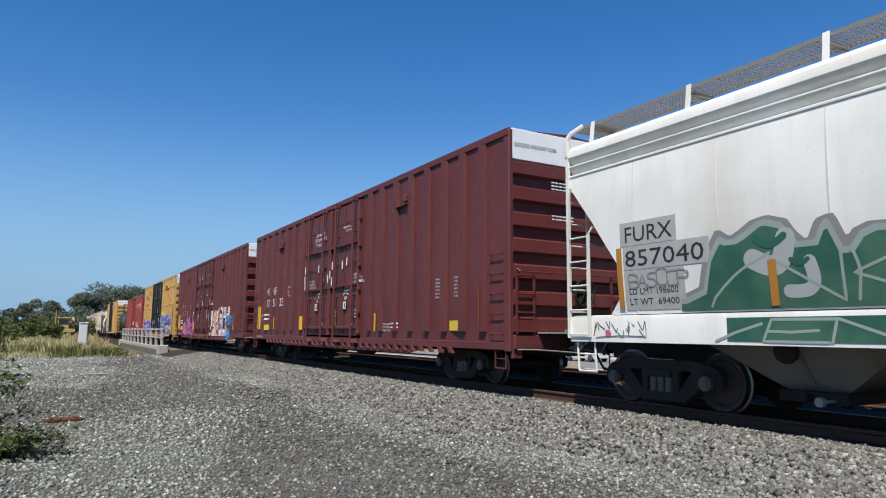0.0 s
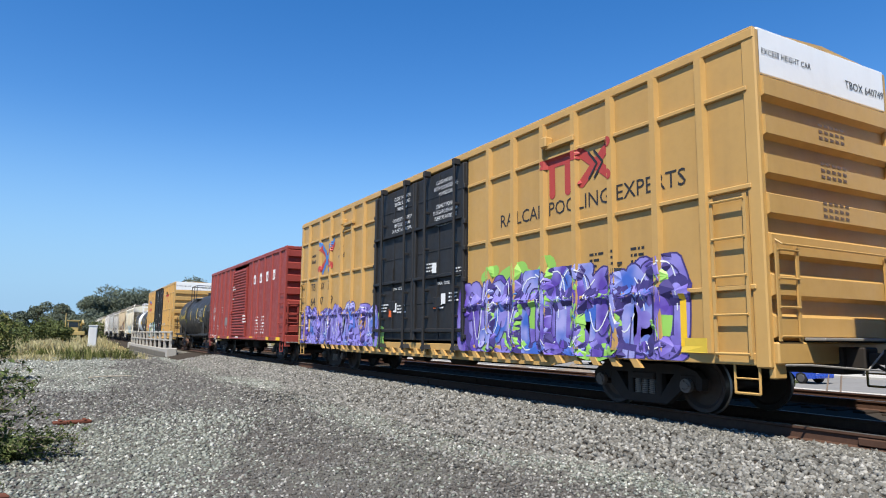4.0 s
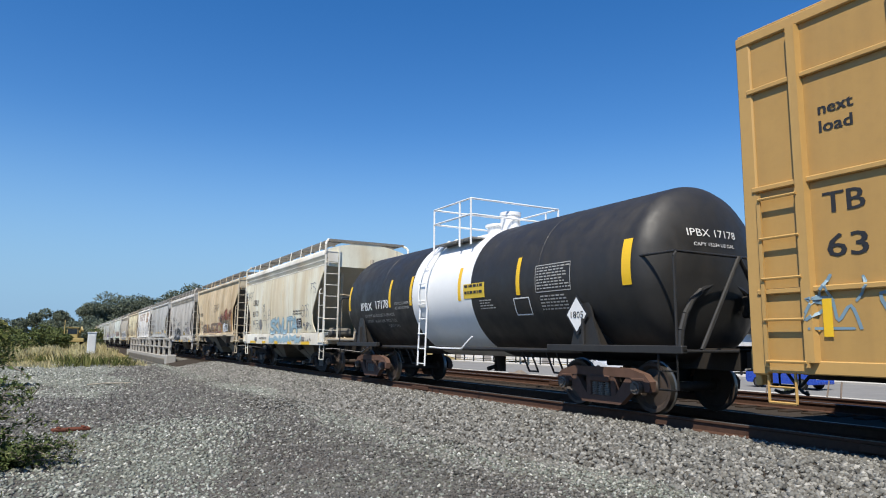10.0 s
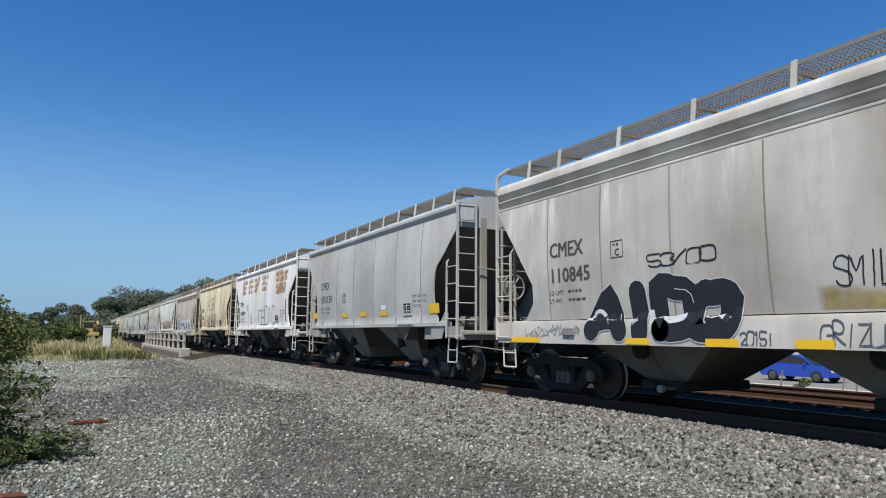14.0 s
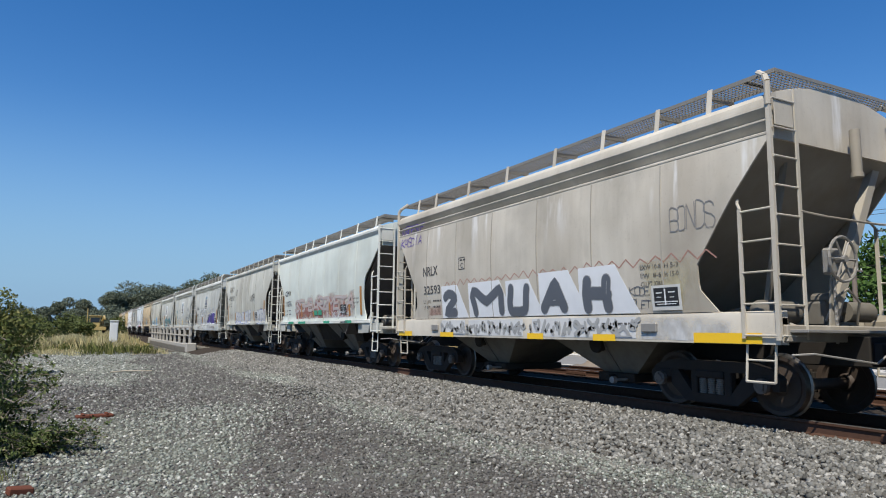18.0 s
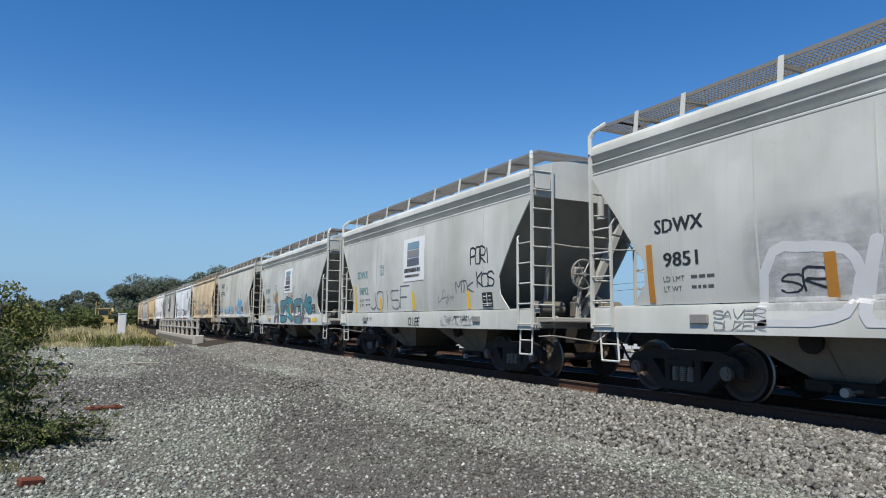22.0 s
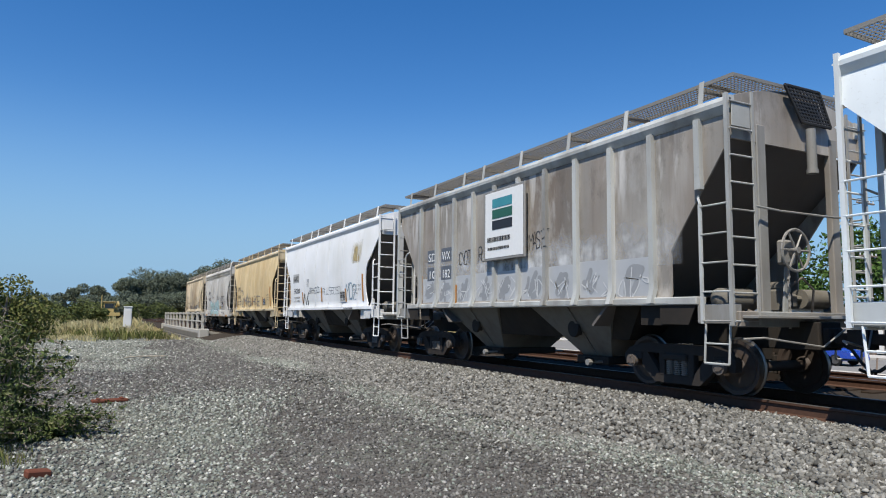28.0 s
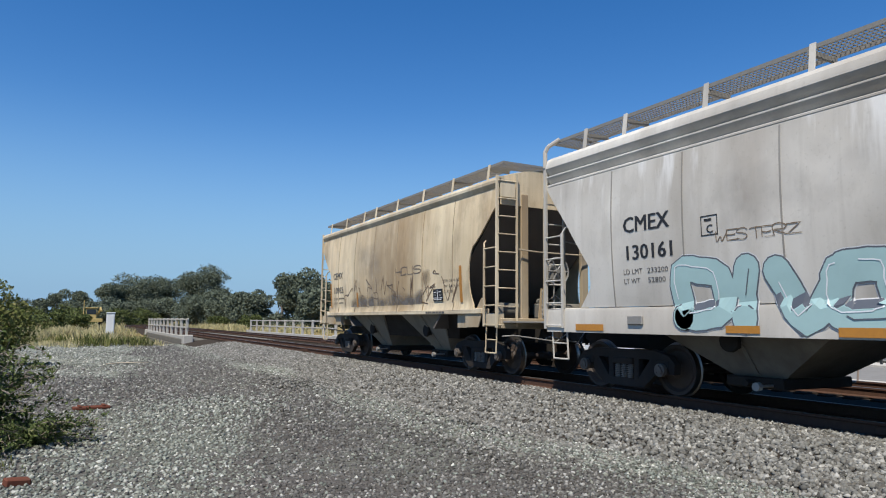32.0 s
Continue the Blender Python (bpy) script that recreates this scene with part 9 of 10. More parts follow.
for i, (code, y, span, z, h, num, y2, span2, z2, h2, cbox, plate) in STENCILS.items():
    car, fc = HC[i]
    ink = INK_TEAL_OLD if i in (10, 11) else (INK_FADED if i in (0, 2, 6, 7, 8, 12, 14, 19) else INK_BLACK)
    b = 1 if i in (3, 8, 12) else 3
    side_text(car, code, y, z, h, ink, fc, span, bold=b)
    side_text(car, num, y2, z2, h2, ink, fc, span2, bold=b)
    for k, w in enumerate(("LD LMT", "LT WT")):
        side_text(car, w, y2 + 0.02, z2 - 0.23 - 0.15 * k, 0.085, INK_FADED, fc, (0.42, 0.36)[k])
        if i in CAPACITY:
            side_text(car, CAPACITY[i][k], y2 - 0.50, z2 - 0.23 - 0.15 * k, 0.085, INK_FADED, fc, (0.42, 0.36)[k])
        else:
            text_bars(car, y2 - 0.52, z2 - 0.155 - 0.15 * k, 1, 0.42, 0.10, INK_FADED, fc, PRINT)
    if cbox:
        outline_box(car, cbox[0], cbox[1], 0.27, 0.27, ink, fc, 0.008)
        side_text(car, "C", cbox[0] - 0.08, cbox[1] + 0.03, 0.12, ink, fc, bold=1)
        text_bars(car, cbox[0] - 0.05, cbox[1] + 0.23, 1, 0.17, 0.08, ink, fc, PRINT)
    if i in (1, 2, 3, 6, 8, 12, 16):
        side_patch(car, plate[0] - plate[2] - 0.05, plate[0] + 0.05, plate[1] - 0.06, plate[1] + plate[3] + 0.04, PATCH_PALE, fc, "plate_border", 0.0195)
    label_plate(car, plate[0], plate[1], fc, plate[2], plate[3])
    if i not in (0, 2, 9, 10, 11):
        for k, (a, c) in enumerate((("EXW 10-8", "H 5-3"), ("EW  8-6", "H 15-0"), ("CU FT 3281", ""))):
            side_text(car, a, 2.36, 2.10 - 0.13 * k, 0.075, INK_FADED, fc, 0.44)
            if c:
                side_text(car, c, 1.86, 2.10 - 0.13 * k, 0.075, INK_FADED, fc, 0.28)
    text_bars(car, 3.3, 1.40 if i not in (0, 2, 6, 9, 10, 11, 18) else 1.28, 1, 0.9, 0.10, INK_FADED, fc, PRINT)
for i, rows in ((0, (("CARBOLINE 875 HS DTM EPOXY", 3.52, 2.20, 1.13), ("APPLIED PARAGOULD 06-2005", 3.53, 2.10, 1.13))), (2, (("WILLIAMS-HAYWARD THERMAL BOND", 3.29, 2.29, 1.39), ("APPLIED PARAGOULD 03-2006", 3.28, 2.19, 1.10))),
                (18, (("WILLIAMS HAYWARD THERMAL BOND", 3.48, 2.33, 1.40), ("APPLIED PARAGOULD 02-2006", 3.46, 2.23, 1.10)))):
    for w, y, z, span in rows:
        side_text(HC[i][0], w, y, z, 0.07, INK_FADED, HC[i][1], span, bold=1)
side_text(HC[0][0], "ARI CENTER FLOW", 8.46, 1.18, 0.10, INK_BLACK, HC[0][1], 1.18, bold=1)
side_text(HC[12][0], "WARNING", 5.13, 2.00, 0.075, INK_RED, HC[12][1], 0.50, bold=1)
text_bars(HC[12][0], 5.25, 1.94, 3, 0.8, 0.26, SP["brick"], HC[12][1], PRINT)
side_patch(HC[16][0], 9.28, 10.24, 2.52, 2.90, PATCH_GREY, HC[16][1], "stencil_field", 0.003)
side_patch(HC[3][0], 4.15, 4.46, 1.84, 1.97, INK_WHITE, HC[3][1], "sticker", 0.005)

# reflectors along the hoppers (from y0 to y1, from z0 to z1)
BARS = {
    0: (REFLECT, (10.06, 9.09, 1.01, 1.11), (7.92, 7.40, 1.00, 1.10), (6.00, 5.52, 0.99, 1.10), (4.12, 3.63, 0.99, 1.10), (2.44, 1.46, 0.99, 1.10)),
    1: (REFLECT_OLD, (5.94, 5.80, 1.66, 2.12), (3.94, 3.78, 1.58, 2.02), (1.42, 1.22, 1.60, 2.51), (10.55, 10.40, 1.60, 2.40), (8.03, 7.88, 1.62, 2.06)),
    2: (REFLECT, (10.74, 9.77, 1.00, 1.10), (7.49, 6.98, 1.00, 1.10), (5.93, 5.40, 0.99, 1.10), (4.59, 4.11, 0.99, 1.10), (1.5, 0.9, 0.99, 1.10)),
    3: (REFLECT, (10.81, 10.30, 1.70, 1.90), (7.70, 7.21, 1.68, 1.81), (6.14, 5.62, 1.68, 1.81), (4.54, 4.02, 1.67, 1.79), (1.43, 0.90, 1.66, 1.90)),
    4: (SP["brown"], (1.53, 1.38, 1.68, 2.59), (7.98, 7.83, 1.62, 2.13), (10.75, 10.62, 1.70, 2.50)),
    5: (REFLECT_OLD, (7.74, 7.58, 1.58, 2.04), (10.25, 10.10, 1.60, 2.50), (5.4, 5.25, 1.58, 2.04), (3.5, 3.35, 1.58, 2.04), (1.5, 1.3, 1.58, 2.5)),
    6: (REFLECT, (11.55, 10.72, 0.98, 1.10), (9.11, 8.45, 0.98, 1.09), (5.44, 4.93, 0.98, 1.09), (3.51, 2.96, 0.98, 1.09), (1.35, 0.25, 0.99, 1.13)),
    7: (REFLECT_OLD, (8.05, 7.88, 1.63, 2.12), (6.53, 6.37, 1.60, 2.07), (4.54, 4.38, 1.62, 2.09), (2.55, 2.36, 1.58, 2.04), (10.75, 10.58, 1.70, 2.55), (1.50, 1.28, 1.60, 2.50)),
    8: (REFLECT_OLD, (3.78, 3.56, 1.56, 2.02), (1.51, 1.27, 1.55, 2.51), (8.55, 8.40, 1.56, 2.02), (6.10, 5.95, 1.56, 2.02), (10.70, 10.55, 1.60, 2.50)),
    9: (REFLECT_OLD, (1.48, 1.24, 1.45, 2.38), (7.38, 7.18, 1.43, 1.99), (10.25, 10.08, 1.45, 2.35)),
    10: (REFLECT, (10.19, 10.00, 1.44, 2.31), (8.03, 7.86, 1.44, 1.85), (5.70, 5.50, 1.45, 1.93), (2.66, 2.49, 1.44, 1.86)),
    11: (REFLECT, (10.11, 9.95, 1.44, 2.38), (7.34, 7.18, 1.44, 1.87), (5.34, 5.18, 1.44, 1.89), (3.53, 3.36, 1.44, 1.87), (9.39, 8.86, 1.17, 1.30), (1.80, 1.25, 1.12, 1.26)),
    12: (REFLECT_OLD, (3.71, 3.56, 1.55, 2.00), (5.95, 5.80, 1.55, 2.00), (10.75, 10.60, 1.60, 2.40), (1.50, 1.30, 1.55, 2.50)),
    13: (REFLECT_OLD, (1.78, 1.48, 1.60, 2.56), (4.29, 4.02, 1.60, 2.06), (8.33, 8.14, 1.64, 2.08), (6.40, 6.25, 1.60, 2.05), (10.95, 10.80, 1.65, 2.50)),
    14: (SP["rust"], (1.51, 1.35, 1.69, 2.57), (10.80, 10.66, 1.70, 2.55)),
    16: (REFLECT_OLD, (6.08, 5.88, 1.65, 2.20), (3.24, 3.03, 1.59, 2.07), (10.90, 10.74, 1.60, 2.52), (8.78, 8.60, 1.62, 2.09), (1.50, 1.32, 1.60, 2.50)),
    17: (REFLECT_OLD, (3.36, 3.15, 1.59, 2.05), (1.69, 1.40, 1.57, 2.55), (6.00, 5.86, 1.62, 2.12), (10.65, 10.52, 1.60, 2.50), (8.30, 8.15, 1.60, 2.05)),
    18: (REFLECT_OLD, (10.73, 10.02, 1.02, 1.13), (7.60, 7.08, 1.03, 1.13), (6.06, 5.54, 1.01, 1.12), (4.02, 3.54, 1.00, 1.11), (1.74, 0.93, 0.99, 1.09)),
    19: (REFLECT_OLD, (8.2, 8.05, 1.60, 2.05), (1.60, 1.45, 1.60, 2.45), (10.7, 10.55, 1.60, 2.45)),
}
for i, (m, *spots) in BARS.items():
    for k, (y0, y1, z0, z1) in enumerate(spots):
        slim = 0.14 * (y0 - y1) * (z1 - z0 > 0.3)
        side_patch(HC[i][0], y1 + slim, y0 - slim, z0, z1, m, HC[i][1], "reflector", 0.012)
for i in (0, 2, 6, 9, 10, 11, 18):
    car, length = HC[i][0], HOPPERS[i][1]
    for y in (length - 2.3, 2.2):
        part("jacking_pad", Geo().cbox(-1.60, y - 0.16, 1.13, -1.55, y + 0.16, 1.27, 0.012), STEEL_GRATE, car)


def striped_sign(i, y0, y1, z0, z1):
    """White square with three stripes and two lines of bars for the owner's name."""
    car, fc = HC[i]
    sg = side_patch(car, y1, y0, z0, z1, PATCH_PALE if i == 9 else INK_WHITE, fc, "company_sign", 0.010, "white square sign with teal, green and grey stripes")
    w, h = y0 - y1, z1 - z0
    for k, m in enumerate((SP["steel"], SP["grey"], SP["slate"])):
        side_patch(sg, y1 + 0.24 * w, y0 - 0.2 * w, z1 - h * (0.27 + 0.19 * k), z1 - h * (0.10 + 0.19 * k), m, fc, "stripe", 0.016)
    text_bars(sg, y0 - 0.06 * w, z0 + 0.30 * h, 1, 0.86 * w, 0.22 * h, INK_BLACK, fc, PRINT, 0.016, 0.45)
    text_bars(sg, y0 - 0.08 * w, z0 + 0.15 * h, 1, 0.80 * w, 0.13 * h, INK_FADED, fc, PRINT, 0.016, 0.4)


striped_sign(9, 6.38, 5.05, 2.42, 3.50)
striped_sign(10, 6.20, 4.86, 2.24, 3.42)
striped_sign(11, 6.24, 4.94, 2.38, 3.45)


def piece(i, *a, **k):
    graffiti(HC[i][0], *(a[:5] + (HC[i][1],) + a[5:]), **k)


def tag(i, word, y0, y1, z0, z1, ink, thin=0.018):
    """A word in one stroke of ink."""
    graffiti(HC[i][0], 7 + len(word), y0, y1, z0, z1, HC[i][1], 1, None, SP[ink], thin=thin * 0.72, word=word)


def fade(i, y0, y1, z0, z1, tone, seed):
    stain(HC[i][0], y0, y1, z0, z1, DUST[tone], HC[i][1], seed)


# pale hopper: blue piece over the sill
piece(0, 101, 6.80, 3.05, 1.38, 2.10, 6, SP["ice"], SP["steel"], None, None, weight=0.085, thin=0.018, lean=0.2, word="SKWUTA")
piece(0, 105, 7.05, 2.40, 1.02, 1.36, 7, SP["ice"], SP["steel"], None, None, weight=0.20, thin=0.008, lean=0.3, word="WNVAMW")
tag(0, "TENATE", 11.10, 9.75, 2.98, 3.40, "slate", 0.014)
tag(0, "BLUR", 7.87, 6.70, 1.98, 2.45, "grey", 0.014)
piece(0, 102, 9.75, 7.95, 1.62, 2.10, 6, None, SP["grey"], thin=0.016)
blot(HC[0][0], 8.35, 1.82, 0.26, SP["grey"], HC[0][1], 7)
piece(0, 106, 7.6, 6.8, 1.52, 2.0, 4, None, SP["softgrey"], thin=0.016)
tag(0, "GHOS", 2.44, 1.62, 2.00, 2.48, "grey", 0.014)
tag(0, "TS", 1.48, 0.85, 2.80, 3.27, "slate", 0.018)
piece(0, 107, 2.24, 1.40, 1.50, 1.82, 5, None, SP["slate"], thin=0.026)
piece(0, 108, 2.2, 1.35, 1.04, 1.28, 6, None, SP["slate"], thin=0.016)
# tan hopper: brown and red piece, a broad sooty patch and a looping tag
piece(1, 111, 9.45, 4.05, 1.46, 2.16, 6, [SP["umber"], SP["umber"], SP["rustred"]], SP["palerose"], SP["rustred"], None, weight=0.085, thin=0.010, lean=0.14, rim=0.03, word="SWUEZO")
fade(1, 9.4, 4.2, 1.5, 2.0, "brown", 4)
fade(1, 4.50, 1.25, 1.46, 2.75, "soot", 5)
fade(1, 4.2, 1.2, 2.2, 2.85, "brick", 6)
tag(1, "OSNAP", 6.15, 4.62, 2.72, 3.22, "umber", 0.024)
tag(1, "SE", 4.72, 4.30, 2.30, 2.42, "slate", 0.014)
piece(1, 115, 4.86, 4.22, 1.94, 2.44, 5, None, SP["brick"], thin=0.024)
piece(1, 116, 3.4, 2.9, 1.55, 2.0, 2, SP["white"], SP["brick"], None, None, weight=0.14, thin=0.012)
piece(1, 117, 2.0, 1.4, 1.55, 2.2, 4, None, SP["palerose"], thin=0.016)
# grey hopper: black round letters with a white edge
piece(2, 121, 8.40, 5.25, 1.00, 2.05, 4, SP["black"], SP["silver"], None, None, weight=0.17, thin=0.012, lean=0.02, word="AIDO")
tag(2, "53/00", 6.93, 5.70, 2.17, 2.42, "black", 0.018)
tag(2, "2015!", 5.37, 4.88, 1.02, 1.22, "slate", 0.014)
tag(2, "SMILE", 4.05, 3.18, 1.70, 2.15, "black", 0.014)
tag(2, "GRISU", 2.52, 1.45, 1.55, 2.05, "indigo", 0.026)
piece(2, 123, 2.50, 2.10, 1.44, 1.80, 3, None, SP["white"], thin=0.018)
tag(2, "GRIZLE", 4.27, 3.40, 1.02, 1.32, "slate", 0.014)
tag(2, "GRIZLE", 3.20, 2.28, 1.02, 1.32, "black", 0.018)
piece(2, 124, 1.98, 1.25, 1.02, 1.32, 5, None, SP["grey"], thin=0.022)
piece(2, 125, 10.2, 8.6, 1.08, 1.34, 6, None, SP["softgrey"], thin=0.018)
fade(2, 4.3, 3.2, 1.45, 1.75, "ochre", 17)
# white hopper with bands of rust
tag(4, "CEDIO", 6.40, 3.20, 1.56, 2.45, "grey", 0.014)
tag(4, "CEDIO", 6.34, 3.14, 1.54, 2.40, "slate", 0.012)
for k, (y, w) in enumerate(((9.95, 0.9), (8.60, 1.0), (7.30, 0.9), (5.75, 1.1), (3.2, 1.9))):
    for r in range(3 + (k == 4)):
        fade(4, y + 0.30 - 0.06 * r, y - w + 0.08 * r, 3.70 - 0.27 * r, 3.98 - 0.25 * r, "rust", 44 + 5 * k + r)
# cream hopper: heavy grey strokes above black loops
tag(5, "JHOSR", 8.20, 5.10, 2.62, 3.50, "moss", 0.045)
piece(5, 141, 9.10, 7.60, 1.56, 2.25, 6, None, SP["slate"], thin=0.030)
piece(5, 142, 7.45, 4.60, 1.52, 2.35, 9, None, SP["black"], thin=0.040)
piece(5, 143, 7.30, 4.40, 1.50, 2.30, 8, None, SP["slate"], thin=0.020)
piece(5, 144, 4.30, 2.40, 1.55, 2.20, 5, None, SP["grey"], thin=0.024)
tag(5, "DAPERU", 8.91, 7.92, 1.365, 1.44, "slate", 0.010)
# beige hopper: slate letters on white blocks
for k, (ch, a, b, h) in enumerate((("2", 8.98, 8.32, 2.16), ("M", 7.68, 6.50, 2.16), ("U", 6.14, 5.44, 2.12), ("A", 4.98, 4.20, 2.20), ("H", 3.80, 2.98, 2.20))):
    g = Geo()
    g.sheet(lambda u, z: (-HC[6][1](z) - 0.005 - 0.0005 * k, a + 0.06 + u * (b - 0.06 - 0.62 * (h + 0.04 - z) - a - 0.06), z), [i / 4 for i in range(5)], [1.43 + (h + 0.04 - 1.43) * i / 8 for i in range(9)], (0.002, 0, 0))
    part("graffiti_ground", g, SP["white"], HC[6][0], smooth=0)
    piece(6, 170 + k, a, b, 1.42, h, 1, SP["slate"], SP["softgrey"], None, None, weight=0.135, thin=0.010, lean=0.0, word=ch)
for y0, y1 in ((9.05, 7.9), (7.75, 5.6), (5.3, 2.5)):
    side_patch(HC[6][0], y1, y0, 1.03, 1.37, SP["chalk"], HC[6][1], "graffiti_ground", 0.003)
piece(6, 150, 9.05, 2.40, 1.05, 1.34, 12, None, SP["softgrey"], thin=0.036)
fade(6, 2.5, 0.6, 1.02, 1.38, "chalk", 24)
g, rs = Geo(), random.Random(66)
zig = [(8.9 - 0.16 * k, 2.20 + (0.10 if k % 2 else -0.02) + rs.uniform(-0.03, 0.03)) for k in range(52)]
ribbon(g, [p for p in zig if p[0] > 0.9], 0.011, HC[6][1], 0.0025)
part("graffiti_line", g, SP["palebrick"], HC[6][0], smooth=0)
tag(6, "KROESTE", 11.45, 10.15, 3.72, 4.00, "purple", 0.018)
tag(6, "KASCIA", 11.45, 10.20, 3.38, 3.66, "purple", 0.018)
tag(6, "KODE", 2.62, 2.19, 1.70, 1.86, "slate", 0.010)
tag(6, "PLET", 2.60, 2.17, 1.50, 1.66, "slate", 0.010)
tag(6, "BONDS", 1.70, 0.90, 2.60, 3.05, "grey", 0.012)
fade(6, 2.4, 1.2, 1.45, 2.25, "cream", 23)
fade(6, 9.9, 9.0, 1.5, 1.85, "brick", 8)
# mint hopper: faded pink, red and white row of letters
fade(7, 9.2, 1.9, 1.46, 2.45, "pink", 9)
piece(7, 161, 8.95, 2.10, 1.78, 2.34, 11, SP["softpink"], SP["palerose"], None, None, weight=0.075, thin=0.009, word="SSHBARZMETA")
piece(7, 162, 8.80, 5.10, 1.50, 1.84, 9, None, SP["brick"], thin=0.018)
piece(7, 163, 4.90, 2.10, 1.50, 1.84, 7, None, SP["chalk"], thin=0.026)
for y0, y1, z0, z1 in ((6.30, 5.90, 1.66, 1.84), (5.80, 5.40, 1.66, 1.84)):
    side_patch(HC[7][0], y1, y0, z0, z1, SP["seagreen"], HC[7][1], "sprayed_patch", 0.019)
for y0, y1 in ((9.88, 9.10), (8.40, 7.42), (5.12, 4.45), (2.84, 2.21)):
    side_patch(HC[7][0], y1, y0, 1.345, 1.435, SP["seagreen"], HC[7][1], "sill_mark", 0.004)
# stone-grey hopper: three white and lavender pieces
for seed, word, y0, y1, z0, z1 in ((171, "STANS", 8.35, 6.15, 1.36, 2.10), (172, "ABLE", 5.98, 4.45, 1.36, 2.10), (173, "MOZEN", 3.02, 1.32, 1.36, 2.14)):
    piece(8, seed, y0, y1, z0, z1, len(word), SP["chalk"], SP["denim"], None, None, weight=0.12, thin=0.015, word=word)
tag(8, "CHOR!", 4.48, 3.55, 2.55, 2.92, "black", 0.022)
tag(8, "CHES", 10.15, 9.30, 1.74, 2.02, "rustred", 0.012)
# silver-grey hoppers
fade(9, 8.5, 2.3, 1.44, 2.65, "chalk", 31)
fade(9, 8.5, 5.4, 1.30, 2.50, "chalk", 33)
tag(9, "DU", 8.20, 5.60, 1.10, 2.35, "chalk", 0.10)
piece(9, 184, 5.3, 2.3, 1.04, 1.36, 7, None, SP["chalk"], thin=0.040)
piece(9, 181, 5.40, 2.18, 1.44, 2.22, 4, [SP["indigo"], SP["purple"]], SP["black"], SP["white"], SP["denim"], weight=0.15, thin=0.02, word="JABE")
tag(9, "SR", 7.94, 7.32, 1.52, 1.82, "black", 0.020)
tag(9, "40CH", 2.72, 2.12, 1.96, 2.22, "white", 0.022)
tag(9, "YOVA", 2.10, 1.78, 2.02, 2.12, "slate", 0.009)
tag(9, "SAVER", 9.0, 8.2, 1.20, 1.34, "grey", 0.010)
tag(9, "DUZER", 9.0, 8.2, 1.04, 1.18, "grey", 0.010)
piece(9, 185, 1.9, 0.9, 1.05, 1.30, 5, None, SP["ice"], thin=0.018)
tag(10, "JOI5F", 8.80, 5.95, 1.46, 2.15, "slate", 0.022)
tag(10, "PORI", 2.42, 1.58, 2.44, 2.86, "black", 0.026)
tag(10, "KOS", 2.17, 1.45, 1.92, 2.28, "black", 0.024)
tag(10, "MTK", 3.18, 2.36, 1.82, 2.12, "slate", 0.022)
tag(10, "CLUBE", 5.90, 5.20, 1.04, 1.28, "black", 0.018)
piece(10, 193, 9.4, 8.6, 1.06, 1.30, 4, None, SP["softgrey"], thin=0.030)
piece(10, 194, 4.0, 2.4, 1.06, 1.30, 5, None, SP["softgrey"], thin=0.024)
piece(10, 195, 4.1, 3.3, 1.55, 1.95, 5, None, SP["softgrey"], thin=0.016)
fade(11, 8.5, 7.3, 1.95, 2.55, "rust", 12)
fade(11, 5.6, 4.4, 2.05, 2.70, "rust", 13)
for seed, ch, y0, y1, z1, m in ((201, "A", 8.10, 7.05, 2.12, "teal_mix"), (202, "E", 7.00, 6.02, 2.12, "teal_mix"), (203, "R", 6.10, 4.70, 2.18, "teal_mix"), (204, "G", 4.70, 3.10, 2.22, "teal_mix"), (205, "4", 3.05, 2.50, 2.30, "teal_mix"), (206, "5", 2.52, 2.00, 2.12, "teal")):
    piece(11, seed, y0, y1, 1.40 if ch in "45" else 1.04, z1, 1, SP[m], SP["black"], SP["chalk"], None, weight=0.125 if ch not in "45" else 0.13, thin=0.024, lean=0.02, rim=0.055, word=ch)
tag(11, "OLK", 10.6, 9.8, 2.85, 3.1, "softgrey", 0.012)
tag(11, "JRC", 3.4, 2.7, 1.12, 1.30, "softgrey", 0.014)
piece(11, 207, 2.0, 1.4, 2.05, 2.5, 5, None, SP["grey"], thin=0.014)
piece(11, 208, 3.6, 3.1, 2.0, 2.4, 3, None, SP["slate"], thin=0.014)
# stone-grey hopper: faded blue outlines and a bright blue shape
stain(HC[12][0], 9.1, 5.6, 1.46, 2.1, dusting("faded_blue", (0.20, 0.42, 0.62)), HC[12][1], 13)
piece(12, 211, 8.95, 5.75, 1.50, 2.15, 6, None, SP["ice"], thin=0.045)
piece(12, 213, 10.3, 9.5, 1.55, 2.0, 2, None, SP["paleblue"], thin=0.045)
for k, (p, q, r) in enumerate((((4.75, 1.50), (4.15, 2.28), 0.17), ((4.05, 2.30), (3.75, 1.50), 0.19), ((4.50, 1.62), (3.60, 1.62), 0.12), ((3.95, 2.16), (3.30, 2.24), 0.12), ((3.60, 2.10), (3.55, 1.50), 0.15), ((3.25, 2.10), (2.95, 1.52), 0.15), ((3.30, 1.55), (2.82, 1.55), 0.09))):
    g = Geo()
    ribbon(g, [p, q], r, HC[12][1], 0.006 + 0.0006 * k)
    g.v = [(x, y, max(z, 1.455)) for x, y, z in g.v]
    part("graffiti_fill", g, SP["paleblue"], HC[12][0], smooth=0)
piece(12, 214, 2.20, 1.66, 1.55, 1.98, 5, None, SP["grey"], thin=0.018)
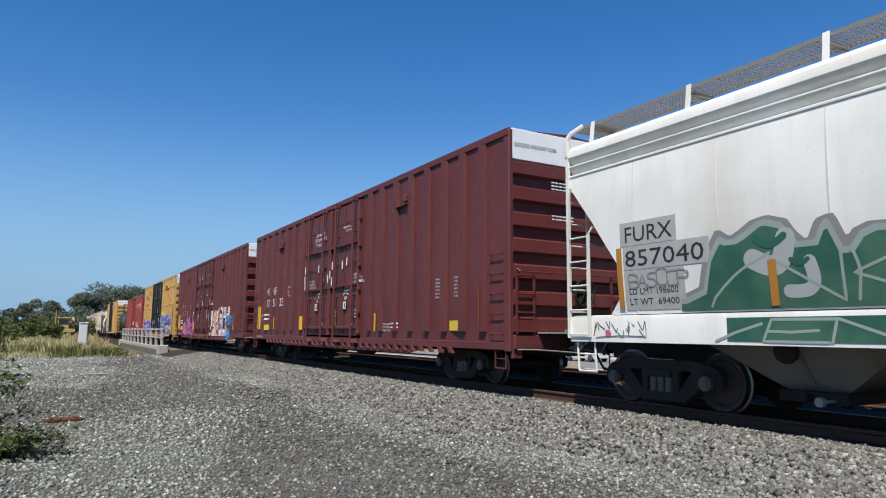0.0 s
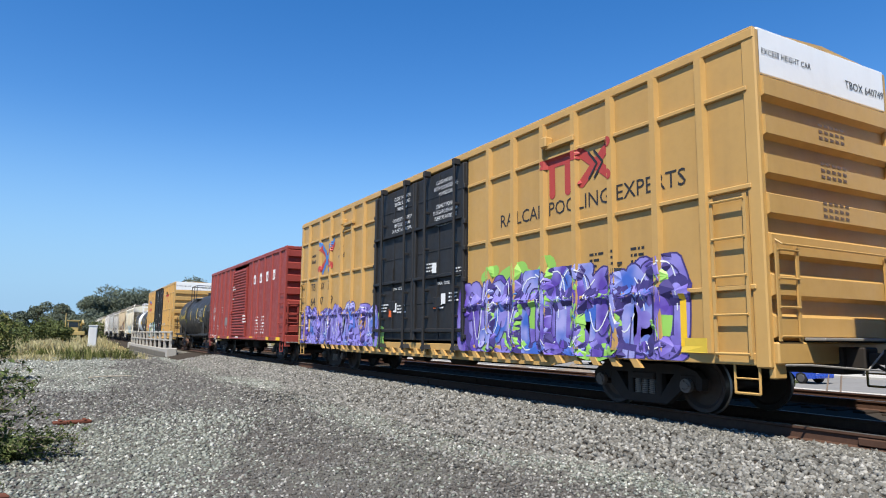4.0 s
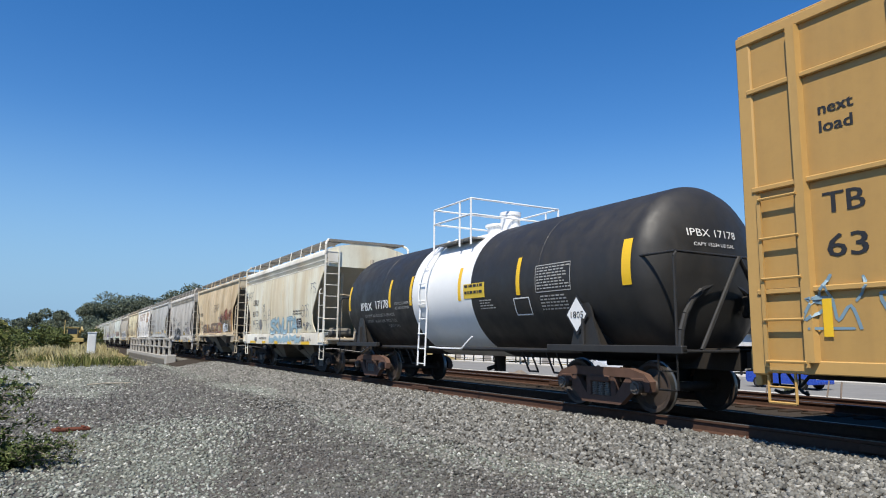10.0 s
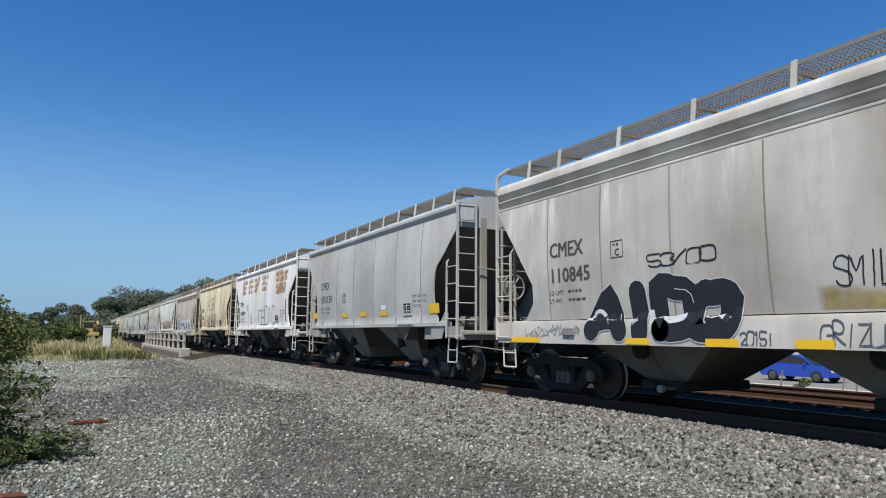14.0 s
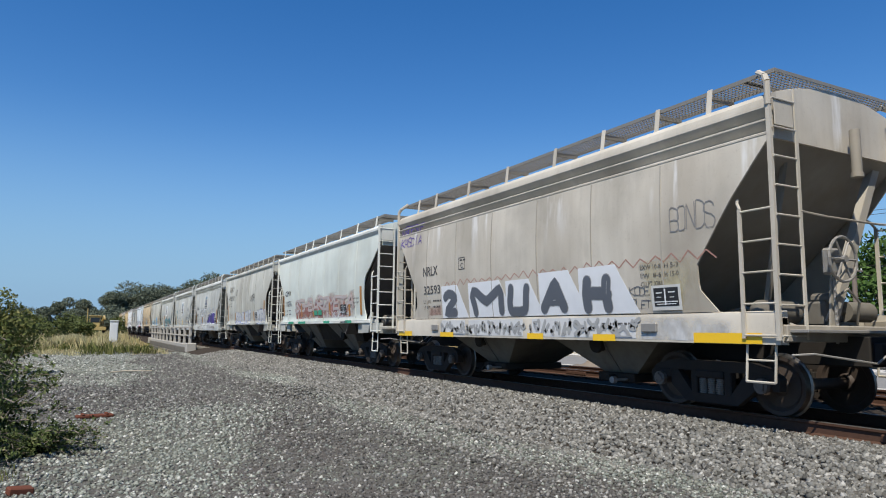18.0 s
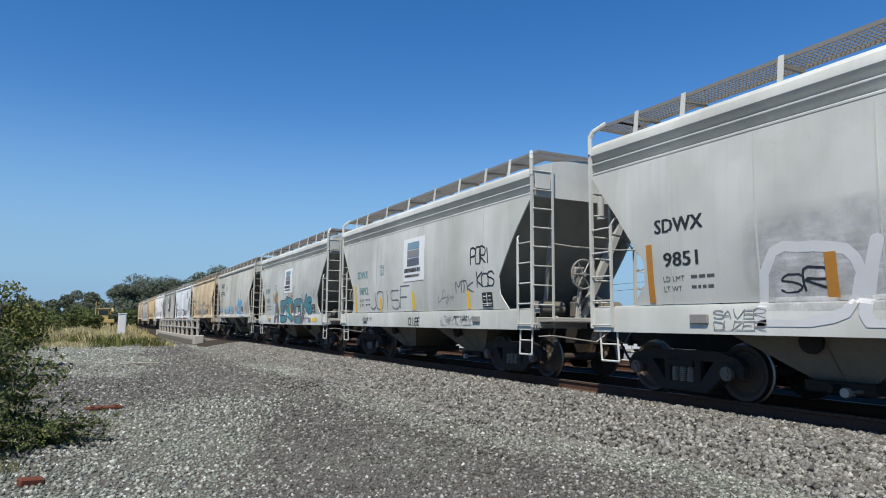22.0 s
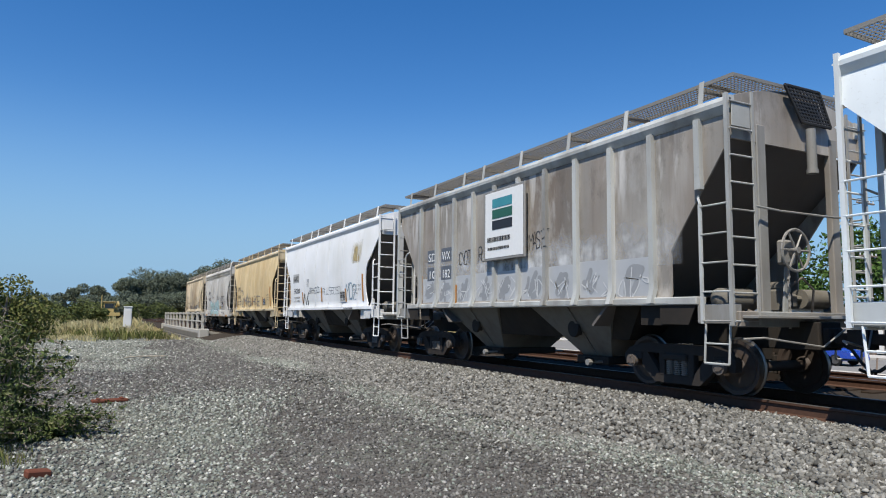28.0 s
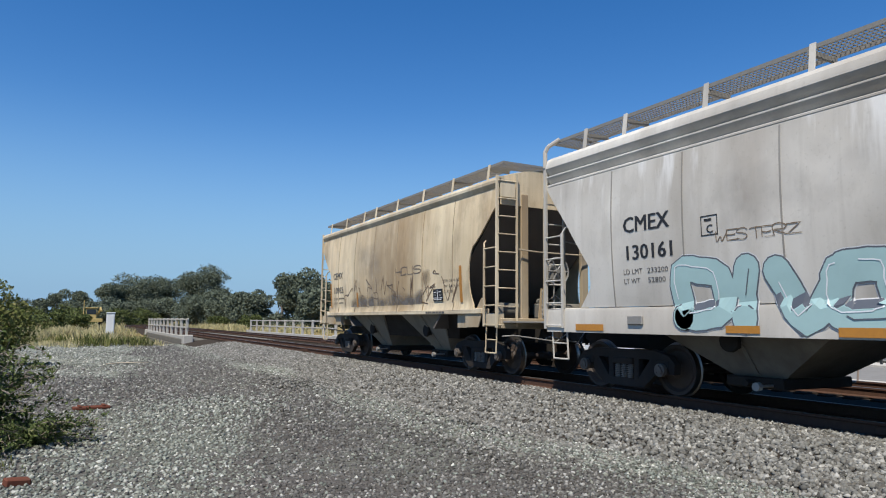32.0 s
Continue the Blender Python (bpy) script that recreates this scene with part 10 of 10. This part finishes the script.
# tan streaked hopper: crowded black tags round a grey-blue bubble
tag(13, "RICHER", 9.25, 7.30, 2.25, 2.58, "softgrey", 0.016)
tag(13, "GUEST", 9.80, 8.30, 1.66, 2.04, "slate", 0.022)
tag(13, "BTAK SK", 8.15, 6.50, 1.66, 1.96, "black", 0.022)
piece(13, 222, 6.60, 4.68, 1.46, 2.24, 3, SP["sea"], SP["slate"], None, SP["ice"], weight=0.15, thin=0.02, word="SMA")
tag(13, "IEB DEPK", 5.55, 4.10, 2.32, 2.58, "black", 0.018)
tag(13, "CR", 6.85, 6.40, 2.25, 2.45, "slate", 0.018)
piece(13, 225, 4.75, 3.74, 1.66, 1.98, 6, None, SP["black"], thin=0.026)
tag(13, "SPAVE", 3.90, 2.86, 2.06, 2.36, "slate", 0.019)
tag(13, "CMHC", 2.78, 2.07, 2.06, 2.36, "slate", 0.019)
piece(13, 226, 6.30, 4.60, 2.22, 2.50, 5, None, SP["slate"], thin=0.017)
piece(13, 227, 4.60, 3.20, 1.58, 1.80, 5, None, SP["grey"], thin=0.017)
piece(13, 228, 9.60, 7.40, 1.50, 1.72, 6, None, SP["umber"], thin=0.014)
# pale blue-grey hopper
piece(14, 231, 9.50, 5.60, 1.50, 2.30, 5, None, SP["indigo"], thin=0.030)
piece(14, 233, 5.05, 2.55, 1.50, 2.15, 4, SP["brick"], SP["black"], None, None, weight=0.05, thin=0.02)
for y0, y1 in ((8.52, 6.83), (4.89, 3.54)):
    side_patch(HC[14][0], y1, y0, 1.345, 1.44, SP["hot"], HC[14][1], "sill_mark", 0.004)
fade(14, 3.0, 1.7, 3.1, 4.0, "ochre", 41)
# white hopper: script tags
piece(16, 241, 8.67, 7.50, 1.47, 2.20, 4, None, SP["black"], thin=0.036)
tag(16, "BIR-ECECS", 7.66, 6.27, 2.00, 2.26, "black", 0.014)
tag(16, "PULSE", 5.85, 4.50, 1.90, 2.20, "slate", 0.013)
tag(16, "CSD", 4.50, 3.70, 1.90, 2.18, "slate", 0.013)
tag(16, "MO2", 3.08, 2.08, 1.66, 2.30, "steel", 0.034)
fade(16, 2.6, 1.5, 2.9, 3.7, "ochre", 42)
# ochre hopper: black spiked script
piece(17, 251, 9.42, 6.95, 1.55, 2.20, 5, None, SP["slate"], thin=0.026)
tag(17, "UND", 8.9, 7.0, 1.55, 1.95, "grey", 0.022)
tag(17, "SWHKE", 7.15, 3.95, 1.58, 2.20, "slate", 0.028)
piece(17, 252, 7.0, 4.1, 1.60, 2.20, 5, None, SP["umber"], thin=0.018)
g = Geo()
for k, (p, q, bow) in enumerate((((9.41, 2.48), (8.3, 2.14), -0.2), ((8.3, 2.14), (7.19, 2.29), 0.25), ((8.3, 2.14), (7.44, 2.35), 0.38))):
    ribbon(g, curve_pts(p, q, bow, 11), 0.026, HC[17][1], 0.007 + 0.0005 * k)
part("graffiti_line", g, SP["grey"], HC[17][0], smooth=0)
# grey hopper: pale teal round letters
piece(18, 277, 8.60, 4.40, 1.01, 2.16, 5, SP["aqua"], SP["slate"], SP["chalk"], SP["white"], weight=0.16, thin=0.014, lean=0.02, rim=0.03, word="DIVOR")
tag(18, "SKUL", 5.28, 3.93, 2.18, 2.46, "black", 0.018)
tag(18, "OBES", 3.90, 2.78, 1.98, 2.26, "slate", 0.018)
tag(18, "LD", 3.52, 3.02, 1.52, 1.78, "grey", 0.014)
tag(18, "AOM", 4.45, 3.90, 1.80, 1.98, "white", 0.012)
tag(18, "WESTERZ", 7.70, 6.45, 2.27, 2.44, "umber", 0.010)
piece(18, 264, 2.66, 1.88, 1.56, 2.15, 3, None, SP["palebrick"], thin=0.022)
fade(18, 4.4, 3.5, 1.50, 1.80, "ochre", 43)
# rear hopper
piece(19, 271, 9.40, 1.60, 1.55, 2.50, 9, None, SP["brown"], thin=0.018)
fade(19, 8.8, 3.4, 1.6, 2.0, "grey", 15)
fade(19, 3.6, 3.0, 1.8, 2.6, "brown", 16)
tag(19, "HCUS", 5.2, 3.6, 2.4, 2.65, "umber", 0.018)

# dark hopper with outside posts
car, fc = HC[15]
pf = lambda z, y=None: 1.50
for s, y, z in (("SD", 9.66, 2.56), ("WX", 8.86, 2.56), ("10", 9.66, 2.10), ("182", 8.86, 2.10)):
    side_patch(car, y - 0.52, y + 0.06, z - 0.05, z + 0.30, SP["slate"], pf, "stencil_field", 0.004)
    side_text(car, s, y, z, 0.22, INK_WHITE, pf, 0.44, 0.012, bold=1)
sg = part("company_sign", Geo().cbox(-1.66, 4.95, 2.40, -1.60, 6.46, 3.86, 0.01), INK_WHITE, car, "white board with teal, green and grey stripes bolted on")
sf = lambda z, y=None: 1.66
part("sign_border", Geo().cbox(-1.655, 4.90, 2.35, -1.605, 6.51, 3.91, 0.01), STEEL_GRATE, sg)
for k, m in enumerate((SP["teal"], SP["green"], SP["black"])):
    side_patch(sg, 5.35, 6.15, 3.50 - 0.24 * k, 3.70 - 0.24 * k, m, sf, "stripe", 0.006)
text_bars(sg, 6.36, 2.86, 1, 1.2, 0.24, INK_BLACK, sf, PRINT, 0.006, 0.45)
text_bars(sg, 6.34, 2.64, 1, 1.1, 0.15, INK_BLACK, sf, PRINT, 0.006, 0.4)
for k in range(9):
    y = 10.00 - 0.951 * k
    z = 2.12 + 0.05 * math.sin(3.1 * k)
    side_patch(car, y - 0.84, y, 1.40, z, SP["frost"], pf, "graffiti_ground", 0.003)
    g, h = Geo(), Geo()
    rs = random.Random(280 + k)
    for n in range(4):
        u = rs.uniform(0.12, 0.45)
        ribbon(g, curve_pts((y - u, rs.uniform(1.5, 1.8)), (y - u - rs.uniform(0.1, 0.3), rs.uniform(1.75, z - 0.12)), rs.uniform(-0.4, 0.4), 9), rs.uniform(0.035, 0.075), pf, 0.0060 + 0.0002 * n)
    for st in scribble(rs, 0.70, 0.55):
        ribbon(h, [(y - 0.06 - min(max(p, 0.0), 0.70), 1.46 + q) for p, q in st], 0.011, pf, 0.0085)
    tagged(part("graffiti_fill", g, SP["ash"], car, smooth=0), kind="stuff")
    tagged(part("graffiti_line", h, SP["chalk"], car, smooth=0), kind="stuff")
stain(car, 10.0, 0.9, 1.95, 2.75, DUST["chalk"], pf, 61)
tag(15, "CYOTE", 7.94, 7.28, 2.36, 2.74, "black", 0.016)
tag(15, "RULE", 7.00, 6.44, 2.38, 2.76, "black", 0.016)
tag(15, "MASTE", 4.96, 4.30, 2.48, 2.90, "black", 0.014)
reflectors(car, pf, [(10.1, 1.45, 2.2), (8.15, 1.45, 1.9), (5.4, 1.45, 1.95)], REFLECT_OLD)


# ---- motion ----
def motions():
    stops = [0, 4, 8, 12, 16, 20, 24, 28, 32]
    for car, start in TRAIN:
        walk(car, [(t, pose(TC, start - SPEED * t, 0)) for t in stops])
    step = 1 / FPS
    rate = math.degrees(SPEED / WHEEL_R)
    for w, start, y in WHEELS:
        # the wheels are keyed turning while they pass near
        t0 = max(0.0, min(31.0, (start + y - 34.0) / SPEED))
        t1 = max(t0 + 0.5, min(32.0, (start + y + 8.0) / SPEED))
        k = max(2, int(round((t1 - t0) / step)))
        s = w.location.copy()
        rows = [(0.0, pose(*s, 0))] if t0 > 0 else []
        rows += [(t0 + i * step, pose(*s, rate * i * step)) for i in range(1 if t0 > 0 else 0, k + 1) if t0 + i * step <= 32.0]
        if rows[-1][0] < 31.9:
            rows.append((32.0, pose(*s, rate * k * step)))
        walk(w, rows)


motions()
